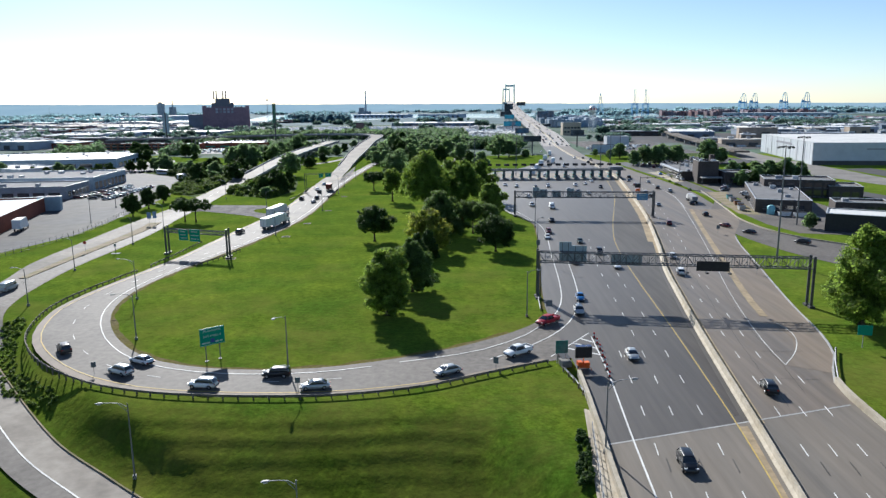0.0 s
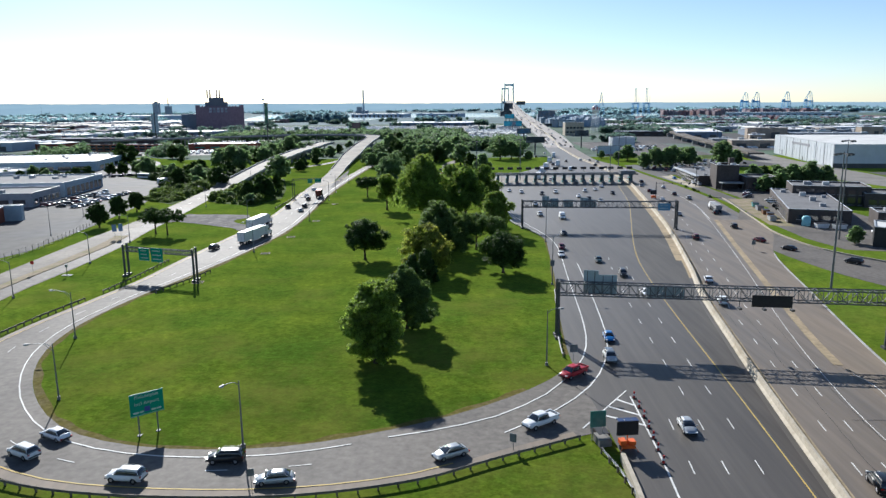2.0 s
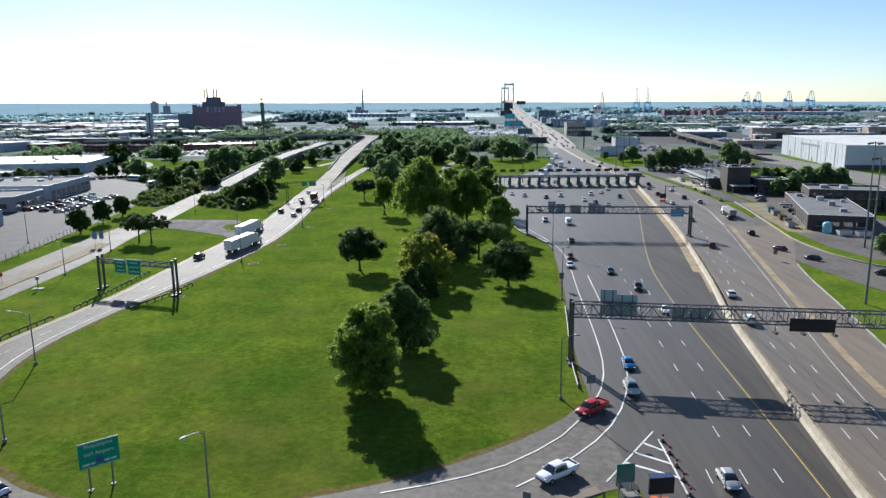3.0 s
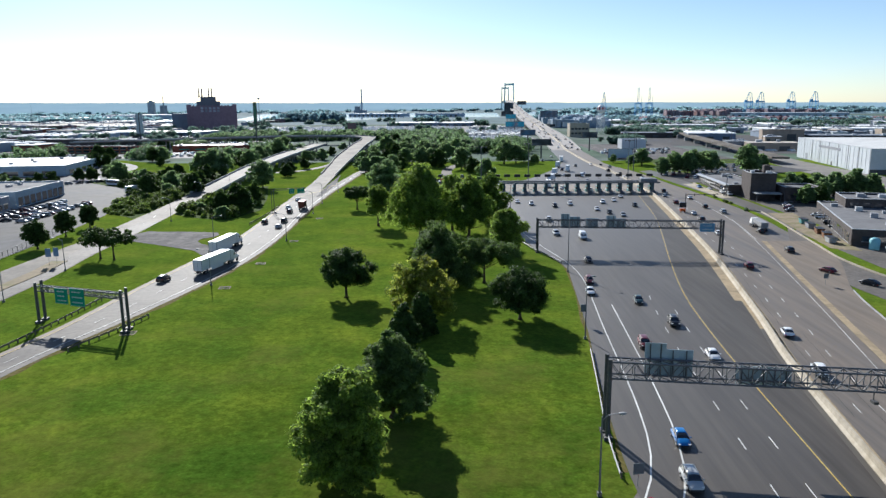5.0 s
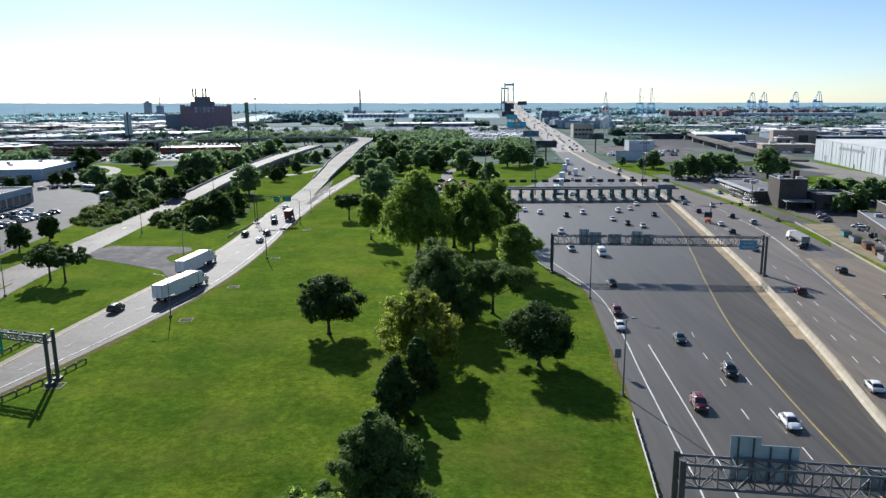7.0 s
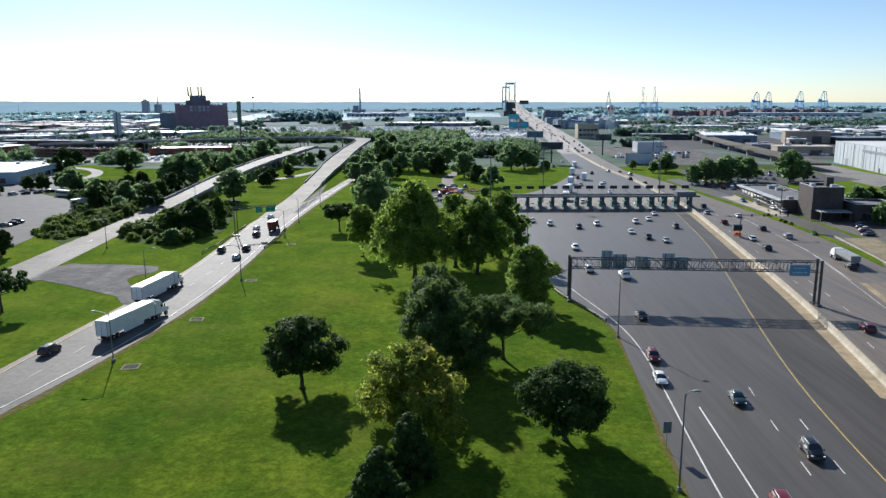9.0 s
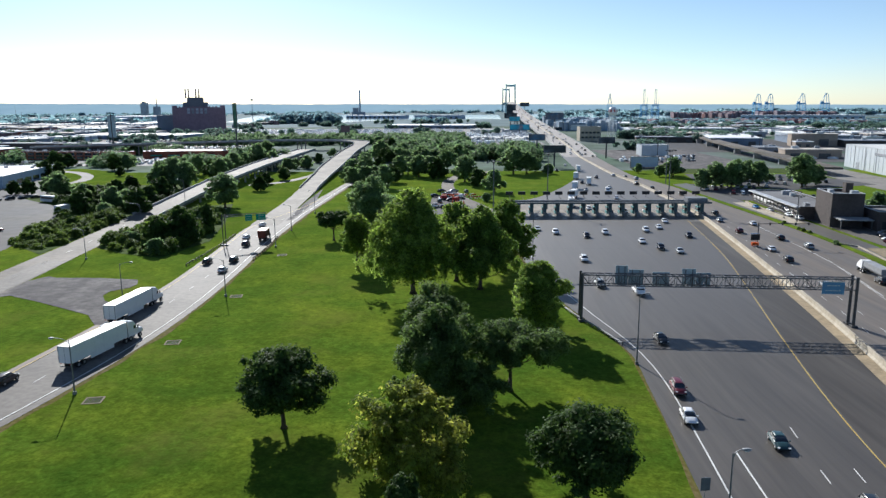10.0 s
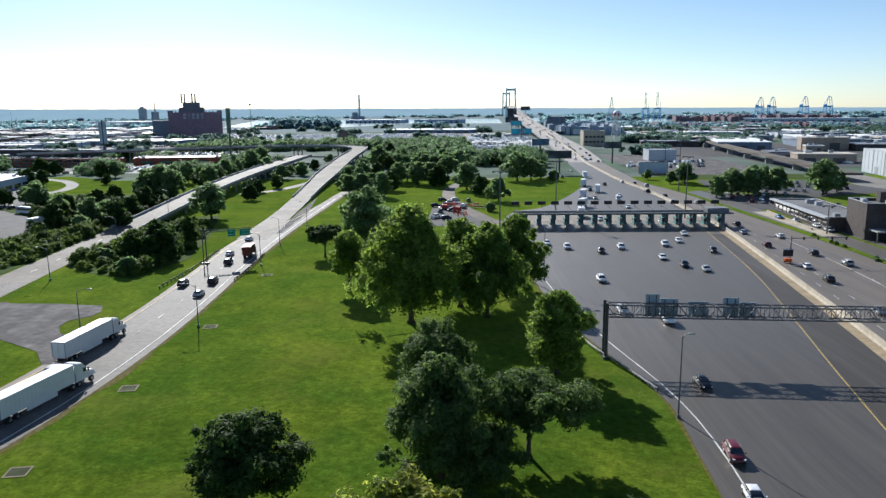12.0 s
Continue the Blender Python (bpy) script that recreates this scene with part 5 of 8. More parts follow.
def message_trailer(x, y, rz, label):
    t = thing("message_trailer", label, "message trailer", pose(x, y, 0.05, 0, 0, rz) @ Matrix.Diagonal((0.74, 0.74, 0.78, 1)))
    part("board", Geo().box(-1.7, -0.15, 2.2, 1.7, 0.15, 4.3), BLACK, t, "black message board, switched off")
    for k in range(3):
        part("solar_panel", Geo().obox((-1.1 + 1.1 * k, 0.25, 4.5), (1.0, 1.2, 0.06)), SOLAR, t, "blue solar panel")
    part("mast", Geo().strut((0, 0, 0.6), (0, 0, 2.6), 0.2), ORANGE, t)
    part("chassis", Geo().box(-1.0, -1.1, 0.5, 1.0, 1.1, 0.85).box(-1.2, -0.6, 0.85, -0.25, 0.7, 1.5).box(0.1, -0.7, 0.85, 1.2, 0.5, 1.42), ORANGE, t, "bright orange trailer body")
    part("drawbar", Geo().strut((0, 1.0, 0.55), (0, 2.6, 0.5), 0.12), ORANGE, t)
    for s in (-1, 1):
        part("wheel", Geo().tube((s * 0.95, 0, 0.33), (s * 1.15, 0, 0.33), 0.33, n=12), RUBBER, t)
        part("outrigger", Geo().strut((s * 1.0, -0.9, 0.7), (s * 1.5, -1.3, 0.0), 0.1), ORANGE, t)


message_trailer(20.5, 81.4, 6, "orange solar message board trailer behind cones")
message_trailer(81.2, 264.5, 4, "orange message board trailer at the median")


def cone(x, y):
    t = thing("traffic_drum", "red and white channelising post beside the lane line", "traffic post", pose(x, y, 0.05), "posts at the gore")
    part("base", Geo().tube((0, 0, 0), (0, 0, 0.1), 0.35, n=8), BLACK, t)
    part("tube", Geo().tube((0, 0, 0.1), (0, 0, 1.0), 0.16, 0.12, 8), RED, t)
    part("band", Geo().tube((0, 0, 0.45), (0, 0, 0.68), 0.165, 0.155, 8), WHITE, t, "white reflective band")


for k in range(7):
    s = k / 6
    cone(24.75 - 0.9 * s + 0.15 * math.sin(7 * k), 93.5 - 15 * s)


# ---- lamps ----
def street_lamp(x, y, h, arm, az, label, z=None):
    """A steel pole with a bowed arm of the given reach towards az degrees (0: +x) and a cobra head."""
    z = ground_z(x, y) if z is None else z
    t = thing("street_lamp", label, "street lamp", pose(x, y, z, 0, 0, az), "street lamps")
    part("base", Geo().obox((0, 0, 0.2), (0.42, 0.42, 0.5)), STEEL_GREY, t)
    part("pole", Geo().tube((0, 0, 0), (0, 0, h), 0.12, 0.06, 8), STEEL_GREY, t)
    g = Geo()
    pts = [Vector((0, 0, h - 0.5)), Vector((arm * 0.3, 0, h + 0.05)), Vector((arm * 0.7, 0, h + 0.25)), Vector((arm, 0, h + 0.3))]
    for a, b in zip(pts, pts[1:]):
        g.tube(a, b, 0.045, n=5)
    if arm > 2.2:
        g.tube((0, 0, h - 1.1), (arm * 0.4, 0, h + 0.1), 0.035, n=5)
    part("arm", g, STEEL, t)
    rings = []
    for s, w, zz in ((0, 0.07, 0.05), (0.15, 0.16, 0.1), (0.5, 0.2, 0.12), (0.8, 0.12, 0.06)):
        rings.append([(arm + s, a * w, h + 0.3 + b * zz) for a, b in ((-1, 0), (-0.6, 1), (0.6, 1), (1, 0), (0.6, -0.8), (-0.6, -0.8))])
    head = part("lamp_head", Geo().loft(rings), STEEL, t, "pale cobra lamp head")
    part("lens", Geo().obox((arm + 0.42, 0, h + 0.2), (0.4, 0.26, 0.06)), LAMP_W, head)


for x, y in ((-125.3, 198.5), (-134.5, 230.2)):
    street_lamp(x, y, 9.0, 1.2, 180, "dark steel lamp pole in the yard")
L1 = "grey steel street lamp beside the ramp"
for x, y, h, arm, az in ((-53.3, 92.9, 8.0, 2.6, 205), (-64.8, 114.8, 8.2, 2.8, 180), (-23.9, 81.4, 8.2, 2.2, 240), (-36.7, 60.5, 9.5, 2.6, 195), (-13.5, 47.6, 9.5, 2.4, 195), (5.2, 43, 9.5, 1.6, 240)):
    street_lamp(x, y, h, arm, az, L1)
for x, y, h, arm, az in ((14.6, 104, 8.6, 1.6, 0), (21.8, 145.6, 10.5, 0.7, 0), (26.3, 186.9, 10.8, 0.7, 0), (18.2, 250, 12, 0.8, 0)):
    street_lamp(x, y, h, arm, az, "tall grey steel lamp at the highway edge")
street_lamp(18.5, 58.9, 8.4, 2.6, 5, "grey steel lamp on the overpass parapet", 0.2)
for x, y, h, arm, az in ((-84.7, 110.5, 7.6, 2.0, 180), (-92, 137, 7.8, 2.0, 180), (-92.6, 165, 7.8, 2.0, 180), (-95, 188.6, 7.8, 2.0, 180), (-98.2, 251, 7.8, 2.0, 180), (-102.6, 288, 8.5, 2.4, 180), (-107, 330, 11, 2.4, 180),
                         (-54.3, 176.4, 7.8, 2.0, 180), (-49.6, 220, 7.8, 2.0, 180), (-69.8, 217, 7.8, 2.0, 0), (-52.2, 264.5, 8, 1.6, 180), (-53.8, 287, 8, 1.6, 180), (-53.4, 318, 8, 1.6, 180), (69.8, 86, 8.4, 1.5, 180)):
    street_lamp(x, y, h, arm, az, "grey steel street lamp beside the road")


def high_mast(x, y, h, label="tall steel high-mast light with a ring of lamps"):
    t = thing("high_mast_light", label, "mast light", pose(x, y, 0), "high masts")
    part("pole", Geo().tube((0, 0, 0), (0, 0, h), 0.25, 0.11, 10), STEEL_GREY, t)
    part("ring", Geo().obox((0, 0, h - 0.4), (3.4, 0.3, 0.2)).obox((0, 0, h - 0.4), (0.3, 3.4, 0.2)), STEEL_DARK, t)
    for k in range(4):
        a = k * math.pi / 2
        part("floodlight", Geo().obox((1.7 * math.cos(a), 1.7 * math.sin(a), h - 0.6), (0.55, 0.55, 0.4)), STEEL_DARK, t)


for x, y, h in ((80, 142.5, 28.4), (109.6, 188.4, 28), (33, 326, 21), (79, 328, 22), (8.9, 263.4, 24), (112, 300, 9), (101, 396, 24)):
    high_mast(x, y, h)
for x, y in ((-49.2, 195), (-47.4, 220), (-50.6, 174.6), (-47.8, 255.3), (-57.6, 148)):
    t = thing("drain_grate", "square concrete drain with a dark grating in the grass", "drain", pose(x, y, 0, 0, 0, 8) @ Matrix.Diagonal((0.66, 0.8, 1, 1)), "drains")
    part("frame", Geo().box(-1.9, -1.5, -0.2, 1.9, -1.2, 0.06).box(-1.9, 1.2, -0.2, 1.9, 1.5, 0.06).box(-1.9, -1.2, -0.2, -1.6, 1.2, 0.06).box(1.6, -1.2, -0.2, 1.9, 1.2, 0.06), DIRT, t)
    gr = Geo()
    for k in range(9):
        gr.box(-1.6 + 0.38 * k, -1.2, -0.1, -1.44 + 0.38 * k, 1.2, 0.05)
    part("grating", gr, GRAVEL, t)
t = thing("signal_gantry", "slim mast arm with overhead signals across the lanes", "signal", pose(82.6, 266, 0))
part("pole", Geo().tube((0, 0, 0), (0, 0, 6.5), 0.18, 0.12, 8), STEEL_DARK, t)
part("arm", Geo().tube((0, 0, 6.0), (14, -0.6, 6.2), 0.1, 0.06, 6), STEEL_DARK, t)
for k in range(4):
    part("signal_head", Geo().obox((3 + 3.5 * k, -0.2, 6.0), (0.35, 0.35, 0.7)), BLACK, t)

# viaduct piers
for k, (x, y, z) in enumerate([(-111.1, 345, 2.3), (-112.1, 360, 2.7), (-113.0, 376, 3.1), (-114.0, 393, 3.5), (-114.7, 410, 3.6), (-115.6, 428, 3.8), (-116.4, 446, 4.0), (-116.9, 464, 4.0), (-117.4, 484, 4.0), (-117.9, 504, 4.0), (-118.2, 524, 4.0), (-118.2, 544, 4.0),
                               (-77.5, 470, 1.6), (-79, 510, 3.2), (-80.2, 550, 4.6), (-79.4, 590, 6.6), (-100, 634, 7.4), (-140, 641, 7.4), (-180, 632, 7.4), (-220, 614, 7.4), (-260, 595, 7.4)]):
    t = thing("bridge_pier", "grey concrete pier carrying the raised road", "pier", pose(x, y, 0), "viaduct piers")
    part("cap", Geo().box(-5.2, -0.6, z - 0.4, 5.2, 0.6, z + 0.3), CONCRETE_GREY, t)
    for s in (-3.6, 0, 3.6):
        part("column", Geo().tube((s, 0, -0.2), (s, 0, z - 0.4), 0.5, n=10), CONCRETE_GREY, t)

# ---- toll plaza ----
def toll_booth(x, k):
    t = thing("toll_booth", "teal toll booth on a concrete island under the canopy", "toll booth", pose(x, 316, 0.05), "toll booths")
    part("island", Geo().loft([[(-0.9, -9, 0), (0.9, -9, 0), (0.9, 9, 0), (-0.9, 9, 0)], [(-0.8, -8.8, 0.25), (0.8, -8.8, 0.25), (0.8, 8.8, 0.25), (-0.8, 8.8, 0.25)]]), CONCRETE_DIM, t)
    part("crash_block", Geo().loft([[(-0.6, -8, 0.25), (0.6, -8, 0.25), (0.6, -5, 0.25), (-0.6, -5, 0.25)], [(-0.45, -6.5, 1.3), (0.45, -6.5, 1.3), (0.45, -5, 1.3), (-0.45, -5, 1.3)]]), CONCRETE_DIM, t)
    part("cabin", Geo().box(-0.75, -1.6, 0.25, 0.75, 1.6, 1.3).box(-0.75, -1.6, 2.2, 0.75, 1.6, 2.6), TEAL, t)
    part("window", Geo().box(-0.7, -1.55, 1.3, 0.7, 1.55, 2.2), WIN, t)
    part("column", Geo().box(-0.55, -4.2, 0.2, 0.55, -3.4, 4.3), mat_pier, t, "blue-grey canopy column")
    part("column", Geo().box(-0.35, 0.0, 2.6, 0.35, 0.5, 4.3), mat_pier, t, "blue-grey canopy column")


mat_pier = mat("pier_paint", (0.085, 0.135, 0.145), rough=0.7, var=0.15, fine=0.8)
for k in range(15):
    toll_booth(21.0 + 4.62 * k, k)
tc = thing("toll_canopy", "long flat grey canopy over the toll lanes", "canopy")
part("roof_slab", Geo().box(17.2, 311.4, 4.35, 88.2, 317, 4.6), mat("canopy_roof", (0.085, 0.09, 0.095), rough=1.0, var=0.2, fine=0.5, broad=0.1, spec=0.02), tc)
part("fascia", Geo().box(17.0, 311.1, 4.3, 88.4, 311.4, 4.8).box(17.0, 317, 4.3, 88.4, 317.3, 4.8), mat("canopy_fascia", (0.13, 0.15, 0.155), rough=0.6, var=0.1, fine=0.6), tc, "pale grey fascia")
part("duct", Geo().box(18, 315, 4.6, 80, 315.8, 5.05).box(80.5, 312.8, 4.6, 87.5, 316.8, 6.0), mat("canopy_plant", (0.2, 0.21, 0.22), rough=0.6, var=0.1), tc, "grey roof duct and plant box")
rl = Geo()
for k in range(36):
    rl.strut((18 + 2 * k, 312.2, 4.6), (18 + 2 * k, 312.2, 5.6), 0.06)
rl.strut((18, 312.2, 5.6), (88, 312.2, 5.6), 0.07).strut((18, 312.2, 5.25), (88, 312.2, 5.25), 0.05)
part("railing", rl, STEEL, tc)
for k in range(16):
    t = thing("lane_sign", "dark overhead lane sign above the toll lanes", "lane sign", pose(18.6 + 4.62 * k, 325, 0), "toll lane signs", "grid")
    part("board", Geo().box(-1.35, -0.25, 5.6, 1.35, 0.25, 6.8), BLACK, t)
    part("post", Geo().strut((0, 0, 4.6), (0, 0, 5.6), 0.16).strut((0, -7.8, 4.7), (0, 0, 5.0), 0.16), STEEL_DARK, t)

# ---- vehicles ----
COLOURS = {"white": (0.75, 0.76, 0.77), "silver": (0.42, 0.44, 0.45), "black": (0.012, 0.013, 0.016), "maroon": (0.13, 0.012, 0.018), "red": (0.42, 0.02, 0.03), "teal": (0.03, 0.07, 0.075),
           "blue": (0.01, 0.15, 0.42), "brown": (0.07, 0.05, 0.04), "grey": (0.13, 0.135, 0.14)}
PAINTS = {k: mat("car_paint_" + k, v, rough=0.28, metal=0.25 if k in ("silver", "grey") else 0.0, var=0.04, spec=0.4, coat=0.25) for k, v in COLOURS.items()}
SHAPE = {  # length, width, height, belt, clearance, windscreen base, windscreen top, rear top, rear base
    "sedan": (4.6, 1.8, 1.43, 0.94, 0.24, 1.2, 0.3, -1.1, -1.9),
    "suv": (4.5, 1.86, 1.66, 1.08, 0.3, 1.25, 0.55, -1.75, -2.22),
    "van": (5.6, 2.0, 2.25, 1.2, 0.3, 1.9, 1.35, -2.6, -2.74),
    "pickup": (5.5, 1.95, 1.85, 1.14, 0.4, 1.5, 0.85, -0.75, -0.95),
}


def body_ring(x, hw, z0, z1):
    """A rounded cross-section of a car body."""
    zm = z0 + (z1 - z0) * 0.45
    half = [(hw - 0.14, z0), (hw - 0.03, z0 + 0.1), (hw, zm), (hw - 0.04, z1 - 0.14), (hw - 0.13, z1 - 0.03), (hw * 0.5, z1 + 0.02)]
    return [(x, -y, z) for y, z in half] + [(x, y, z) for y, z in reversed(half)]


def cabin_ring(x, bw, tw, z0, z1, top):
    """A cross-section of the glasshouse: leaning sides and a rounded top at height z1."""
    k = (z1 - z0) / (top - z0)
    w = bw + (tw - bw) * k
    half = [(bw, z0), (w + 0.02, z1 - 0.14 * k), (w - 0.1, z1 - 0.02 * k), (w * 0.5, z1 + 0.02 * k)]
    return [(x, -y, z) for y, z in half] + [(x, y, z) for y, z in reversed(half)]


def wheel(t, x, y, r, w=0.22, rim=True):
    s = 1 if y > 0 else -1
    wh = part("wheel", Geo().tube((x, y - s * w, r), (x, y, r), r, n=14), RUBBER, t)
    if rim:
        part("rim", Geo().tube((x, y - s * 0.05, r), (x, y + s * 0.012, r), r * 0.62, r * 0.5, 10), RIM, wh)


def car(kind, colour, simple=False):
    """A car whose front looks along +x, standing on z = 0."""
    L, W, H, belt, clr, hood, wst, rt, rb = SHAPE[kind]
    t = thing({"sedan": "sedan_car", "suv": "suv_car", "van": "cargo_van", "pickup": "pickup_truck"}[kind],
              {"sedan": f"{colour} sedan with dark glass on the roadway", "suv": f"{colour} sport utility car with dark windows on the roadway",
               "van": f"plain {colour} cargo van with windowless sides", "pickup": f"{colour} crew-cab pickup truck with an open bed"}[kind], "truck" if kind == "pickup" else "van" if kind == "van" else "car", group="road traffic", fit="true")
    P = PAINTS[colour]
    h, hw = L / 2, W / 2
    nose = belt - (0.2 if kind == "sedan" else 0.12)
    tail = belt - (0.34 if kind == "sedan" else 0.12)
    st = [(-h, hw * 0.78, clr + 0.22, tail - 0.12), (-h + 0.07, hw * 0.9, clr + 0.08, tail), (-h + 0.3, hw * 0.97, clr, belt - 0.03), (min(rb, -h + 0.5), hw, clr, belt + 0.02), (0, hw, clr - 0.02, belt), (hood, hw, clr, belt), (h - 0.85, hw * 0.98, clr, (belt + nose) / 2 + 0.03), (h - 0.4, hw * 0.93, clr, nose), (h - 0.12, hw * 0.82, clr + 0.05, nose - 0.14), (h, hw * 0.66, clr + 0.16, nose - 0.3)]
    part("body", Geo().loft([body_ring(*s) for s in st]), P, t, smooth=True)
    tw = hw - (0.27 if kind != "van" else 0.14)
    bw = hw - 0.09
    top = H - 0.03
    z0 = belt - 0.03
    sec = [(rb, z0 + 0.02), (rb + (rt - rb) * 0.55, z0 + (top - z0) * 0.62), (rt, top - 0.04), ((rt + wst) / 2, top), (wst, top - 0.03), (wst + (hood - wst) * 0.5, z0 + (top - z0) * 0.55), (hood, z0 + 0.02)]
    part("cabin_glass", Geo().loft([cabin_ring(x, bw, tw, z0, z, top) for x, z in sec]), GLASS if kind != "van" else P, t, smooth=True)
    e = 0.018
    rings = []
    for x, z in ((rt - 0.06, top - 0.07), (rt + 0.12, top - 0.025), ((rt + wst) / 2, top), (wst - 0.12, top - 0.015), (wst + 0.06, top - 0.06)):
        rings.append([(x, -tw - 0.035, z - 0.12), (x, -tw + 0.08, z + 0.005 + e), (x, -tw * 0.5, z + 0.02 + e), (x, tw * 0.5, z + 0.02 + e), (x, tw - 0.08, z + 0.005 + e), (x, tw + 0.035, z - 0.12), (x, tw - 0.12, z - 0.06), (x, -tw + 0.12, z - 0.06)])
    part("roof", Geo().loft(rings), P, t, smooth=True)
    for s in () if simple else (-1, 1):
        for a, b in (((rb + 0.1, s * bw), (rt, s * tw)), ((hood - 0.05, s * (bw - 0.02)), (wst, s * tw))):
            part("pillar", Geo().strut((a[0], a[1], belt - 0.03), (b[0], b[1], top - 0.08), 0.08), P, t)
        part("pillar", Geo().strut(((rb + hood) / 2 - 0.1, s * (bw + 0.005), belt), ((rt + wst) / 2, s * (tw + 0.02), top - 0.12), 0.06), BLACK, t)
    if kind == "suv" and not simple:
        for s in (-1, 1):
            part("roof_rail", Geo().strut((rt + 0.1, s * (tw - 0.06), H + 0.06), (wst - 0.15, s * (tw - 0.06), H + 0.06), 0.05), STEEL, t)
    if kind == "van":
        part("windscreen", Geo().add([(hood + 0.0, -bw + 0.1, belt + 0.05), (hood + 0.0, bw - 0.1, belt + 0.05), (wst + 0.06, tw - 0.1, top - 0.12), (wst + 0.06, -tw + 0.1, top - 0.12)], [(0, 1, 2, 3)]), GLASS, t)
        for s in (-1, 1):
            part("side_window", Geo().box(0.6, s * hw - 0.1, belt + 0.1, 1.45, s * hw - 0.02, belt + 0.62), GLASS, t)
    if kind == "pickup":
        part("bed", Geo().box(-h + 0.12, -hw + 0.14, belt - 0.02, rb - 0.1, hw - 0.14, belt + 0.012), BLACK, t, "dark open cargo bed")
        rails = Geo()
        for s in (-1, 1):
            rails.box(-h + 0.05, s * (hw - 0.08) - 0.06, belt - 0.05, rb, s * (hw - 0.08) + 0.06, belt + 0.16)
        rails.box(-h + 0.02, -hw + 0.1, belt - 0.05, -h + 0.14, hw - 0.1, belt + 0.15)
        part("bed_rail", rails, P, t)
    r = 0.33 if kind == "sedan" else 0.37
    for x in (-h * 0.6, h * 0.62):
        for s in (-1, 1):
            wheel(t, x, s * (hw + 0.01), r, rim=not simple)
    for s in () if simple else (-1, 1):
        part("headlight", Geo().obox((h - 0.2, s * hw * 0.7, nose - 0.17), (0.3, 0.3, 0.13), s * -0.5), LAMP_W, t)
        part("tail_light", Geo().obox((-h + 0.08, s * hw * 0.74, tail - 0.08), (0.16, 0.3, 0.16), s * 0.25), LAMP_R, t)
        part("mirror", Geo().obox((hood - 0.25, s * (hw + 0.08), belt + 0.08), (0.12, 0.2, 0.14)), P, t)
    if simple:
        return t
    part("bumper", Geo().obox((h - 0.04, 0, clr + 0.18), (0.16, W * 0.8, 0.16)), BLACK, t)
    part("bumper", Geo().obox((-h + 0.02, 0, clr + 0.18), (0.14, W * 0.84, 0.14)), BLACK, t)
    return t


CARS = {}


def put_car(x, y, kind, colour, heading, z=0.09, simple=False):
    """heading: degrees from +x, the way the car looks."""
    m = pose(x, y, z, 0, 0, heading)
    key = kind, colour, simple
    if key not in CARS:
        CARS[key] = car(*key)
        CARS[key].matrix_world = on_site(m, "true")
    else:
        copy_on_site(CARS[key], m, "true")


def hw_heading(x, y, towards):
    """The lanes fan out between the left edge, the yellow line and the barrier."""
    a, b = (hw_l, yel) if x < x_at(yel, y) else (bar, [Vector((p.x + 11, p.y, 0)) for p in bar])
    u = (x - x_at(a, y)) / max(1.0, x_at(b, y) - x_at(a, y))
    u = min(1.0, max(0.0, u))
    f = lambda yy: x_at(a, yy) + u * (x_at(b, yy) - x_at(a, yy))
    dx = f(y + 12) - f(y - 12)
    ang = math.degrees(math.atan2(24, dx))
    return ang + 180 if towards else ang


def line_heading(x, y, line):
    i = min(range(1, len(line) - 1), key=lambda k: (line[k].x - x) ** 2 + (line[k].y - y) ** 2)
    d = line[i + 1] - line[i - 1]
    return math.degrees(math.atan2(d.y, d.x))


IN_CARS = [ (32.9, 195.9, "sedan", "black"), (29.3, 177.8, "suv", "maroon"), (27.9, 170.2, "sedan", "white"), (36.2, 164.6, "sedan", "teal"), (38.9, 152.2, "suv", "black"), (30.7, 142.4, "suv", "maroon"), (39.9, 137.9, "sedan", "white"), (26.4, 114.1, "sedan", "blue"), (51.6, 269, "sedan", "white"), (54.4, 261.4, "suv", "black"), (58.1, 257.3, "sedan", "silver"), (67.6, 276.4, "suv", "black"), (62.9, 289, "sedan", "white"), (36.9, 222, "van", "white"), (24.2, 286.6, "sedan", "white"), (29.1, 281.4, "suv", "white"), (37.4, 276.3, "suv", "black"), (44, 280.9, "suv", "white"), (31, 248.7, "suv", "white"), (30, 227, "suv", "silver"), (26.8, 56.6, "suv", "black"), (28.9, 85.6, "sedan", "silver"), (24.6, 105.9, "suv", "silver") ]
OUT_CARS = [ (69.7, 189.8, "suv", "maroon"), (56.3, 147.4, "sedan", "white"), (53, 132.4, "suv", "white"), (87.5, 205.3, "suv", "black"), (90.8, 314, "suv", "black"), (86.8, 300.5, "sedan", "silver"), (95, 294.5, "sedan", "white"), (85.3, 283, "suv", "maroon"), (92.6, 273.2, "suv", "black"), (83.2, 259.5, "sedan", "white"), (94.6, 262.2, "suv", "silver"), (81.6, 248.1, "suv", "black"), (91.7, 229.2, "suv", "black"), (78.1, 226.7, "sedan", "silver"), (44.4, 74.5, "suv", "black") ]
RAMP_CARS = [ (17.9, 100.2, "pickup", "red"), (11.3, 86.5, "pickup", "white"), (0.3, 79.7, "sedan", "silver"), (-18.2, 74.8, "sedan", "silver"), (-24.8, 78.5, "suv", "black"), (-34.2, 75, "suv", "white"), (-47.3, 83.2, "sedan", "white"), (-48.5, 79.4, "suv", "white"), (-62.4, 87.6, "suv", "brown") ]
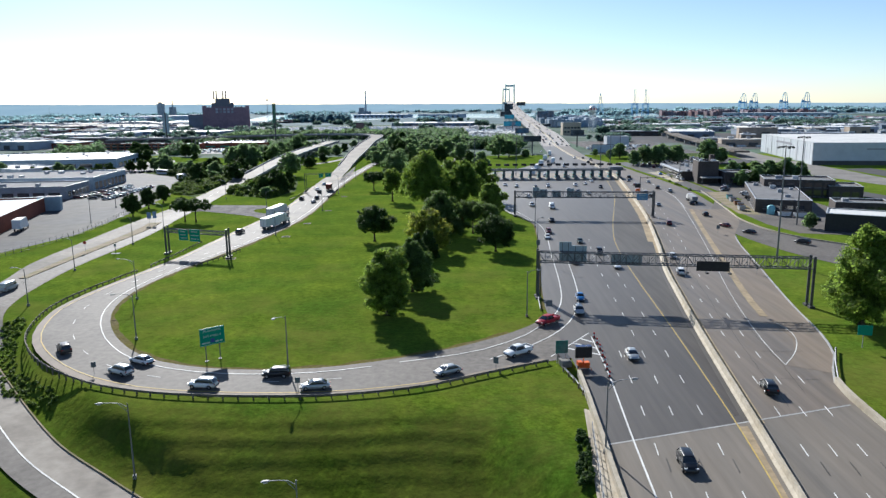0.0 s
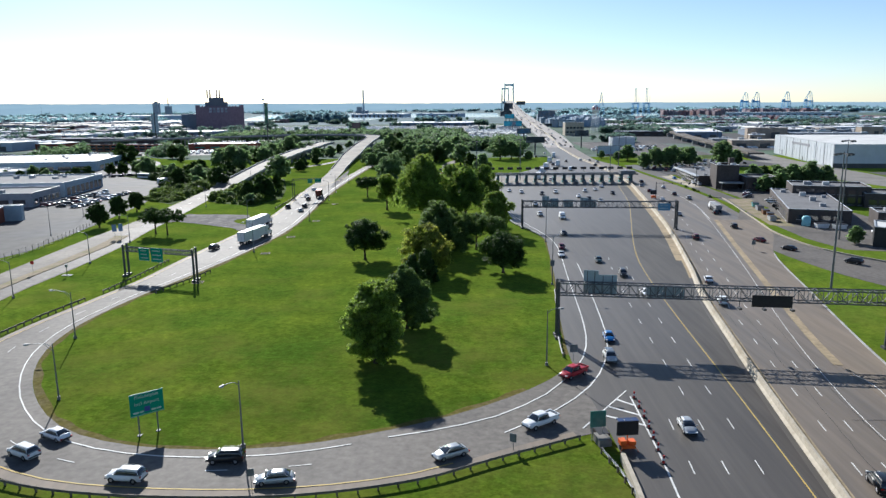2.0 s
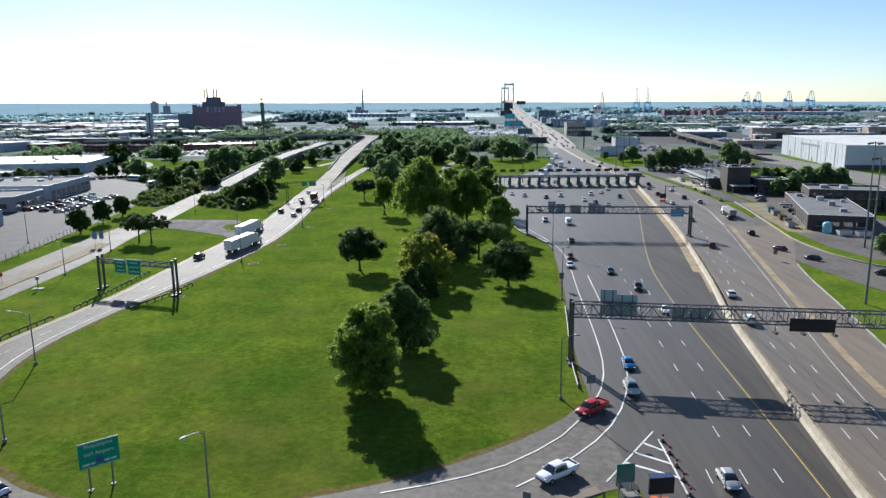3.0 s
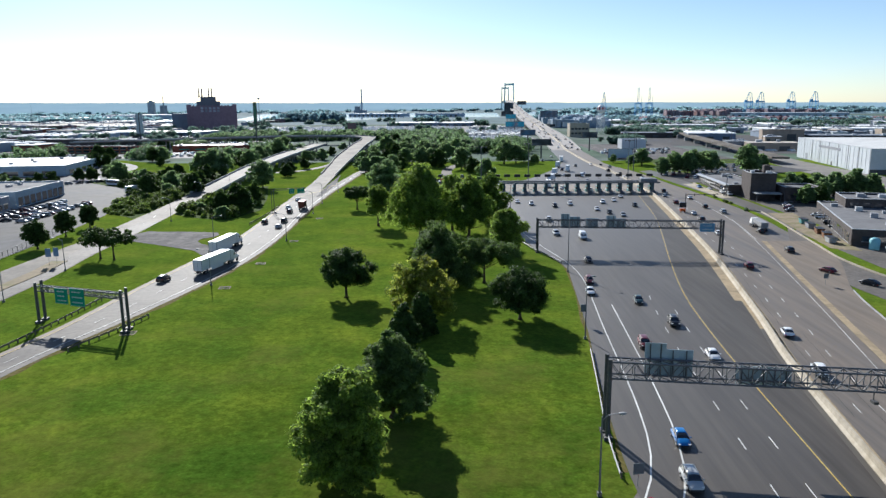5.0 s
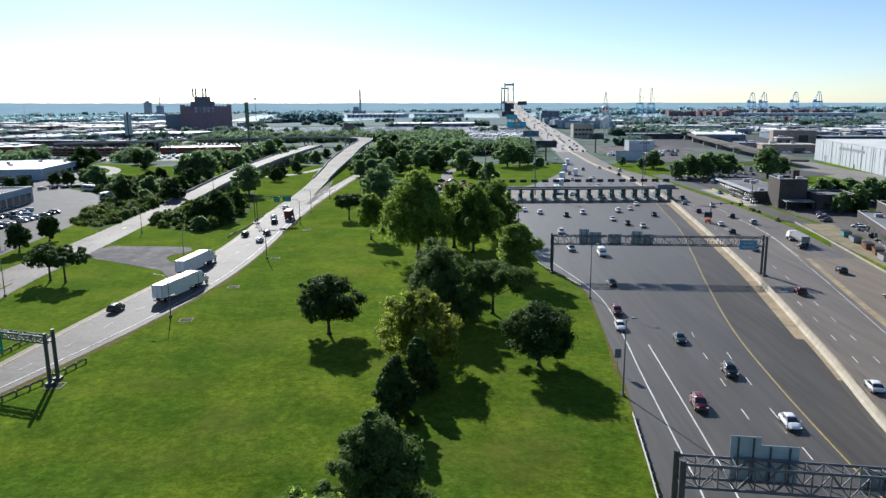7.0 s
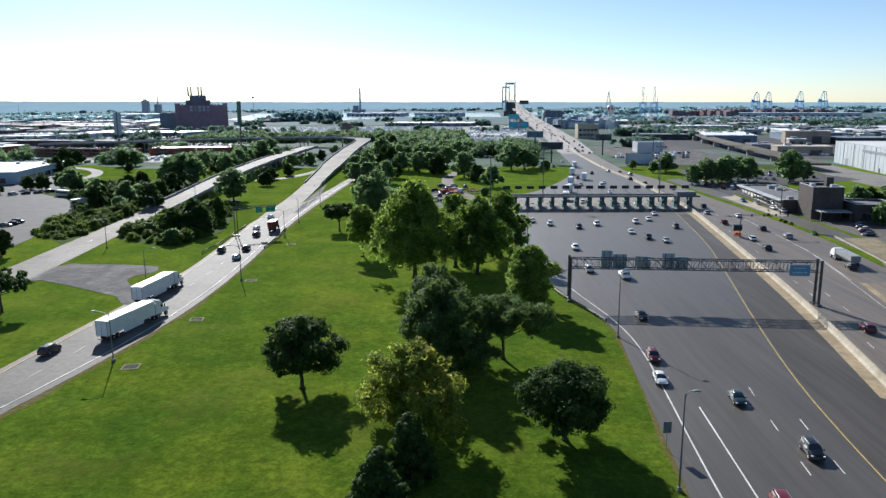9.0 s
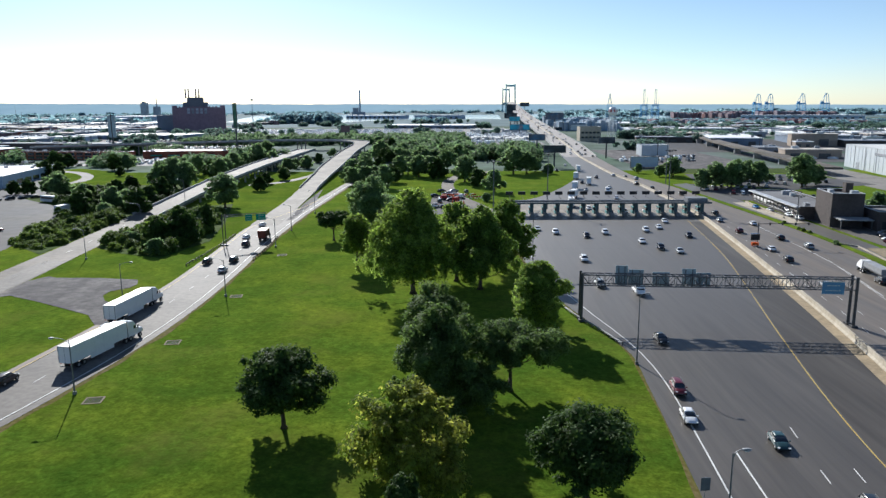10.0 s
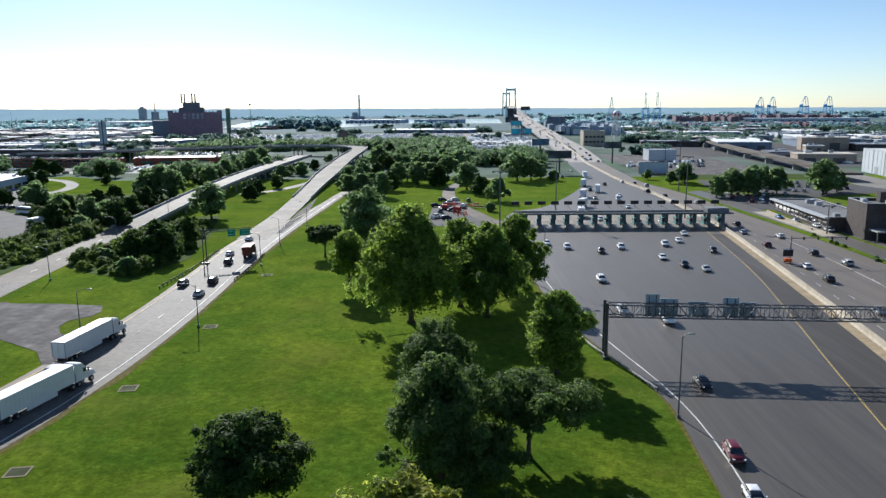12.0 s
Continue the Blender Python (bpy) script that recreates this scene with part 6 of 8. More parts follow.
LEFT_CARS = [ (-66.4, 179.6, "suv", "brown"), (-64.3, 246.6, "suv", "black"), (-58.2, 248.4, "suv", "black"), (-57.4, 238.7, "sedan", "silver"), (-61.2, 266.1, "suv", "black"), (-64.2, 275.2, "sedan", "white"), (-65.4, 294.2, "sedan", "white"), (-63, 199.8, "suv", "white") ]
TOLL_CARS = [ (48.2, 323.6, "suv", "white"), (54.6, 317.4, "sedan", "black"), (59.7, 317.2, "suv", "white"), (63.8, 317.1, "sedan", "silver"), (67.7, 318.2, "suv", "white"), (68, 298.8, "sedan", "white"), (57.4, 284.4, "suv", "white") ]
BACK_CARS = [ (61.3, 400.7, "suv", "black"), (57.8, 374.6, "sedan", "silver"), (73, 421.4, "suv", "black"), (66.6, 370.6, "van", "white"), (70.1, 381.7, "sedan", "white"), (65.3, 350.7, "sedan", "white"), (57.5, 455.5, "suv", "black"), (68.3, 488.3, "sedan", "white") ]
AWAY_CARS = [ (84.4, 431.2, "sedan", "white"), (89.1, 425.7, "sedan", "black"), (92.2, 415.5, "suv", "silver"), (86.4, 395.3, "suv", "black"), (88.9, 379, "suv", "black"), (87.3, 364.6, "sedan", "white"), (95.8, 360.9, "sedan", "white") ]
for x, y, kind, colour in IN_CARS + TOLL_CARS + BACK_CARS:
    put_car(x, y, kind, colour, hw_heading(x, y, True), simple=y > 330)
for x, y, kind, colour in OUT_CARS + AWAY_CARS:
    put_car(x, y, kind, colour, hw_heading(x, y, False), simple=y > 330)
for x, y, kind, colour in RAMP_CARS:
    put_car(x, y, kind, colour, line_heading(x, y, mid))
for x, y, kind, colour in LEFT_CARS:
    put_car(x, y, kind, colour, line_heading(x, y, mid))
rng = random.Random(11)
MIX = [("sedan", "white"), ("suv", "black"), ("sedan", "silver"), ("suv", "white"), ("sedan", "black"), ("suv", "silver"), ("sedan", "grey"), ("suv", "maroon")]
for x0, y0, x1, y1, n, ang in ((-164.6, 254, -162.4, 291, 14, 12), (-157, 252, -156, 286, 8, 12), (-149.8, 250, -149.4, 287, 14, 12), (112.5, 366, 146, 350, 11, 60), (113, 376, 146, 360, 11, 60), (113.5, 388, 136, 380, 8, 60), (118, 262, 126, 279, 6, 20), (118, 236, 124, 256, 5, 150),
                               (120, 196, 138, 190, 5, 90),(-205, 345, -186, 358, 6, 60)):
    for k in range(n):
        if rng.random() < 0.85:
            kind, colour = rng.choice(MIX)
            s = k / max(1, n - 1)
            put_car(x0 + (x1 - x0) * s, y0 + (y1 - y0) * s, kind, colour, ang + rng.uniform(-2, 2) + rng.choice((0, 180)), 0.05, True)
for x, y, kind, colour, ang in ((111.3, 326.6, "sedan", "blue", 265), (113.3, 319.6, "sedan", "silver", 265), (114.6, 303, "suv", "silver", 268), (114.8, 310, "sedan", "white", 268), (97, 162, "suv", "black", 130), (89, 176, "sedan", "black", 125), (86, 186, "sedan", "maroon", 115)):
    put_car(x, y, kind, colour, ang)


for x, y, kind, colour, ang in ((-8, 372, "suv", "black", 40), (-2.4, 373, "sedan", "silver", 20), (-6.6, 352, "pickup", "black", 200), (3, 370, "suv", "grey", 100), (-3.6, 346, "suv", "black", 190)):
    put_car(x, y, kind, colour, ang, 0.05, kind != "pickup")
for k in range(22):
    s = k / 21
    x, y = -6 + 14 * s + rng.uniform(-1.5, 1.5), 364 - 10 * s + rng.uniform(-4, 4)
    b = thing("barricade", "red and white striped work barricade on the drive", "barricade", pose(x, y, 0.04, 0, 0, rng.uniform(-40, 40)), "work barricades")
    part("board", Geo().box(-1.0, -0.04, 0.6, 1.0, 0.04, 1.05), RED if k % 3 else WHITE, b)
    part("leg", Geo().box(-0.85, -0.3, 0, -0.75, 0.3, 0.62), WHITE, b)
    part("leg", Geo().box(0.75, -0.3, 0, 0.85, 0.3, 0.62), WHITE, b)


def semi(colour_cab, x, y, heading, label):
    """A tractor with a box trailer; its front looks along +x and the trailer's rear is at x = 0."""
    t = thing("semi_truck", label, "truck", pose(x, y, 0.09, 0, 0, heading), "trucks on the ramp road", "true")
    tr = part("trailer_box", Geo().box(0, -1.28, 1.15, 14.3, 1.28, 4.05), WHITE, t, "plain white box trailer")
    for s in (-1, 1):
        rib = Geo().box(0.3, s * 1.285 - 0.01, 1.2, 14.1, s * 1.285 + 0.01, 1.26)
        for k in range(18):
            rib.box(0.3 + 0.77 * k, s * 1.285 - 0.012, 1.25, 0.34 + 0.77 * k, s * 1.285 + 0.012, 3.95)
        part("side_rib", rib, WHITE, tr)
    part("rear_frame", Geo().box(-0.03, -1.28, 1.15, -0.005, -1.12, 4.05).box(-0.03, 1.12, 1.15, -0.005, 1.28, 4.05).box(-0.03, -1.12, 3.9, -0.005, 1.12, 4.05).box(-0.03, -0.03, 1.15, -0.006, 0.03, 3.9), WALL_GREY, tr)
    part("chassis", Geo().box(0.2, -0.5, 0.85, 18.7, 0.5, 1.12), BLACK, t)
    part("side_skirt", Geo().box(4.6, -1.25, 0.5, 10.6, -1.2, 1.14), WHITE, t)
    part("side_skirt", Geo().box(4.6, 1.2, 0.5, 10.6, 1.25, 1.14), WHITE, t)
    part("bumper_bar", Geo().box(-0.02, -1.15, 0.45, 0.1, 1.15, 0.6), STEEL_DARK, t)
    P = PAINTS[colour_cab]
    cab = Geo()
    prof = [(14.8, 0.9, 3.7), (15.2, 0.9, 3.95), (16.4, 0.9, 3.7), (17.1, 0.9, 2.95), (17.35, 0.9, 2.05), (18.8, 0.95, 1.85), (19.1, 0.95, 1.3)]
    cab.loft([[(px, -1.2, z0), (px, -1.2, z1 - 0.15), (px, -1.0, z1), (px, 1.0, z1), (px, 1.2, z1 - 0.15), (px, 1.2, z0)] for px, z0, z1 in prof])
    c = part("cab", cab, P, t, "white tractor cab with a sleeper")
    part("windscreen", Geo().add([(17.14, -1.05, 2.9), (17.4, -1.05, 2.15), (17.4, 1.05, 2.15), (17.14, 1.05, 2.9)], [(0, 1, 2, 3)]), GLASS, c)
    for s in (-1, 1):
        part("side_window", Geo().box(16.4, s * 1.21 - 0.015, 2.1, 17.1, s * 1.21 + 0.015, 2.75), GLASS, c)
        part("mirror", Geo().obox((17.3, s * 1.45, 2.4), (0.15, 0.25, 0.7)), BLACK, c)
        part("fuel_tank", Geo().tube((15, s * 0.95, 0.75), (16.5, s * 0.95, 0.75), 0.32, n=10), STEEL, t)
        part("exhaust", Geo().tube((14.85, s * 1.05, 1.0), (14.85, s * 1.05, 4.0), 0.09, n=8), STEEL, t)
        part("tail_light", Geo().box(-0.04, s * 0.9 - 0.15, 0.95, 0.0, s * 0.9 + 0.15, 1.08), LAMP_R, t)
        for wx in (1.6, 2.9, 14, 15.3, 18.1):
            wheel(t, wx, s * 1.26, 0.5, 0.3 if wx > 17 else 0.55)
    return t


semi("white", -60.4, 184, 76.0, "white semi truck with a white box trailer")
semi("white", -64.4, 203, 83.0, "white semi truck with a plain trailer in the outer lane")


def dump_truck(x, y, heading):
    t = thing("dump_truck", "rust-red dump truck driving away on the ramp road", "truck", pose(x, y, 0.09, 0, 0, heading), fit="true")
    part("box", Geo().loft([[(-4, -1.2, 1.2), (2.2, -1.2, 1.2), (2.2, 1.2, 1.2), (-4, 1.2, 1.2)], [(-4.2, -1.3, 3.5), (2.4, -1.3, 3.5), (2.4, 1.3, 3.5), (-4.2, 1.3, 3.5)]]), mat("rust_red", (0.16, 0.04, 0.025), rough=0.6, var=0.2, fine=1.5), t, "rust-red tipper body")
    ribs = Geo()
    for k in range(7):
        for s in (-1, 1):
            ribs.strut((-3.8 + k, s * 1.23, 1.2), (-3.9 + k * 1.03, s * 1.34, 3.5), 0.1)
    part("rib", ribs, BLACK, t)
    part("tarp", Geo().box(-4.1, -1.25, 3.5, 2.3, 1.25, 3.62), RED, t, "red tarpaulin cover")
    part("chassis", Geo().box(-4, -0.5, 0.8, 5, 0.5, 1.2), BLACK, t)
    part("cab", Geo().loft([[(2.6, -1.15, 0.9), (2.6, 1.15, 0.9), (2.6, 1.05, 2.9), (2.6, -1.05, 2.9)], [(3.9, -1.15, 0.9), (3.9, 1.15, 0.9), (3.7, 1.0, 2.8), (3.7, -1.0, 2.8)], [(5.2, -1.05, 0.9), (5.2, 1.05, 0.9), (5.1, 0.9, 1.8), (5.1, -0.9, 1.8)]]), BLACK, t)
    for s in (-1, 1):
        for wx in (-2.6, -1.3, 4.2):
            wheel(t, wx, s * 1.2, 0.5, 0.45)


dump_truck(-58.4, 274, 95)


def tanker(x, y, heading):
    t = thing("dump_trailer_truck", "white tractor with a polished silver tipping trailer", "truck", pose(x, y, 0.09, 0, 0, heading), fit="true")
    part("trailer", Geo().loft([[(0, a * 1.2, 1.3 + b) for a, b in ((-0.7, 0), (-1, 0.5), (-1, 1.7), (1, 1.7), (1, 0.5), (0.7, 0))], [(10, a * 1.2, 1.3 + b) for a, b in ((-0.7, 0), (-1, 0.5), (-1, 1.7), (1, 1.7), (1, 0.5), (0.7, 0))]]), STEEL, t, "silver tub trailer")
    part("cover", Geo().box(0.1, -1.1, 3.0, 9.9, 1.1, 3.08), WALL_GREY, t)
    part("chassis", Geo().box(0.3, -0.45, 0.85, 14, 0.45, 1.2), BLACK, t)
    part("cab", Geo().loft([[(11, -1.15, 0.9), (11, 1.15, 0.9), (11, 1.05, 3.0), (11, -1.05, 3.0)], [(12.6, -1.15, 0.9), (12.6, 1.15, 0.9), (12.3, 1.0, 3.0), (12.3, -1.0, 3.0)], [(14.4, -1.0, 0.9), (14.4, 1.0, 0.9), (14.3, 0.9, 1.9), (14.3, -0.9, 1.9)]]), WHITE, t, "white tractor cab")
    part("windscreen", Geo().add([(12.45, -0.95, 2.8), (12.62, -1.0, 2.0), (12.62, 1.0, 2.0), (12.45, 0.95, 2.8)], [(0, 1, 2, 3)]), GLASS, t)
    for s in (-1, 1):
        for wx in (1, 2.3, 10.2, 11.4, 13.4):
            wheel(t, wx, s * 1.2, 0.5, 0.45)


tanker(93.2, 230, 82)


def box_truck(x, y, heading, label):
    t = thing("box_truck", label, "truck", pose(x, y, 0.09, 0, 0, heading), "trucks behind the toll plaza", "true")
    part("box", Geo().box(-4.5, -1.25, 1.0, 2.2, 1.25, 3.8), WHITE, t)
    part("cab", Geo().loft([[(2.4, -1.1, 0.7), (2.4, 1.1, 0.7), (2.4, 1.0, 2.6), (2.4, -1.0, 2.6)], [(3.7, -1.1, 0.7), (3.7, 1.1, 0.7), (3.3, 1.0, 2.6), (3.3, -1.0, 2.6)], [(4.6, -1.0, 0.7), (4.6, 1.0, 0.7), (4.5, 0.9, 1.5), (4.5, -0.9, 1.5)]]), WHITE, t)
    part("windscreen", Geo().add([(3.35, -0.95, 2.5), (3.75, -1.0, 1.65), (3.75, 1.0, 1.65), (3.35, 0.95, 2.5)], [(0, 1, 2, 3)]), GLASS, t)
    part("chassis", Geo().box(-4.4, -0.5, 0.6, 4.4, 0.5, 1.0), BLACK, t)
    for s in (-1, 1):
        for wx in (-2.8, 3.4):
            wheel(t, wx, s * 1.2, 0.45, 0.4)


for x, y in ((47.8, 353), (53.7, 380), (61.7, 419), (63.6, 396)):
    box_truck(x, y, hw_heading(x, y, True), "white box truck leaving the toll lanes")
for x, y in ((43, 331), (70, 455)):
    box_truck(x, y, hw_heading(x, y, True), "white box truck on the highway")


def coach(x, y, heading, label):
    t = thing("bus", label, "bus", pose(x, y, 0.05, 0, 0, heading), "buses", "true")
    part("body", Geo().loft([[(px, a, b) for a, b in ((-1.25, 0.4), (-1.25, 2.9), (-1.05, 3.1), (1.05, 3.1), (1.25, 2.9), (1.25, 0.4))] for px in (-5.8, 5.8)]), SIDING, t)
    part("window_band", Geo().box(-5.5, -1.27, 1.5, 5.4, 1.27, 2.5), GLASS, t)
    part("windscreen", Geo().box(5.79, -1.1, 1.3, 5.83, 1.1, 2.7), GLASS, t)
    for s in (-1, 1):
        for wx in (-3.5, 3.6):
            wheel(t, wx, s * 1.2, 0.5)


coach(-171, 346, 158, "pale bus parked on the yard")
box_truck(-147.5, 318.5, 80, "white box truck parked beside the thicket")
put_car(-96.5, 121, "van", "silver", 92, 0.06)

for x0, y0, x1, y1, n in ((126, 398, 150, 380, 8), (132, 410, 166, 386, 11), (140, 424, 184, 398, 13), (136, 436, 186, 414, 12)):
    for k in range(n):
        if rng.random() < 0.8:
            kind, colour = rng.choice(MIX)
            put_car(x0 + (x1 - x0) * k / n, y0 + (y1 - y0) * k / n, kind, colour, 58 + rng.choice((0, 180)), 0.05, True)

# ---- the works yard behind the trees ----
def traffic_barrel(x, y):
    t = thing("traffic_barrel", "orange and white plastic traffic barrel", "barrel", pose(x, y, 0.05), "works barrels")
    part("body", Geo().tube((0, 0, 0), (0, 0, 1.0), 0.32, 0.24, 10), ORANGE, t)
    for z in (0.32, 0.62):
        part("band", Geo().tube((0, 0, z), (0, 0, z + 0.14), 0.315 - 0.08 * z, 0.305 - 0.08 * z, 10), WHITE, t)


def works_trailer(x, y, rz, colour, label):
    t = thing("works_trailer", label, "trailer", pose(x, y, 0.05, 0, 0, rz), "works machines")
    part("bed", Geo().box(-2.2, -1.0, 0.5, 2.2, 1.0, 0.7), STEEL_DARK, t)
    part("hood", Geo().loft([[(-1.5, -0.8, 0.7), (1.3, -0.8, 0.7), (1.3, 0.8, 0.7), (-1.5, 0.8, 0.7)], [(-1.3, -0.7, 1.9), (0.9, -0.7, 1.9), (0.9, 0.7, 1.9), (-1.3, 0.7, 1.9)]]), colour, t)
    part("drawbar", Geo().strut((2.2, 0, 0.6), (3.4, 0, 0.45), 0.12), STEEL_DARK, t)
    for s in (-1, 1):
        part("wheel", Geo().tube((0, s * 0.85, 0.36), (0, s * 1.08, 0.36), 0.36, n=12), RUBBER, t)


rng = random.Random(17)
for k in range(22):
    traffic_barrel(-8 + rng.uniform(0, 10), 332 + rng.uniform(0, 28))
works_trailer(-6.5, 350, 20, RED, "red compressor trailer in the works yard")
works_trailer(-1.5, 344, -35, RED, "red compressor trailer in the works yard")
works_trailer(0.5, 353, 70, WHITE, "white generator trailer in the works yard")
for x, y, kind, colour, ang in ((-9.6, 331, "pickup", "white", 60), (-5.6, 328.5, "suv", "black", 35), (-10.4, 357, "suv", "black", 15), (-4.4, 363.5, "pickup", "white", 150), (-8.2, 343, "suv", "grey", 100)):
    put_car(x, y, kind, colour, ang, 0.04, True)

# ---- buildings ----
def building(name, label, x, y, rz, w, d, h, wall, roof, windows=(), units=0, parapet=0.5, category="building", seed=0, doors=()):
    """A flat-roofed block: its corner at (x, y), w along local x, d along local y. windows: (side, from, to, z0, z1, count)."""
    rng = random.Random(seed)
    t = thing(name, label, category, pose(x, y, 0, 0, 0, rz), fit="grid")
    th = 0.35
    walls = (("wall", Geo().box(0, 0, -0.5, w, th, h)), ("wall", Geo().box(0, d - th, -0.5, w, d, h)), ("wall", Geo().box(0, th, -0.5, th, d - th, h)), ("wall", Geo().box(w - th, th, -0.5, w, d - th, h)))
    for nm, g in walls:
        part(nm, g, wall, t)
    rf = part("roof", Geo().box(th, th, h - parapet - 0.3, w - th, d - th, h - parapet), roof, t)
    part("coping", Geo().box(-0.06, -0.06, h, w + 0.06, th, h + 0.12).box(-0.06, d - th, h, w + 0.06, d + 0.06, h + 0.12).box(-0.06, th, h, th, d - th, h + 0.12).box(w - th, th, h, w + 0.06, d - th, h + 0.12), STEEL_PALE, t)
    for k in range(units):
        ux, uy = rng.uniform(2, w - 3), rng.uniform(2, d - 3)
        g = Geo().box(ux, uy, h - parapet, ux + rng.uniform(1.2, 2.4), uy + rng.uniform(1.2, 2.4), h - parapet + rng.uniform(0.8, 1.5))
        part("roof_unit", g, rng.choice((STEEL_PALE, WALL_GREY)), rf)
    for side, a, b, z0, z1, n in windows:
        for k in range(n):
            u0 = a + (b - a) * (k + 0.12) / n
            u1 = a + (b - a) * (k + 0.88) / n
            if side == "s":
                g, f = Geo().box(u0, -0.03, z0, u1, 0.1, z1), Geo().box(u0 - 0.1, -0.08, z0 - 0.15, u1 + 0.1, 0.0, z0)
            elif side == "n":
                g, f = Geo().box(u0, d - 0.1, z0, u1, d + 0.03, z1), Geo().box(u0 - 0.1, d, z0 - 0.15, u1 + 0.1, d + 0.08, z0)
            elif side == "w":
                g, f = Geo().box(-0.03, u0, z0, 0.1, u1, z1), Geo().box(-0.08, u0 - 0.1, z0 - 0.15, 0.0, u1 + 0.1, z0)
            else:
                g, f = Geo().box(w - 0.1, u0, z0, w + 0.03, u1, z1), Geo().box(w, u0 - 0.1, z0 - 0.15, w + 0.08, u1 + 0.1, z0)
            win = part("window", g, WIN, t)
            part("sill", f, CONCRETE_GREY, win)
    return t


STEEL_PALE = mat("pale_metal", (0.5, 0.51, 0.52), rough=0.5, metal=0.3, var=0.1)
PANEL_BLUE = mat("blue_grey_panel", (0.32, 0.4, 0.46), rough=0.6, var=0.1, fine=0.5)
# left yards
building("brick_shed", "low red brick shed with a pale flat roof", -202, 160, 13.5, 62, 52, 5.2, BRICK_RED, ROOF_WHITE, units=2, seed=1, windows=(("s", 4, 60, 1.2, 3.2, 8),))
building("brick_annex", "dark red brick annex with a loading bay", -158, 156, 13.5, 22, 17, 4.8, BRICK_RED, ROOF_WHITE, windows=(("e", 2, 15, 0.2, 3.4, 3),), seed=2)
building("panel_front", "grey panelled corner front of the brick shed", -160, 221.6, 13.5, 8, 2.6, 5.4, PANEL_BLUE, ROOF_GREY, seed=3)
building("grey_shed", "long grey industrial shed with rooftop units", -236, 245, 6, 68, 22, 5.6, WALL_GREY, ROOF_GREY, units=6, seed=4, windows=(("e", 1, 21, 1.0, 3.2, 6), ("s", 2, 66, 1.2, 3, 10)))
building("grey_shed", "long grey industrial shed with bays along its front", -246, 272, 5, 74, 36, 6.4, PANEL_BLUE, ROOF_GREY, units=9, seed=5, windows=(("e", 1, 35, 0.6, 4.0, 8),))
building("white_warehouse", "wide white-roofed warehouse beyond the yards", -320, 373, 9, 98, 62, 6, PANEL_BLUE, BRIGHT_ROOF, units=9, seed=6, parapet=0.2, windows=(("s", 4, 94, 0.6, 3, 9), ("e", 4, 58, 0.6, 3, 6)))
building("white_shed", "small pale shed before the white warehouse", -292, 352, -20, 44, 24, 4.4, SIDING, ROOF_WHITE, units=4, seed=7, windows=(("s", 2, 42, 0.6, 2.6, 5),))
tk = thing("parked_truck", "white box lorry backed against the brick shed", "truck", pose(-141, 186, 0.05, 0, 0, 108))
part("box", Geo().box(-4, -1.25, 1.0, 3.0, 1.25, 3.9), WHITE, tk)
part("cab", Geo().loft([[(3.2, -1.1, 0.6), (3.2, 1.1, 0.6), (3.2, 1.0, 2.9), (3.2, -1.0, 2.9)], [(5.0, -1.1, 0.6), (5.0, 1.1, 0.6), (4.5, 1.0, 2.8), (4.5, -1.0, 2.8)]]), WHITE, tk)
for s in (-1, 1):
    for wx in (-2.5, 4.0):
        wheel(tk, wx, s * 1.15, 0.48)

# right side
building("brown_garage", "low brown brick garage with a flat dark roof", 107.6, 212, -14.5, 18, 50, 4.6, BRICK_DARK, ROOF_GREY, units=5, seed=10, windows=(("w", 2, 46, 0.3, 3.0, 11), ("s", 2, 16, 1.4, 2.8, 4)), parapet=0.3)
building("brown_workshop", "two-storey brown brick workshop behind the garage", 128, 248, -14, 26, 15, 7.2, BRICK_DARK, ROOF_GREY, units=3, seed=11, windows=(("s", 1, 25, 0.6, 3.2, 7), ("s", 1, 25, 4.2, 6.0, 7)))
building("brown_wing", "low brown brick wing of the workshop", 150, 240, -14, 12, 14, 5.2, BRICK_DARK, ROOF_GREY, seed=12, windows=(("s", 1, 11, 1, 3, 3),))
building("dark_shed", "black-walled shed with a white roof", 112.8, 179, -24, 34, 11, 5.4, mat("black_cladding", (0.03, 0.03, 0.032), rough=0.6, var=0.2), ROOF_WHITE, seed=13, parapet=0.15)
building("small_depot", "small dark brick depot with a flat roof", 132, 206, -14, 17, 10, 4.4, BRICK_DARK, ROOF_GREY, seed=14, windows=(("s", 1, 16, 0.4, 3, 4),), units=1)
tw = building("brick_tower", "tall brown brick office block with few windows", 117.4, 291, -6, 9.6, 12, 10.6, BRICK_DARK, ROOF_GREY, units=2, seed=15, parapet=0.8)
part("chimney", Geo().box(7.2, 8, 10.0, 9.4, 10.4, 13.0), BRICK_DARK, tw)
part("entrance_canopy", Geo().box(1.0, -5.0, 3.0, 10.6, 0.0, 3.35), CONCRETE_GREY, tw, "flat grey entrance canopy")
part("canopy_post", Geo().box(1.2, -4.8, 0, 1.5, -4.5, 3.0), STEEL_DARK, tw)
part("canopy_post", Geo().box(10.0, -4.8, 0, 10.3, -4.5, 3.0), STEEL_DARK, tw)
building("dark_offices", "dark brick offices half hidden by trees", 127.5, 284, -6, 13, 12, 6.0, BRICK_DARK, ROOF_GREY, seed=16, windows=(("s", 1, 12, 0.6, 3.0, 4),))
of = building("low_offices", "long low brick offices with a pale roof edge", 114.6, 303.6, -3, 15, 40, 4.4, BRICK_DARK, ROOF_GREY, units=4, seed=17, windows=(("w", 1, 39, 1.0, 2.8, 12),), parapet=0.3)
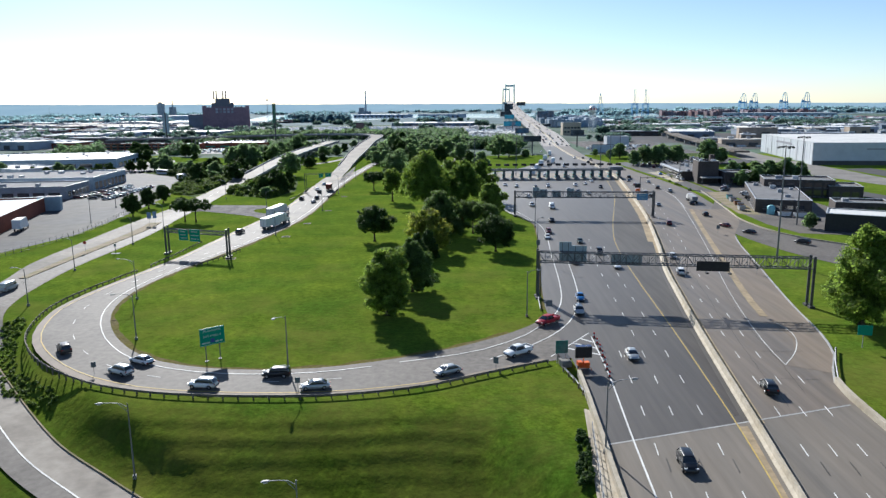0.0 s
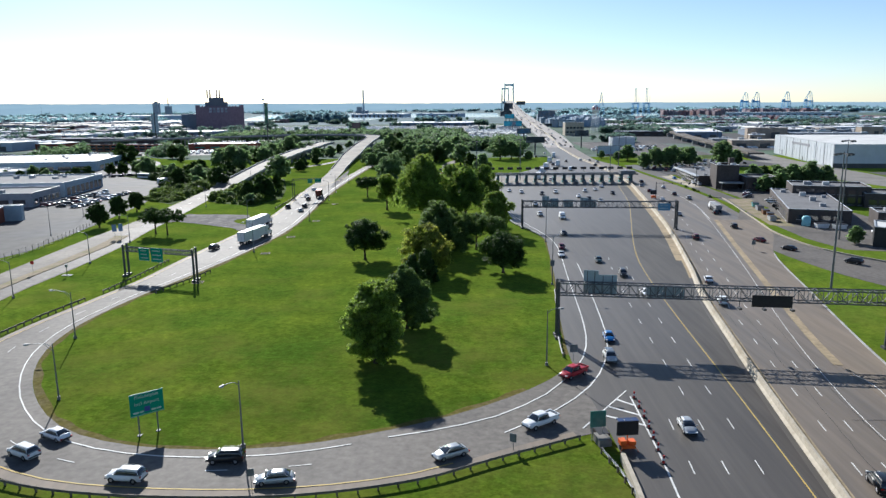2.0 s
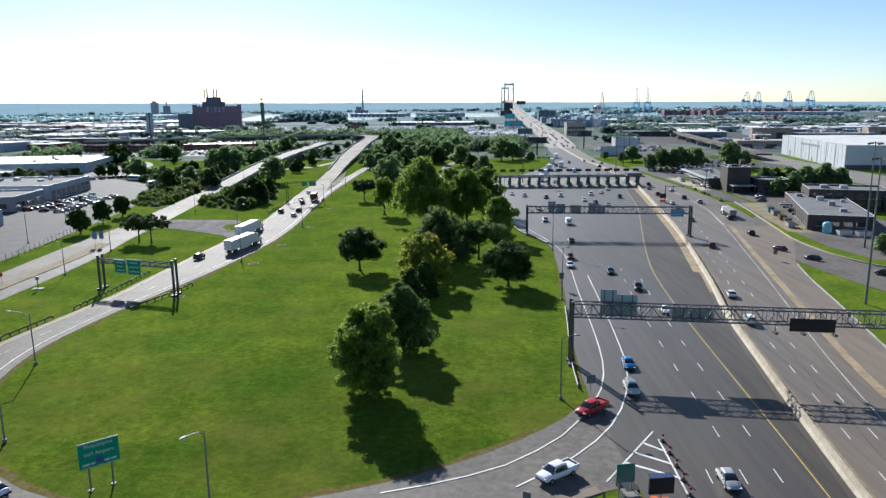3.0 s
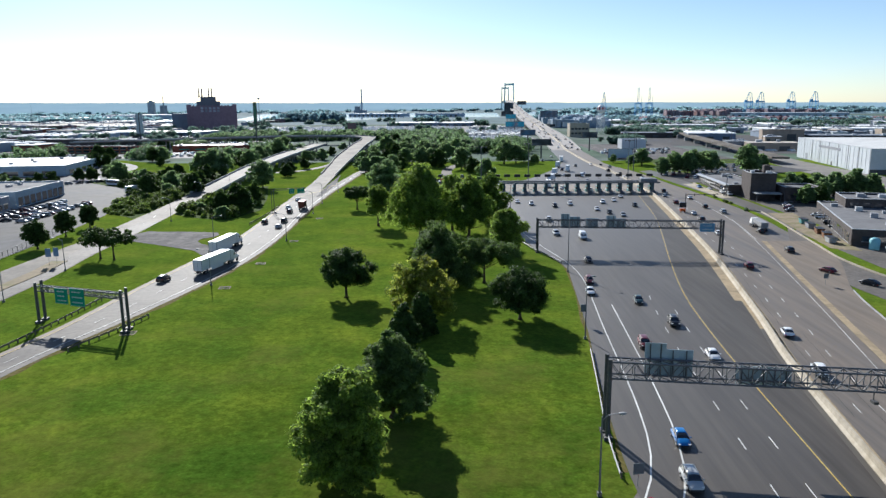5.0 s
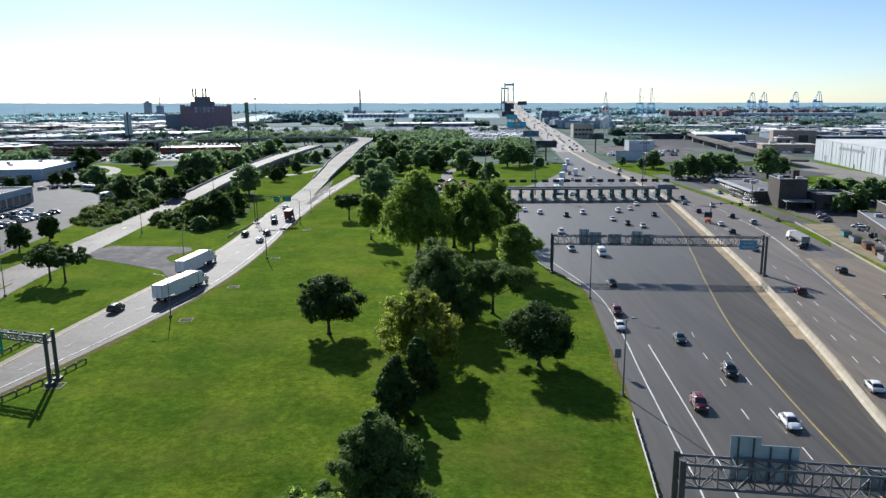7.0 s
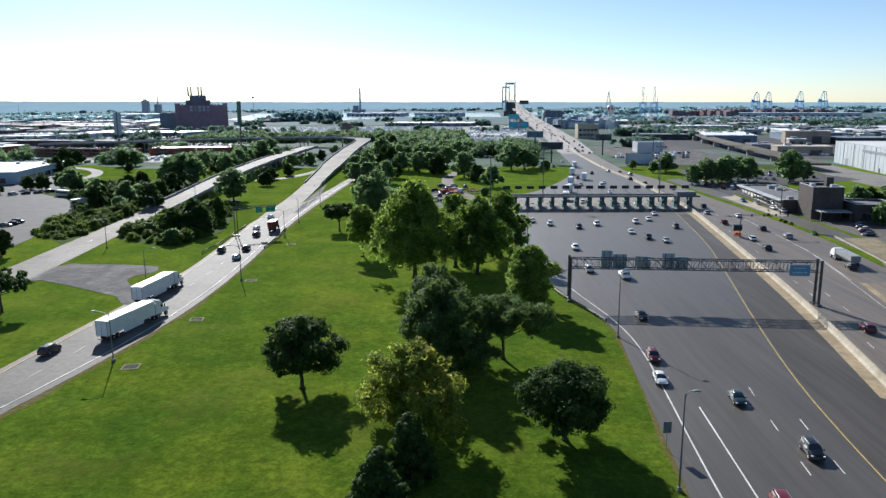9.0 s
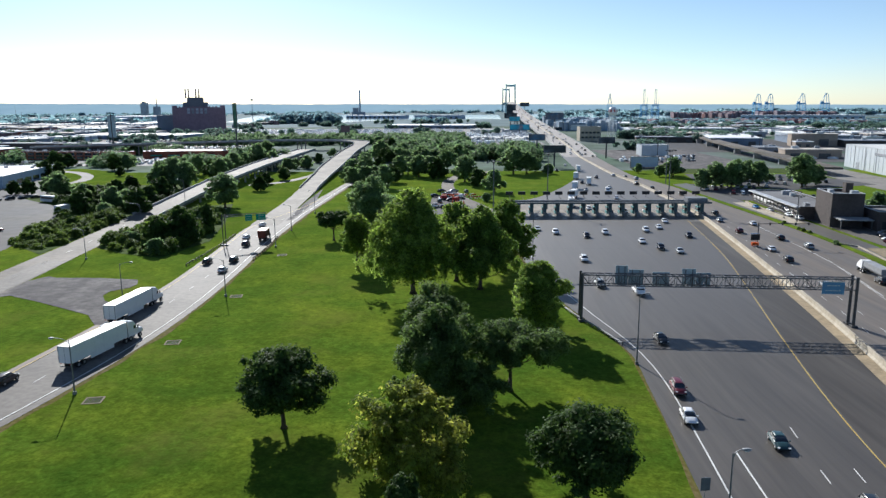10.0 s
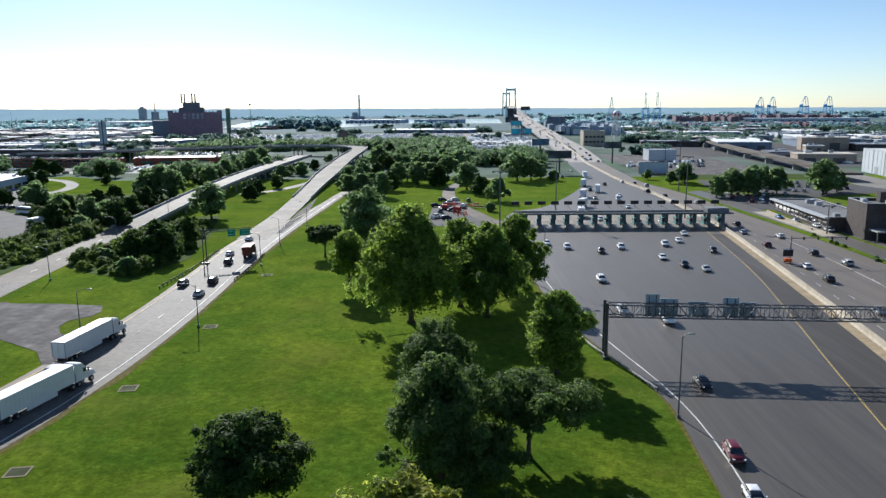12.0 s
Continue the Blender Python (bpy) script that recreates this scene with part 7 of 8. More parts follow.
part("eaves_band", Geo().box(-1.6, -0.4, 4.0, -0.1, 40.4, 4.5), STEEL_PALE, of, "pale overhanging roof edge")
part("planter_wall", Geo().box(-4.2, 2, 0, -3.7, 36, 0.7), CONCRETE, of)
walk_pad = Geo().box(108.6, 296, 0.0, 113.4, 340, 0.1)
structure("pavement_offices", walk_pad, CONCRETE, "sandy pavement before the offices", "pavement")
tank = thing("water_tank", "pale turquoise plastic tank beside the garage", "tank", pose(111, 207.6, 0.05))
part("vessel", Geo().loft([[(r * math.cos(a * math.pi / 8), r * math.sin(a * math.pi / 8), z) for a in range(16)] for r, z in ((1.25, 0), (1.3, 0.3), (1.3, 2.6), (1.0, 3.0), (0.4, 3.2))]), mat("turquoise_plastic", (0.25, 0.55, 0.6), rough=0.5, var=0.08), tank, smooth=True)
wh = building("warehouse", "huge pale blue-white metal warehouse", 218.4, 373, -7.2, 150, 108, 13.4, SIDING, ROOF_WHITE, seed=18, parapet=0.1)
seams = Geo()
for k in range(22):
    seams.box(-0.12, 5 * k, 0.2, -0.04, 5 * k + 0.25, 13.2)
for k in range(8):
    part("panel_joint", Geo().box(-0.16, 13.5 * k + 0.2, 0, -0.045, 13.5 * k + 0.75, 13.3), WALL_GREY, wh)
part("siding_seam", seams, SIDING, wh)
part("sign_band", Geo().box(-0.3, 38, 9.6, -0.1, 70, 11.0), WALL_GREY, wh, "grey band with unreadable lettering")
part("door", Geo().box(-0.1, 88, 0, -0.045, 92, 4.0), WALL_GREY, wh)
part("door", Geo().box(-0.1, 48, 0, -0.045, 49.5, 2.4), STEEL_DARK, wh)
part("dado", Geo().box(0, -0.14, 0, 150, -0.04, 2.6), STEEL_DARK, wh, "dark wall base")
part("stripe", Geo().box(30, -0.14, 9.2, 120, -0.04, 10.0), WALL_GREY, wh)


def dumpster(x, y, rz, m, label):
    t = thing("dumpster", label, "dumpster", pose(x, y, 0.05, 0, 0, rz), "yard containers")
    part("tub", Geo().loft([[(-1.6, -0.9, 0.15), (1.6, -0.9, 0.15), (1.6, 0.9, 0.15), (-1.6, 0.9, 0.15)], [(-2.0, -1.1, 1.6), (2.0, -1.1, 1.6), (2.0, 1.1, 1.6), (-2.0, 1.1, 1.6)]]), m, t)
    part("lid", Geo().box(-2.0, -1.12, 1.6, 2.0, 1.12, 1.68), BLACK, t)
    for s in (-1, 1):
        part("skid", Geo().box(-1.5, s * 0.7 - 0.08, 0, 1.5, s * 0.7 + 0.08, 0.16), STEEL_DARK, t)


RUST = mat("rusty_brown", (0.2, 0.1, 0.05), rough=0.9, var=0.3, fine=1.0)
for x, y, rz, m in ((107, 222, 70, RUST), (108.4, 228, 75, RUST), (110.2, 236, 80, WALL_GREY), (112, 243, 75, TEAL), (113.5, 203.5, 0, WHITE), (118, 202, 5, WHITE), (104.6, 216, 80, STEEL_PALE)):
    dumpster(x, y, rz, m, "scuffed metal skip standing in the yard")
pad("yard_dirt", [(100.6, 209), (107, 206), (119, 262), (110, 262), (105.4, 238)], 0.06, DIRT, "brown dirt strip along the garage", "dirt")


# ---- billboards ----
def billboard(x, y, w, z0, z1, face, rz=0.0, label="large billboard on a steel pole beside the highway"):
    t = thing("billboard", label, "billboard", pose(x, y, 0, 0, 0, rz), "billboards")
    b = part("board", Geo().box(-w / 2, -0.4, z0, w / 2, 0.4, z1), STEEL_DARK, t)
    part("poster", Geo().box(-w / 2 + 0.25, -0.46, z0 + 0.25, w / 2 - 0.25, -0.41, z1 - 0.25), face, b)
    part("column", Geo().tube((0, 0.6, -0.5), (0, 0.6, z1 - 0.6), 0.55, n=10), STEEL_DARK, t)
    part("catwalk", Geo().box(-w / 2, -1.2, z0 - 0.2, w / 2, -0.4, z0 - 0.1), STEEL_DARK, t)


POST_BLUE = mat("poster_blue", (0.07, 0.16, 0.26), rough=0.5, var=0.35, fine=0.25, broad=0.1, other=(0.12, 0.13, 0.16), share=0.8)
POST_CYAN = mat("poster_cyan", (0.03, 0.3, 0.42), rough=0.5, var=0.3, fine=0.2, broad=0.09, other=(0.35, 0.15, 0.12), share=0.3)
POST_DARK = mat("poster_dark", (0.03, 0.04, 0.05), rough=0.5, var=0.4, fine=0.2, broad=0.1, other=(0.08, 0.1, 0.12))
POST_PALE = mat("poster_pale", (0.38, 0.45, 0.52), rough=0.5, var=0.2, fine=0.1, broad=0.06, other=(0.5, 0.52, 0.54))
POST_GREEN = mat("poster_green", (0.06, 0.16, 0.1), rough=0.5, var=0.4, fine=0.2, broad=0.12, other=(0.3, 0.33, 0.24), share=0.6)
billboard(60, 480, 14, 9.0, 13.5, POST_DARK, 0)
billboard(62, 580, 13, 10.8, 15.6, POST_BLUE, 0)
billboard(78, 870, 25, 6.7, 13.8, POST_CYAN, 0)
billboard(85, 1080, 20, 16.4, 24.4, POST_DARK, 0)
billboard(150, 1050, 28, 14.6, 25.0, POST_BLUE, 0)
billboard(150, 860, 21, 6.4, 13.4, POST_PALE, 0)
billboard(107, 541, 12, 10.7, 15.1, POST_DARK, 0)
billboard(114, 474, 17, 0.3, 6.8, POST_PALE, 0, label="large pale billboard with a brown end beside the highway")
billboard(-169, 560, 3, 22.5, 40.7, POST_GREEN, 0, label="tall green and yellow billboard on a single pole")
billboard(-122, 760, 10, 10.3, 16.9, HAZE_RED, 0)
billboard(123, 1500, 21, 17.3, 37.7, POST_DARK, 0)
billboard(153, 1500, 21, 33.1, 41.4, POST_DARK, 0)
billboard(84, 1000, 16, 14.1, 20.7, POST_CYAN, 0)
billboard(131, 900, 11, 5.0, 8.7, POST_DARK, 0)
# ---- shrubs along the side road ----
rng = random.Random(5)
SHRUB = [tree("shrub", "dense leafy shrub on rough ground", -40 - 20 * k, -320, 4.2, 5.6, 0.05, "round", lf, 80 + k, 3200, 0.4, group="shrubs") for k, lf in enumerate((LEAF_F, LEAF_A, LEAF_B))]


def thicket(n, x0, y0, x1, y1, width, smin, smax, kinds=None):
    """Shrubs and young trees strewn along a line from (x0, y0) to (x1, y1)."""
    for k in range(n):
        s = rng.random()
        x, y = x0 + (x1 - x0) * s + rng.uniform(-width, width), y0 + (y1 - y0) * s + rng.uniform(-3, 3)
        c = rng.uniform(smin, smax)
        src = rng.choice(kinds or SHRUB)
        copy_on_site(src, pose(x, y, 0, 0, 0, rng.uniform(0, 360)) @ Matrix.Diagonal((c * 1.15, c * 1.15, c * rng.uniform(0.75, 1.05), 1)))


def undergrowth(label, poly, n, low, high, leaf, count, size, seed, spread=1.0):
    """Brambles and bushes grown into one another over a patch of ground: mounds that break into clumps."""
    r = np.random.default_rng(seed)
    px, py = [p[0] for p in poly], [p[1] for p in poly]
    cs, rs = [], []
    for _ in range(n):
        inside = False
        while not inside:
            x, y = r.uniform(min(px), max(px)), r.uniform(min(py), max(py))
            for (ax, ay), (bx, by) in zip(poly, poly[1:] + poly[:1]):
                if (ay > y) != (by > y) and x < ax + (y - ay) / (by - ay) * (bx - ax):
                    inside = not inside
        h = low + (high - low) * max(0.0, 0.5 + noise.noise((x * 0.07, y * 0.05, seed))) * r.uniform(0.6, 1.1)
        w = r.uniform(0.5, 1.0) * (0.9 + 0.55 * h) * spread
        base = ground_z(x, y)
        cs.append((x, y, base + h * 0.35))
        rs.append((w * 0.8, w * 0.8, h * 0.45))
        for _ in range(9):
            a, b = r.uniform(0, 2 * math.pi), r.uniform(0.05, 1.45)
            cs.append((x + w * 0.85 * math.cos(a) * math.cos(b), y + w * 0.85 * math.sin(a) * math.cos(b), base + h * (0.12 + 0.75 * math.sin(b))))
            c = w * r.uniform(0.22, 0.42)
            rs.append((c, c, min(c, h * 0.3)))
    ob = part("undergrowth", leaf_mesh("undergrowth", np.array(cs), np.array(rs), count, size, r), leaf, None, label)
    tagged(ob, category="undergrowth", kind="stuff")


undergrowth("tangled green brambles and bushes on rough ground", [(-104, 270), (-100, 263), (-90, 257.5), (-80, 253.5), (-76, 272), (-80, 292), (-88, 318), (-98, 328), (-105, 314), (-105.5, 290)], 210, 0.8, 3.6, LEAF_U, 70000, 0.36, 1)
undergrowth("dense rounded hedge of brambles along the side road", [(-116.5, 277), (-123, 270), (-131, 272), (-137, 288), (-139, 304), (-124, 316), (-120.5, 312), (-119, 296)], 130, 1.6, 5.0, LEAF_U, 62000, 0.36, 2)
undergrowth("low weedy scrub before the parked cars", [(-114.5, 270), (-118, 262), (-127, 265), (-133, 270), (-135, 280), (-124, 270)], 60, 0.4, 1.8, LEAF_U, 12000, 0.3, 6)
undergrowth("dark thicket under young trees", [(-121, 318), (-142, 306), (-160, 336), (-180, 356), (-170, 384), (-128, 380), (-122, 345)], 170, 1.6, 5.5, LEAF_B, 60000, 0.44, 3)
undergrowth("rough dark weeds on the bank outside the ramp rail", [(-79.5, 104), (-75.5, 94.5), (-70, 87), (-63, 80.8), (-55, 76), (-56, 73.5), (-64, 77), (-72, 83), (-79, 91), (-83, 102)], 260, 0.12, 0.7, LEAF_U, 17000, 0.17, 5, 0.42)
undergrowth("dark low bushes beside the abutment wall", [(14.6, 53), (16.0, 53), (17.2, 63), (16.0, 63)], 40, 0.5, 1.6, LEAF_B, 9000, 0.14, 4, 0.35)
# the clump between the roads, its front bush and the slim tree beside it
stand([(-86.7, 267, 0.76, 2), (-79.6, 270, 0.84, 2), (-83.4, 274, 0.92, 2), (-90, 276, 0.6, 4), (-82.3, 256.5, 0.55, 4), (-95.5, 270, 0.42, 4), (-99.5, 274, 0.36, 4), (-88, 300, 0.55, 2), (-91.7, 331, 0.98, 1)], seed=21)
copy_on_site(STOCK[2], pose(-81.2, 288, 0, 0, 0, 20) @ Matrix.Diagonal((0.5, 0.5, 0.8, 1)))
# dark trees massed behind the hedge
stand([(-118.4, 316, 0.94, 2), (-135.7, 309, 0.86, 2), (-126.6, 309, 0.74, 4), (-131, 322, 0.8, 0), (-141, 322, 0.78, 2), (-124, 336, 0.8, 2), (-145.9, 352, 0.78, 2), (-150, 334, 0.7, 0), (-136, 340, 0.8, 4), (-130, 358, 0.85, 2), (-158, 350, 0.72, 2), (-166, 360, 0.7, 4), (-138, 388, 1.0, 1), (-146, 392, 0.95, 3), (-131, 384, 0.9, 1), (-152, 374, 0.7, 2), (-176.8, 361, 0.8, 0), (-181, 366, 0.72, 1), (-195.8, 367, 0.66, 2), (-203, 369, 0.62, 2), (-189, 370, 0.62, 0), (-234.9, 437, 0.84, 2), (-229, 440, 0.8, 2), (-241, 441, 0.72, 2), (-206.3, 351, 0.66, 2), (-212, 349, 0.6, 2), (-204.6, 331.5, 0.55, 2), (-212, 333, 0.62, 2), (-219, 335, 0.55, 0), (-215, 472, 0.9, 2), (-209, 476, 0.8, 0), (-194, 441, 0.5, 2), (-188.5, 523, 0.6, 2), (-136, 431, 1.0, 2), (-131, 436, 0.9, 0), (-144, 487, 0.8, 2), (-139, 492, 0.75, 2), (-150.5, 552, 0.7, 2)], seed=22)
thicket(4, -150, 440, -185, 470, 10, 0.6, 0.85, STOCK)
thicket(12, -135, 420, -135, 560, 10, 0.7, 1.0, STOCK)
thicket(14, -97, 340, -100, 560, 6, 0.4, 0.8, STOCK)
thicket(12, -50, 370, -60, 560, 6, 0.5, 0.9, STOCK)
stand([(-273, 353, 0.55), (-254, 352, 0.5), (-242, 347, 0.5), (-236, 349, 0.6), (-228, 347, 0.6), (-264, 489, 1.0), (-258, 494, 0.9)], (0, 2), seed=4)
thicket(14, -60, 505, -5, 530, 10, 0.7, 1.0, STOCK)
thicket(6, 104.5, 262, 106.6, 300, 0.4, 0.18, 0.3)

# ---- the bridge ----
deck_l = spline([(77.6, 553, 0.04), (90.4, 700, 1.5), (101, 930, 6.5), (115, 1310, 18.5), (150, 1850, 34), (184, 2380, 44), (222, 3000, 44), (270, 3900, 12)], 30)
deck_r = spline([(102.7, 553, 0.04), (117, 700, 1.5), (127, 930, 6.5), (141, 1310, 18.5), (174, 1850, 34), (208, 2380, 44), (246, 3000, 44), (294, 3900, 12)], 30)
BRIDGE_DECK = mat("bridge_deck_concrete", (0.34, 0.31, 0.285), rough=0.7, var=0.1, fine=0.3, broad=0.05, other=(0.28, 0.26, 0.24), spec=0.2)
structure("road_bridge", sheet(deck_l, deck_r, 0.03, thick=1.6), BRIDGE_DECK, "long pale bridge approach climbing to the river", "road")
for nm, line in (("parapet_bridge_left", deck_l), ("parapet_bridge_right", deck_r)):
    wall_along(nm, line, [(-0.25, -1.5), (-0.25, 1.1), (0.25, 1.1), (0.25, -1.5)], CONCRETE_GREY, "grey parapet of the bridge approach", "parapet")
wall_along("bridge_median", [(a + b) / 2 for a, b in zip(resample(deck_l, 80), resample(deck_r, 80))], JERSEY, CONCRETE, "sandy barrier along the bridge approach", "barrier")
BRIDGE_BLUE = mat("bridge_paint", (0.4, 0.56, 0.6), rough=0.7, var=0.1, fine=0.05)


def bridge_tower(xc, y, half, top, deck):
    t = thing("bridge_tower", "pale blue-green steel suspension bridge tower", "bridge tower", pose(xc, y, 0), "bridge towers")
    for s in (-1, 1):
        part("leg", Geo().loft([[(s * half * 1.1 - 3, -3.5, -5), (s * half * 1.1 + 3, -3.5, -5), (s * half * 1.1 + 3, 3.5, -5), (s * half * 1.1 - 3, 3.5, -5)], [(s * half - 2.4, -2.5, top), (s * half + 2.4, -2.5, top), (s * half + 2.4, 2.5, top), (s * half - 2.4, 2.5, top)]]), BRIDGE_BLUE, t)
    part("portal_beam", Geo().box(-half, -2, top - 9, half, 2, top - 2), BRIDGE_BLUE, t)
    part("deck_beam", Geo().box(-half, -2, deck - 6, half, 2, deck), BRIDGE_BLUE, t)


bridge_tower(198, 2380, 16, 109, 44)
bridge_tower(231, 3000, 15, 109, 44)
t = thing("bridge_cables", "thin steel suspension cables of the bridge", "cable")
for off in (-15, 15):
    g = Geo()
    for (xa, ya, za), (xb, yb, zb), sag in (((175, 2080, 40), (198, 2380, 108), 12), ((198, 2380, 108), (231, 3000, 108), 56), ((231, 3000, 108), (254, 3300, 36), 12)):
        pts = [Vector((xa + (xb - xa) * s + off, ya + (yb - ya) * s, za + (zb - za) * s - sag * 4 * s * (1 - s))) for s in np.linspace(0, 1, 17)]
        for a, b in zip(pts, pts[1:]):
            g.tube(a, b, 0.5, n=5)
    part("cable", g, BRIDGE_BLUE, t)
for k, (y, z) in enumerate(((900, 4), (1000, 7), (1100, 10), (1200, 13), (1320, 17), (1450, 21), (1600, 25), (1750, 29), (1900, 33), (2050, 37), (2200, 40))):
    xl = x_at(deck_l, y)
    p = thing("bridge_pier", "grey pier of the bridge approach", "pier", pose(xl + 12.5, y, 0), "bridge piers")
    for s in (-9, 9):
        part("column", Geo().box(s - 1.5, -1.5, -2, s + 1.5, 1.5, z - 1), CONCRETE_GREY, p)
    part("cap", Geo().box(-12, -1.6, z - 2.4, 12, 1.6, z - 1), CONCRETE_GREY, p)
rng = random.Random(21)
for k in range(120):
    y = 560 + 1500 * (k / 120) ** 1.3 + rng.uniform(-8, 8)
    lane = rng.choice((4, 8, 11.5, 15.5, 19, 22.5))
    xl, z = x_at(deck_l, y), float(np.interp(y, [p.y for p in deck_l], [p.z for p in deck_l]))
    kind, colour = rng.choice(MIX)
    put_car(xl + lane, y, kind, colour, 266 if lane < 13 else 86, z + 0.05, simple=True)

# ---- plants, cranes, stacks ----
# Dark red brick with the purple of distance haze mixed into its colour.
PLANT_BRICK = mat("maroon_brick", (0.21, 0.15, 0.185), rough=0.9, var=0.15, fine=0.3, broad=0.03, other=(0.18, 0.13, 0.165))
pp = thing("power_station", "massive dark red brick power station with four chimneys", "power station", pose(-379, 992, 0, 0, 0, 14) @ Matrix.Diagonal((0.86, 1, 1, 1)))
part("main_block", Geo().box(-41, 0, -4, 41, 34, 37), PLANT_BRICK, pp)
part("end_tower", Geo().box(-43, -1, -4, -35, 8, 39.5), PLANT_BRICK, pp)
part("end_tower", Geo().box(35, -1, -4, 43, 8, 39.5), PLANT_BRICK, pp)
part("upper_block", Geo().box(-26, 8, 37, 14, 32, 44).box(-19, 10, 44, 7, 30, 51), mat("grey_cladding_far", (0.13, 0.14, 0.17), rough=0.8, var=0.1, fine=0.05), pp)
for x in (-21, -16, -4, 1):
    part("chimney", Geo().tube((x - 1, 25, 50), (x - 1, 25, 64), 1.3, 1.0, 10), PLANT_BRICK, pp)
for r in range(2):
    for k in range(5):
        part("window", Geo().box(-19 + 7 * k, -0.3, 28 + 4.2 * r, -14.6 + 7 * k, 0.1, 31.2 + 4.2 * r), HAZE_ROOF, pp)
for k in range(12):
    part("parapet_tooth", Geo().box(-32 + 5.4 * k, 0, 37, -29.5 + 5.4 * k, 2, 38.6), PLANT_BRICK, pp)


def quay_crane(x, y, h, boom_up):
    """A portal on four legs with sill beams and braces, a girder, an A-frame and a boom."""
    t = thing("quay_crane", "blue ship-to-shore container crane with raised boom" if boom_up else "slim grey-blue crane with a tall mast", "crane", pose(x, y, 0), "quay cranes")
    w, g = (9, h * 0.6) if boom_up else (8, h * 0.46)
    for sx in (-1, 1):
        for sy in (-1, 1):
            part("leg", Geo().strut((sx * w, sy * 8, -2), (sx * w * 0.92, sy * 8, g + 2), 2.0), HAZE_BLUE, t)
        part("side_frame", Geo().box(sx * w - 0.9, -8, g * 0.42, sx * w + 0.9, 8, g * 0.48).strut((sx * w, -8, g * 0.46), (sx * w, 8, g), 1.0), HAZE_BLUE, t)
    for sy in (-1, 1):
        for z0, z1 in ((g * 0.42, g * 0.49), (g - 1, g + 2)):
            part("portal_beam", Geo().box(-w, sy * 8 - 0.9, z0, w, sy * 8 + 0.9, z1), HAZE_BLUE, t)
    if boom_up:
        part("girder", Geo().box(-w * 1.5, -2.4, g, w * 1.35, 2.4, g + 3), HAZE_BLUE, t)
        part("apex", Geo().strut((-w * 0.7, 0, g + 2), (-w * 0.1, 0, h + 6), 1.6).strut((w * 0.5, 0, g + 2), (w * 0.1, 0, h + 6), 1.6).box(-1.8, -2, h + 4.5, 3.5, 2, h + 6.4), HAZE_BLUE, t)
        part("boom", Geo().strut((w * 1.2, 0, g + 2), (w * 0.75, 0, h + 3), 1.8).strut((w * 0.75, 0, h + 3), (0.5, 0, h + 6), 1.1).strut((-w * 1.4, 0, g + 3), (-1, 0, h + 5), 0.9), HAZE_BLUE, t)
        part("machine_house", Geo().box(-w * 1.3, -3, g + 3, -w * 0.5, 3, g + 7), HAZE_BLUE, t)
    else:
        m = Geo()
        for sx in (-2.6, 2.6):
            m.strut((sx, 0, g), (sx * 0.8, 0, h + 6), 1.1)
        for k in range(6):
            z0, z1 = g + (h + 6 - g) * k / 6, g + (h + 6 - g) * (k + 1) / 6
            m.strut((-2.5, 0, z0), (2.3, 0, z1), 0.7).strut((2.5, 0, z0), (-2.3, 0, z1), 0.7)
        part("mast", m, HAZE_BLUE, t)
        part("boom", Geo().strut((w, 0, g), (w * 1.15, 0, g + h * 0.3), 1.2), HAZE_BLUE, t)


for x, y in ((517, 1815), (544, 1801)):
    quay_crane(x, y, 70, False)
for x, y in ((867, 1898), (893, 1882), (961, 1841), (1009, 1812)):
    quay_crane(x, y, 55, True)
t = thing("lattice_tower", "pale lattice pylon beyond the bridge approach", "pylon", pose(345, 1500, 0))
g = Geo()
for k in range(6):
    z0, z1, w0, w1 = k * 10, k * 10 + 10, 9 - k * 1.4, 9 - (k + 1) * 1.4
    for sx in (-1, 1):
        for sy in (-1, 1):
            g.strut((sx * w0, sy * w0, z0), (sx * w1, sy * w1, z1), 0.9)
        g.strut((sx * w0, -w0, z0), (-sx * w1, -w1, z1), 0.7)
        g.strut((-w0, -w0, z0), (w0, -w0, z0), 0.6)
part("lattice", g, HAZE_BLUE, t)
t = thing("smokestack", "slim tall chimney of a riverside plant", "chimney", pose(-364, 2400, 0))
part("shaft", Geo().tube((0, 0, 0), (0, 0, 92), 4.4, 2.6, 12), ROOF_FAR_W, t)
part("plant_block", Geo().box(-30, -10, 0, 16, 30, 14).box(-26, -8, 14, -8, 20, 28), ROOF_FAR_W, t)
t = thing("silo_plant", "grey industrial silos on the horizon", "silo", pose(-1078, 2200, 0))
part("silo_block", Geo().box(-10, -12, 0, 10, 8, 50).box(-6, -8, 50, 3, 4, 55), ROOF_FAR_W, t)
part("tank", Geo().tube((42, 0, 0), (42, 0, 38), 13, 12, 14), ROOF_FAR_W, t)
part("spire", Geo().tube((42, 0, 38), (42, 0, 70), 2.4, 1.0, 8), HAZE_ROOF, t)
t = thing("water_tower", "white water tower with a red-checked tank on slim legs", "water tower", pose(176, 800, 0))
for k in range(6):
    a = k * math.pi / 3
    part("leg", Geo().tube((5.5 * math.cos(a), 5.5 * math.sin(a), -1), (3.6 * math.cos(a), 3.6 * math.sin(a), 27), 0.28, n=6), WHITE, t)
part("riser", Geo().tube((0, 0, -1), (0, 0, 27), 0.45, n=8), WHITE, t)
bowl = [[(r * math.cos(a * math.pi / 8), r * math.sin(a * math.pi / 8), z) for a in range(16)] for r, z in ((1.5, 25.4), (4.2, 26.6), (5.0, 29), (4.6, 32), (2.8, 34), (0.4, 34.8))]
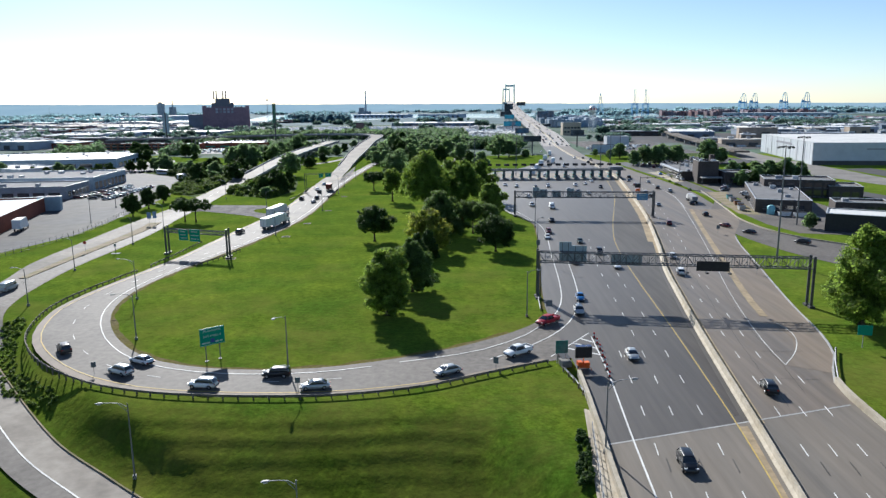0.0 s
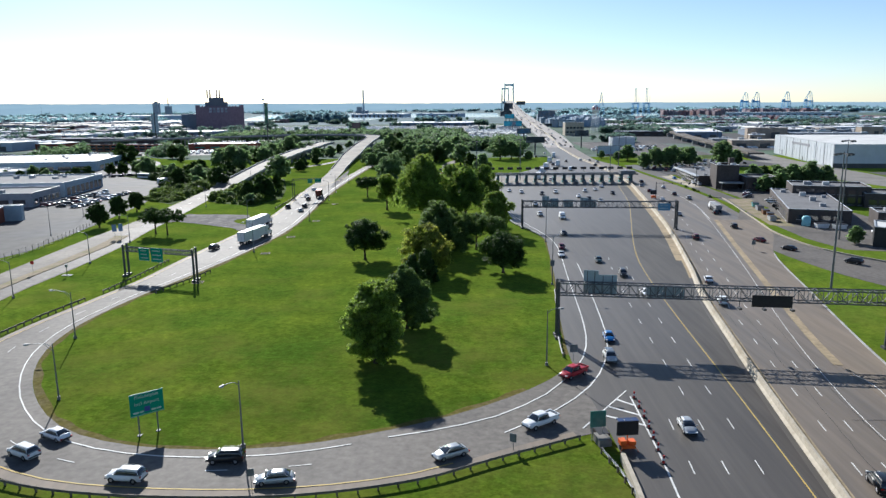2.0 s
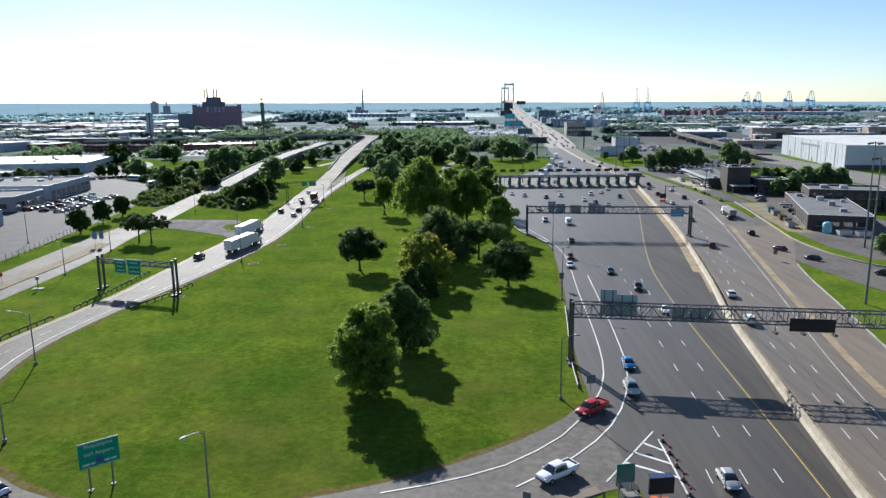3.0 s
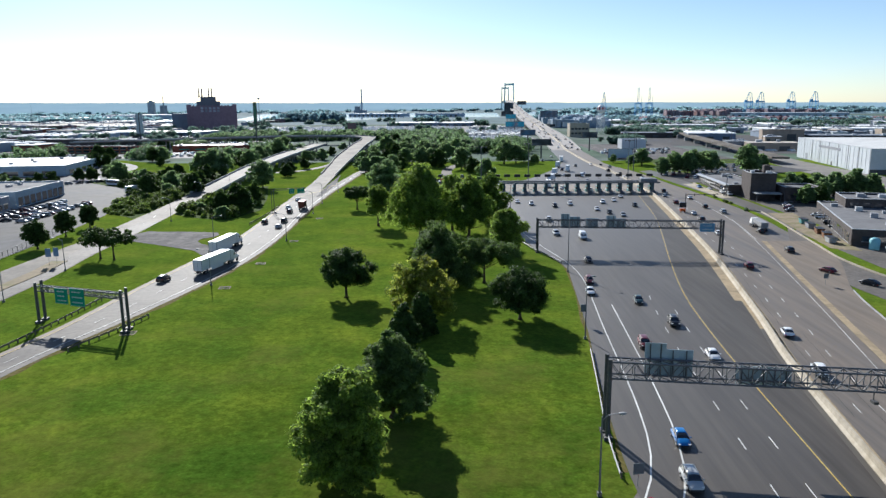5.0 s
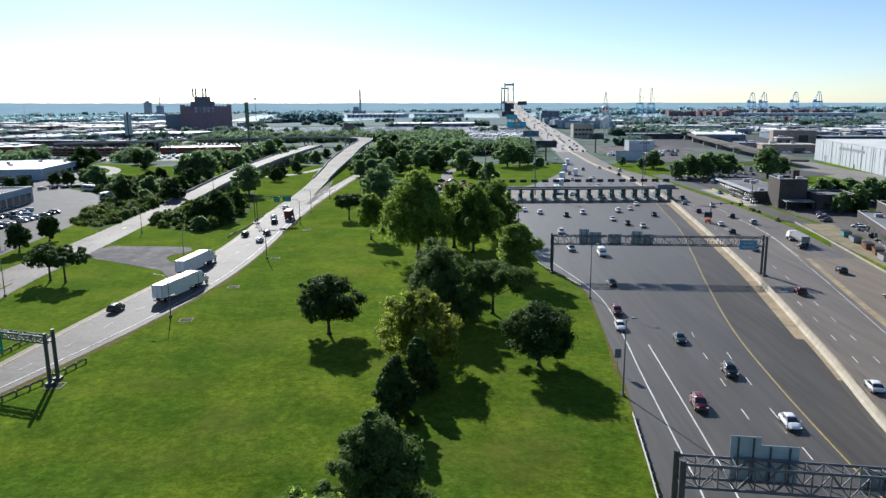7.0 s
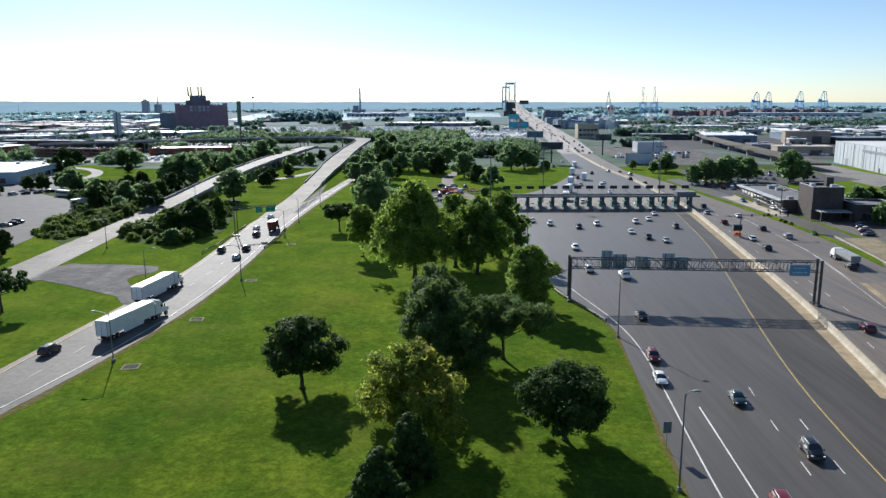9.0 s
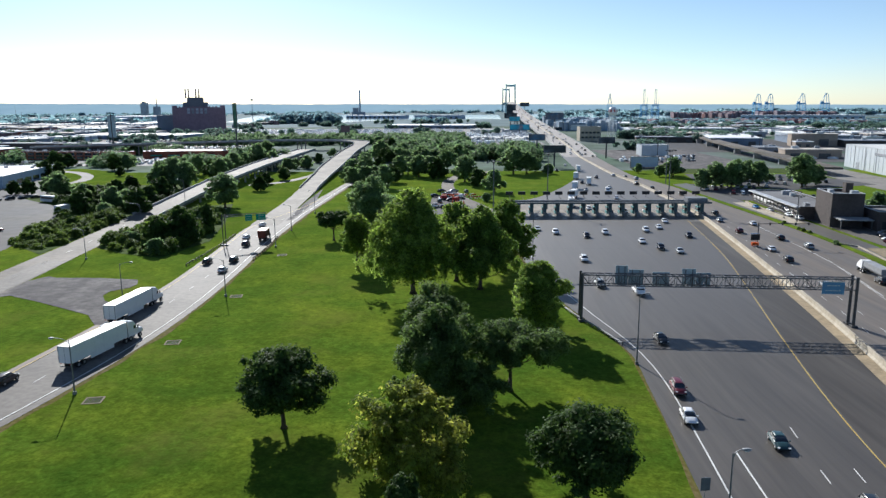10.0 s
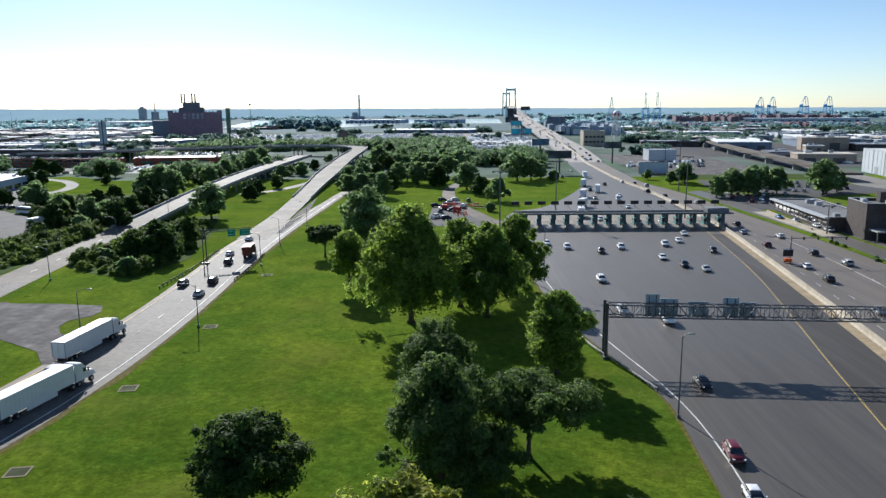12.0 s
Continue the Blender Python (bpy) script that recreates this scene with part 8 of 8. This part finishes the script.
tb = part("tank", Geo().loft(bowl), WHITE, t, smooth=True)
for a in range(0, 16, 2):
    q = [bowl[2][a], bowl[2][a + 1], bowl[3][a + 1], bowl[3][a]]
    part("red_check", Geo().add([(x * 1.012, y * 1.012, z) for x, y, z in q], [(0, 1, 2, 3)]), RED, tb)
t = thing("radio_mast", "thin lattice mast with a lamp head far off", "mast", pose(-470, 1500, 0))
part("shaft", Geo().tube((0, 0, 0), (0, 0, 52), 1.0, 0.5, 6), HAZE_ROOF, t)
part("head", Geo().box(-2.4, -2, 50, 2.4, 2, 54), HAZE_ROOF, t)
t = thing("round_sign", "large sign tower standing over the yards", "sign", pose(-310, 640, 0))
part("column", Geo().tube((0, 0, 0), (0, 0, 32), 0.8, n=8), STEEL_DARK, t)
part("board", Geo().box(-3.4, -0.6, 12, 3.4, 0.6, 31), SIGN_BACK, t)
building("white_block", "white windowless block across the highway", 138, 560, 0, 20, 14, 8, SIDING, ROOF_WHITE, seed=31)
building("tan_block", "square tan office block behind the highway", 128, 742, 0, 22, 18, 15, CONCRETE, ROOF_GREY, seed=32, windows=(("s", 1, 21, 3, 5, 5), ("s", 1, 21, 8, 10, 5)))
building("white_roof_hall", "low hall with a pale roof among trees", 8, 572, -4, 34, 22, 5, SIDING, ROOF_WHITE, seed=36)
structure("road_right_viaduct", sheet(spline([(196, 430, 4.5), (206, 520, 5.5), (222, 640, 6), (250, 760, 6), (246, 820, 6)], 12), spline([(206, 428, 4.5), (216, 520, 5.5), (233, 640, 6), (262, 764, 6), (258, 826, 6)], 12), 0, thick=1.2), CONCRETE_ROAD, "distant raised road sweeping behind the warehouse", "road")
for k in range(9):
    p = thing("bridge_pier", "grey pier of the distant raised road", "pier", pose(204 + 5.0 * k * (0.6 + 0.08 * k), 450 + 42 * k, 0), "viaduct piers")
    part("column", Geo().box(-2.4, -0.8, -1, 2.4, 0.8, 4.0), CONCRETE_GREY, p)

# ---- the flat city ----
def far_hall(label, x, y, w, d, h, rz, wall, roof, units=4, seed=0):
    """A long flat-roofed hall, its near corner at (x, y): walls with dock doors, a roof slab with plant on it."""
    r = random.Random(seed)
    t = thing("far_hall", label, "building", pose(x, y, 0, 0, 0, rz), "distant halls", "grid")
    part("wall", Geo().box(0, 0, -1, w, d, h), wall, t)
    rf = part("roof", Geo().box(-0.4, -0.4, h, w + 0.4, d + 0.4, h + 0.6), roof, t)
    n = max(2, int(w / 14))
    for k in range(n):
        u = w * (k + 0.2) / n
        part("bay", Geo().box(u, -0.2, 0.3, u + w * 0.42 / n, 0.1, h * 0.6), STEEL_DARK, t)
    for k in range(units):
        ux, uy, s = r.uniform(2, w - 6), r.uniform(2, d - 5), r.uniform(1.5, 3.5)
        part("roof_unit", Geo().box(ux, uy, h + 0.6, ux + s * 1.6, uy + s, h + 0.6 + r.uniform(0.8, 1.8)), r.choice((WALL_GREY, STEEL_PALE)), rf)
    return t


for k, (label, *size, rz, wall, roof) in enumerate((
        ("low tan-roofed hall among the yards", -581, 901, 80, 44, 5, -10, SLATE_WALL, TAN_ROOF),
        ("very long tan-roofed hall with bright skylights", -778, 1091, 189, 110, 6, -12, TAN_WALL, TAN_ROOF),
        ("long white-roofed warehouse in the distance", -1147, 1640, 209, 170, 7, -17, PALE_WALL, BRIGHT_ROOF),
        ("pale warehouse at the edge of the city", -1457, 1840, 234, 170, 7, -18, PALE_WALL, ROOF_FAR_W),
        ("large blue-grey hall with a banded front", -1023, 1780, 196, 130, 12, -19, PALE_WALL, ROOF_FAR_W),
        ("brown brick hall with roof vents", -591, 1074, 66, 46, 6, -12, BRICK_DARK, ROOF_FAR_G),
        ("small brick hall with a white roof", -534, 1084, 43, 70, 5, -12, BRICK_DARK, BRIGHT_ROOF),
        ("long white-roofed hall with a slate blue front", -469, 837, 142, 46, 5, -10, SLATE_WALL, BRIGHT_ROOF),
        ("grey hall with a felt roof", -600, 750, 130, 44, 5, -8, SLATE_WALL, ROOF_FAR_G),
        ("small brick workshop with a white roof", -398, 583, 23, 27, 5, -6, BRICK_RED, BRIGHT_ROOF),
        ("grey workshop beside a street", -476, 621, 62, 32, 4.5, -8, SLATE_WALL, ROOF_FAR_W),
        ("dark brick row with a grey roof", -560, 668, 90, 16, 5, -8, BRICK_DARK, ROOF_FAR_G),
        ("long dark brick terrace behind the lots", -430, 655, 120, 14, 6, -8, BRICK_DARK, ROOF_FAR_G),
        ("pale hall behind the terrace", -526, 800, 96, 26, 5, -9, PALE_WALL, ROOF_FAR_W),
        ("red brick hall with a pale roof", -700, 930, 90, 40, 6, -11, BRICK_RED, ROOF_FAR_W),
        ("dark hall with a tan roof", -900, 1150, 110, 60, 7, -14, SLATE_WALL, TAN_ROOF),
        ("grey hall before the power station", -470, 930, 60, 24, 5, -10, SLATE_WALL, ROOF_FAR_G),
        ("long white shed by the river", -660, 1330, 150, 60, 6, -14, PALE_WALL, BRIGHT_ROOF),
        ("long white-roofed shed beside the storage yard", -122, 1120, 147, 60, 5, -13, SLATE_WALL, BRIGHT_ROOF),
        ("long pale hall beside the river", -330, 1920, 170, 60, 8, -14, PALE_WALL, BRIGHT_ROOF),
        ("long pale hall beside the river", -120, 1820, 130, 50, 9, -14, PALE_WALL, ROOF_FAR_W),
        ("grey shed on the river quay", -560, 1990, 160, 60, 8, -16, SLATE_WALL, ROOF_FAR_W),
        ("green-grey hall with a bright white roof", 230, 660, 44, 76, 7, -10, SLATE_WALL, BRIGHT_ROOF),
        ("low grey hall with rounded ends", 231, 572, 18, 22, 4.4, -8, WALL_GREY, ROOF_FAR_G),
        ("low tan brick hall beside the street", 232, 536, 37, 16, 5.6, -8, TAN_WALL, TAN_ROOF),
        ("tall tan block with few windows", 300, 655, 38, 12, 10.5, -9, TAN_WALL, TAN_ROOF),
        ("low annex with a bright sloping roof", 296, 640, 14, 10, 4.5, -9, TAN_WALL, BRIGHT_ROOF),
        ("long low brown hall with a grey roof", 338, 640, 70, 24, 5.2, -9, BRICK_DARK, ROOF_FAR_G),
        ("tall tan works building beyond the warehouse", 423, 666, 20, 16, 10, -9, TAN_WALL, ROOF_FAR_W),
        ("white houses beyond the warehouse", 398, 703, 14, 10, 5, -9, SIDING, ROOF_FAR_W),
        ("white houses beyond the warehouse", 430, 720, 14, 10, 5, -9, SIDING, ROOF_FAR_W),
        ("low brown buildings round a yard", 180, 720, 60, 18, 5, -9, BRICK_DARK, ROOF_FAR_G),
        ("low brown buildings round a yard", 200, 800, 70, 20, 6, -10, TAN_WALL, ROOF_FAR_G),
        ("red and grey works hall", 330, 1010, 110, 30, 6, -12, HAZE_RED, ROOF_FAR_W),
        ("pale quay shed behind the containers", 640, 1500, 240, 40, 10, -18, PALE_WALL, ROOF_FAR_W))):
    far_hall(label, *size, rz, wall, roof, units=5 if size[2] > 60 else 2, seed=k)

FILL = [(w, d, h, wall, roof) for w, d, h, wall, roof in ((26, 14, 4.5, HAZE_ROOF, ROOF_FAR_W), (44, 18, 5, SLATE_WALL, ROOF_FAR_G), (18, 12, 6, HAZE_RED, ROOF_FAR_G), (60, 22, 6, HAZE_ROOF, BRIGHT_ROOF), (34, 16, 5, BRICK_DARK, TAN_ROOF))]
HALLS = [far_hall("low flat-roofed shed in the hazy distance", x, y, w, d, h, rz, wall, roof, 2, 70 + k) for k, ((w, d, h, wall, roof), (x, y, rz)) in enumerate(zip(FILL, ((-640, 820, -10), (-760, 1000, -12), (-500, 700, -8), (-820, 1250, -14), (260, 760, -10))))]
rng = random.Random(8)
n = 0
while n < 150:
    y = 560 + 1300 * rng.random() ** 1.5
    x = rng.uniform(-0.98, 0.9) * (y * 0.74 + 60)
    if -330 < x < x_at(deck_r, y) + 20 or (x > 0 and (y < 690 or x < 220 or y > 1150)) or (abs(x + 383) < 80 and y < 1080) or (x < 0 and y > 1420):
        continue
    n += 1
    c = rng.uniform(0.6, 1.2)
    copy_on_site(rng.choice(HALLS), pose(x, y, 0, 0, 0, rng.choice((-14, -10, -8, 76))) @ Matrix.Diagonal((c, c, rng.uniform(0.7, 1.25), 1)), "grid")
part("boiler_house", Geo().box(-70, 14, -4, -44, 40, 26), mat("slate_far", (0.15, 0.18, 0.23), rough=0.8, var=0.1, fine=0.05), pp, "grey boiler house beside the main block")
building("row_houses", "long low brick terrace with a grey roof", -341, 553, -6, 96, 10, 6, BRICK_RED, ROOF_GREY, seed=51, windows=(("s", 1, 95, 1, 2.6, 14), ("s", 1, 95, 3.6, 5.2, 14)))
st = building("brick_store", "long red brick store with a white roof and green awnings", -236, 548, 5, 62, 26, 6, BRICK_RED, BRIGHT_ROOF, seed=52, units=3)
for k in range(4):
    part("awning", Geo().box(6 + 13 * k, -1.6, 2.6, 14 + 13 * k, 0, 3.4), mat("green_awning", (0.02, 0.22, 0.16), rough=0.6, var=0.1), st, "green fabric awning")

# woods, parked vehicles and stacked boxes too far off to count
def far_woods(label, n, region, leaf, size, seed, grow=1.0, tall=1.0, per=150):
    r = np.random.default_rng(seed)
    cs = []
    while len(cs) < n:
        x, y = region(r)
        for _ in range(r.integers(2, 7)):
            cs.append((x + r.normal() * 5 * grow, y + r.normal() * 4 * grow, r.uniform(1.5, 6.0) * tall))
    cs = np.array(cs[:n])
    rad = r.uniform(2.2, 5.0, (n, 1)) * grow * np.array([[1, 0.85, 0.85 * tall / grow]])
    ob = part("far_woods", leaf_mesh("far_woods", cs, rad, n * per, size, r), leaf, None, label)
    return tagged(ob, category="woods", kind="stuff")


def over(x0, x1, y0, y1, slope=0.0):
    return lambda r: (lambda u: (x0 + (x1 - x0) * u, r.uniform(y0, y1) + slope * u))(r.random())


def among(*spots):
    return lambda r: (lambda p: (p[0] + r.normal() * p[2], p[1] + r.normal() * p[2]))(spots[r.integers(len(spots))])


# Haze painted into the leaves: each farther belt gets a bluer base.
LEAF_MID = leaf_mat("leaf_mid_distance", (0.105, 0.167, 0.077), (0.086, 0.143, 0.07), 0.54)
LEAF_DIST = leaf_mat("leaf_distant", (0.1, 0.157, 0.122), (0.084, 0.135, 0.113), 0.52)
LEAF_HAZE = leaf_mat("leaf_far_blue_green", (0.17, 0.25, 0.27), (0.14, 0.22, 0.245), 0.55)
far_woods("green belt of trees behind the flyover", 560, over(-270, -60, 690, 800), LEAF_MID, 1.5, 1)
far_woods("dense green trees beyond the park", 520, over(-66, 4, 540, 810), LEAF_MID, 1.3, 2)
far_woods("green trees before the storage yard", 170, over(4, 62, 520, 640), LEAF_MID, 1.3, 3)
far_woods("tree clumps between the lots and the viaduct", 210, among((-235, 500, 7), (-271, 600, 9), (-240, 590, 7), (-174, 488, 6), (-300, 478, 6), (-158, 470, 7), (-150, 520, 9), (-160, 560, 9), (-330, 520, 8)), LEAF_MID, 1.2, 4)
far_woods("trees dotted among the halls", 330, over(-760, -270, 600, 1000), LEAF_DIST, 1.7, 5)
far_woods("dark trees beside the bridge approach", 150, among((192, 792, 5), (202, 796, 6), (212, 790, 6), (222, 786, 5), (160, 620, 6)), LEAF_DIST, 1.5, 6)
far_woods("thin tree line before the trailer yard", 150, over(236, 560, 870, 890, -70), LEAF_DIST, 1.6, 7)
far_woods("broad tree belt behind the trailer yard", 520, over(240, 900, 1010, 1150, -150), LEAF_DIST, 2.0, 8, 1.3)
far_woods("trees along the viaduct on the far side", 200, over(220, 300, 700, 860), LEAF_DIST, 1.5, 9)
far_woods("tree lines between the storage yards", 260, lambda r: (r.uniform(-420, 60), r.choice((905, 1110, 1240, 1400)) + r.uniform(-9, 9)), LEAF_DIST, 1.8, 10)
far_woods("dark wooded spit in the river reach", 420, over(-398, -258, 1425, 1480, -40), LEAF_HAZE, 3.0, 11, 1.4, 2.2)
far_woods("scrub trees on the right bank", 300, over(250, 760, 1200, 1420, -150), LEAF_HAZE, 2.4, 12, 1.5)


def far_plain(r):
    while True:
        y = 1420 + 1800 * r.random() ** 1.5
        x = r.uniform(-1, 1) * y * 0.8
        if not (x_at(deck_l, y) - 25 < x < x_at(deck_r, y) + 25) and not (-820 < x < 185 and 1430 < y < 2600) and not (380 < x < 1250 and y < 1960):
            return x, y


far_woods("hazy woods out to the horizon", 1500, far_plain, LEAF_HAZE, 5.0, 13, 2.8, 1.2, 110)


def lots(name, rows, label, material, size=(4.6, 1.9, 1.5), fill=0.8):
    g = Geo()
    r = random.Random(label)
    for x0, y0, x1, y1, n, lines, gap in rows:
        for j in range(lines):
            for k in range(n):
                if r.random() < fill:
                    s = k / n
                    w, h = size[1] * r.uniform(0.9, 1.2), size[2] * r.uniform(0.8, 1.2)
                    x, y, d = x0 + (x1 - x0) * s + r.uniform(-0.4, 0.4), y0 + (y1 - y0) * s + j * gap, size[0]
                    g.obox((x, y, h * 0.35 + 0.1), (w, d, h * 0.7))
                    if size[2] < 2:
                        g.obox((x, y + 0.1 * d, h * 0.8 + 0.1), (w * 0.8, d * 0.5, h * 0.36))
                    else:
                        g.obox((x, y, h * 0.85 + 0.1), (w, d, h * 0.3))
    return tagged(part(name, g, material, None, label), category="parked vehicles", kind="stuff")


CAR_FAR = mat("far_car_paint", (0.2, 0.21, 0.23), rough=0.3, var=0.3, fine=0.4, broad=0.3, other=(0.04, 0.04, 0.05), share=0.9, spec=0.6, coat=0.4)
# White cars, painted whiter still for the sun glinting off windscreens.
CAR_FAR_W = mat("far_white_paint", (0.78, 0.79, 0.8), rough=0.3, var=0.12, fine=0.4, broad=0.3, other=(0.6, 0.62, 0.65), share=0.5, spec=0.6, coat=0.4)
CAR_ROWS = [(-255, 500, -165, 530, 30, 4, 12), (-420, 620, -180, 640, 60, 4, 14), (-700, 760, -200, 790, 110, 2, 18), (-640, 690, -300, 700, 90, 2, 9), (-560, 880, -330, 900, 60, 2, 12), (-330, 840, 40, 840, 100, 2, 26), (108, 500, 176, 520, 20, 3, 16), (-380, 480, -290, 500, 24, 3, 14), (-215, 530, -165, 536, 16, 2, 8)]
lots("parked_cars", CAR_ROWS, "rows of dark parked cars on the city lots", CAR_FAR, fill=0.45)
lots("parked_cars", CAR_ROWS + [(238, 531, 268, 527, 11, 1, 8)], "rows of white and silver cars glinting in the sun", CAR_FAR_W, fill=0.35)
lots("parked_cars", [(-400, 940, 10, 910, 120, 10, 17)], "wide storage yard full of pale new cars", CAR_FAR_W, fill=0.72)
lots("parked_cars", [(8, 716, 82, 712, 24, 2, 12), (14, 820, 96, 812, 26, 5, 24)], "rows of white vans on the yard beside the bridge", CAR_FAR_W, (6.5, 2.2, 2.6), 0.7)
lots("parked_trailers", [(12, 745, 84, 739, 20, 3, 16), (20, 960, 98, 950, 22, 2, 24)], "rows of white trailers beside the bridge", ROOF_WHITE, (14, 2.8, 4))
lots("parked_trailers", [(234, 934, 508, 872, 90, 3, 20), (508, 872, 660, 838, 50, 2, 20)], "long rows of white trailers on a far yard", BRIGHT_ROOF, (14, 2.8, 4))
BOXES = mat("container_paint", (0.2, 0.085, 0.085), rough=0.6, var=0.3, fine=0.05, broad=0.03, other=(0.22, 0.19, 0.22), share=0.9)
BOXES_PALE = mat("container_paint_pale", (0.42, 0.44, 0.48), rough=0.6, var=0.2, fine=0.05, broad=0.03, other=(0.16, 0.26, 0.36), share=0.8)
lots("stacked_containers", [(382, 1290, 677, 1190, 60, 3, 26), (677, 1190, 900, 1120, 40, 2, 26)], "low rows of red shipping containers", BOXES, (20, 6, 7), 0.6)
lots("stacked_containers", [(420, 1310, 960, 1140, 90, 2, 40)], "pale and blue shipping containers between red ones", BOXES_PALE, (20, 5, 7), 0.35)
lots("stacked_containers", [(707, 1860, 810, 1800, 20, 2, 30), (860, 1850, 1010, 1760, 26, 2, 30), (560, 1700, 700, 1650, 20, 2, 30)], "tall stacks of red shipping containers on the quay", BOXES, (22, 6, 13), 0.8)
lots("stacked_containers", [(150, 1000, 240, 985, 14, 2, 30), (160, 1180, 260, 1150, 16, 2, 40)], "stacks of blue and grey containers beside the bridge", BOXES_PALE, (22, 6, 13), 0.8)
structure("water", Geo().add([(-560, 1560, 0.3), (-260, 1470, 0.3), (-200, 1600, 0.3), (-144, 1735, 0.3), (116, 1690, 0.3), (150, 2341, 0.3), (-451, 2560, 0.3), (-780, 2480, 0.3)], [tuple(range(8))]), WATER, "broad pale river reach under the bridge", "river")
structure("water", Geo().add([(205, 1750, 0.3), (420, 1640, 0.3), (1300, 1900, 0.3), (1500, 2300, 0.3), (250, 2500, 0.3)], [tuple(range(5))]), WATER, "broad pale river reach beyond the quay", "river")
YARD_PALE = mat("pale_yard_concrete", (0.24, 0.235, 0.225), rough=0.8, var=0.15, fine=0.2, broad=0.03, other=(0.18, 0.178, 0.175), share=0.7, spec=0.1)
for x0, y0, x1, y1, m, z in ((-620, 560, -300, 640, LOT, 0.06), (-900, 680, -190, 870, LOT, 0.07), (-420, 900, 70, 1105, YARD_PALE, 0.08), (-330, 830, 60, 895, LOT, 0.08), (6, 690, 86, 1010, YARD_PALE, 0.09), (230, 830, 700, 990, YARD_PALE, 0.06), (112, 466, 190, 620, GRAVEL, 0.07), (-900, 1000, -430, 1300, LOT, 0.09), (-262, 500, -168, 548, YARD_PALE, 0.075), (210, 505, 300, 575, LOT, 0.075), (360, 1120, 960, 1330, YARD_PALE, 0.07), (180, 590, 360, 760, LOT, 0.055)):
    pad("far_yard", [(x0, y0), (x1, y0), (x1, y1), (x0, y1)], z, m, "worn paved yard in the distance", "yard")
for k, (x, y, h) in enumerate(((-600, 900, 22), (-520, 760, 18), (-430, 700, 16), (-700, 1060, 24), (-330, 640, 14), (-830, 1250, 30), (300, 760, 14), (360, 700, 13), (430, 790, 16), (255, 620, 12), (-200, 580, 12), (150, 560, 13), (-950, 1400, 40), (-640, 1000, 28))):
    t = thing("utility_pole", "thin dark utility pole in the city yards", "pole", pose(x, y, 0, 0, 0, 20 * k), "far poles")
    part("shaft", Geo().tube((0, 0, -0.5), (0, 0, h), 0.3, 0.2, 6), STEEL_DARK, t)
    part("crossarm", Geo().box(-1.6, -0.1, h - 1.4, 1.6, 0.1, h - 1.1), STEEL_DARK, t)

# ---- the horizon backdrop: a strip glowing as distant haze ----
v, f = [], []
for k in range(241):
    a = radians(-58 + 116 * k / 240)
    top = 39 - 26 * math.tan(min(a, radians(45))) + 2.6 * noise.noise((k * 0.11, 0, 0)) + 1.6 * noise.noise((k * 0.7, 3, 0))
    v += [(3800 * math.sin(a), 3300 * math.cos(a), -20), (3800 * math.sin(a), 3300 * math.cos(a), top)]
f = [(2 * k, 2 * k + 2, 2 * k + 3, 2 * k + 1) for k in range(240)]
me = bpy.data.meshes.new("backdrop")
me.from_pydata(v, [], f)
structure("backdrop", me, BACKDROP, "glowing backdrop strip tinted as a hazy wooded horizon", "horizon")

# the first of each repeated form takes its own place
for ob, (x, y, a, c) in zip(STOCK, ((-24, 530, 20, 0.9), (-40, 540, 80, 0.9), (-52, 520, 10, 1.0), (-12, 545, 130, 0.9), (6, 540, 40, 1.0))):
    ob.matrix_world = on_site(pose(x, y, 0, 0, 0, a) @ Matrix.Diagonal((c * 1.2, c * 1.2, c, 1)))
for ob, (x, y, a) in zip(SHRUB, ((-87, 298, 20), (-97, 282, 80), (-127, 291, 150))):
    ob.matrix_world = on_site(pose(x, y, 0, 0, 0, a))
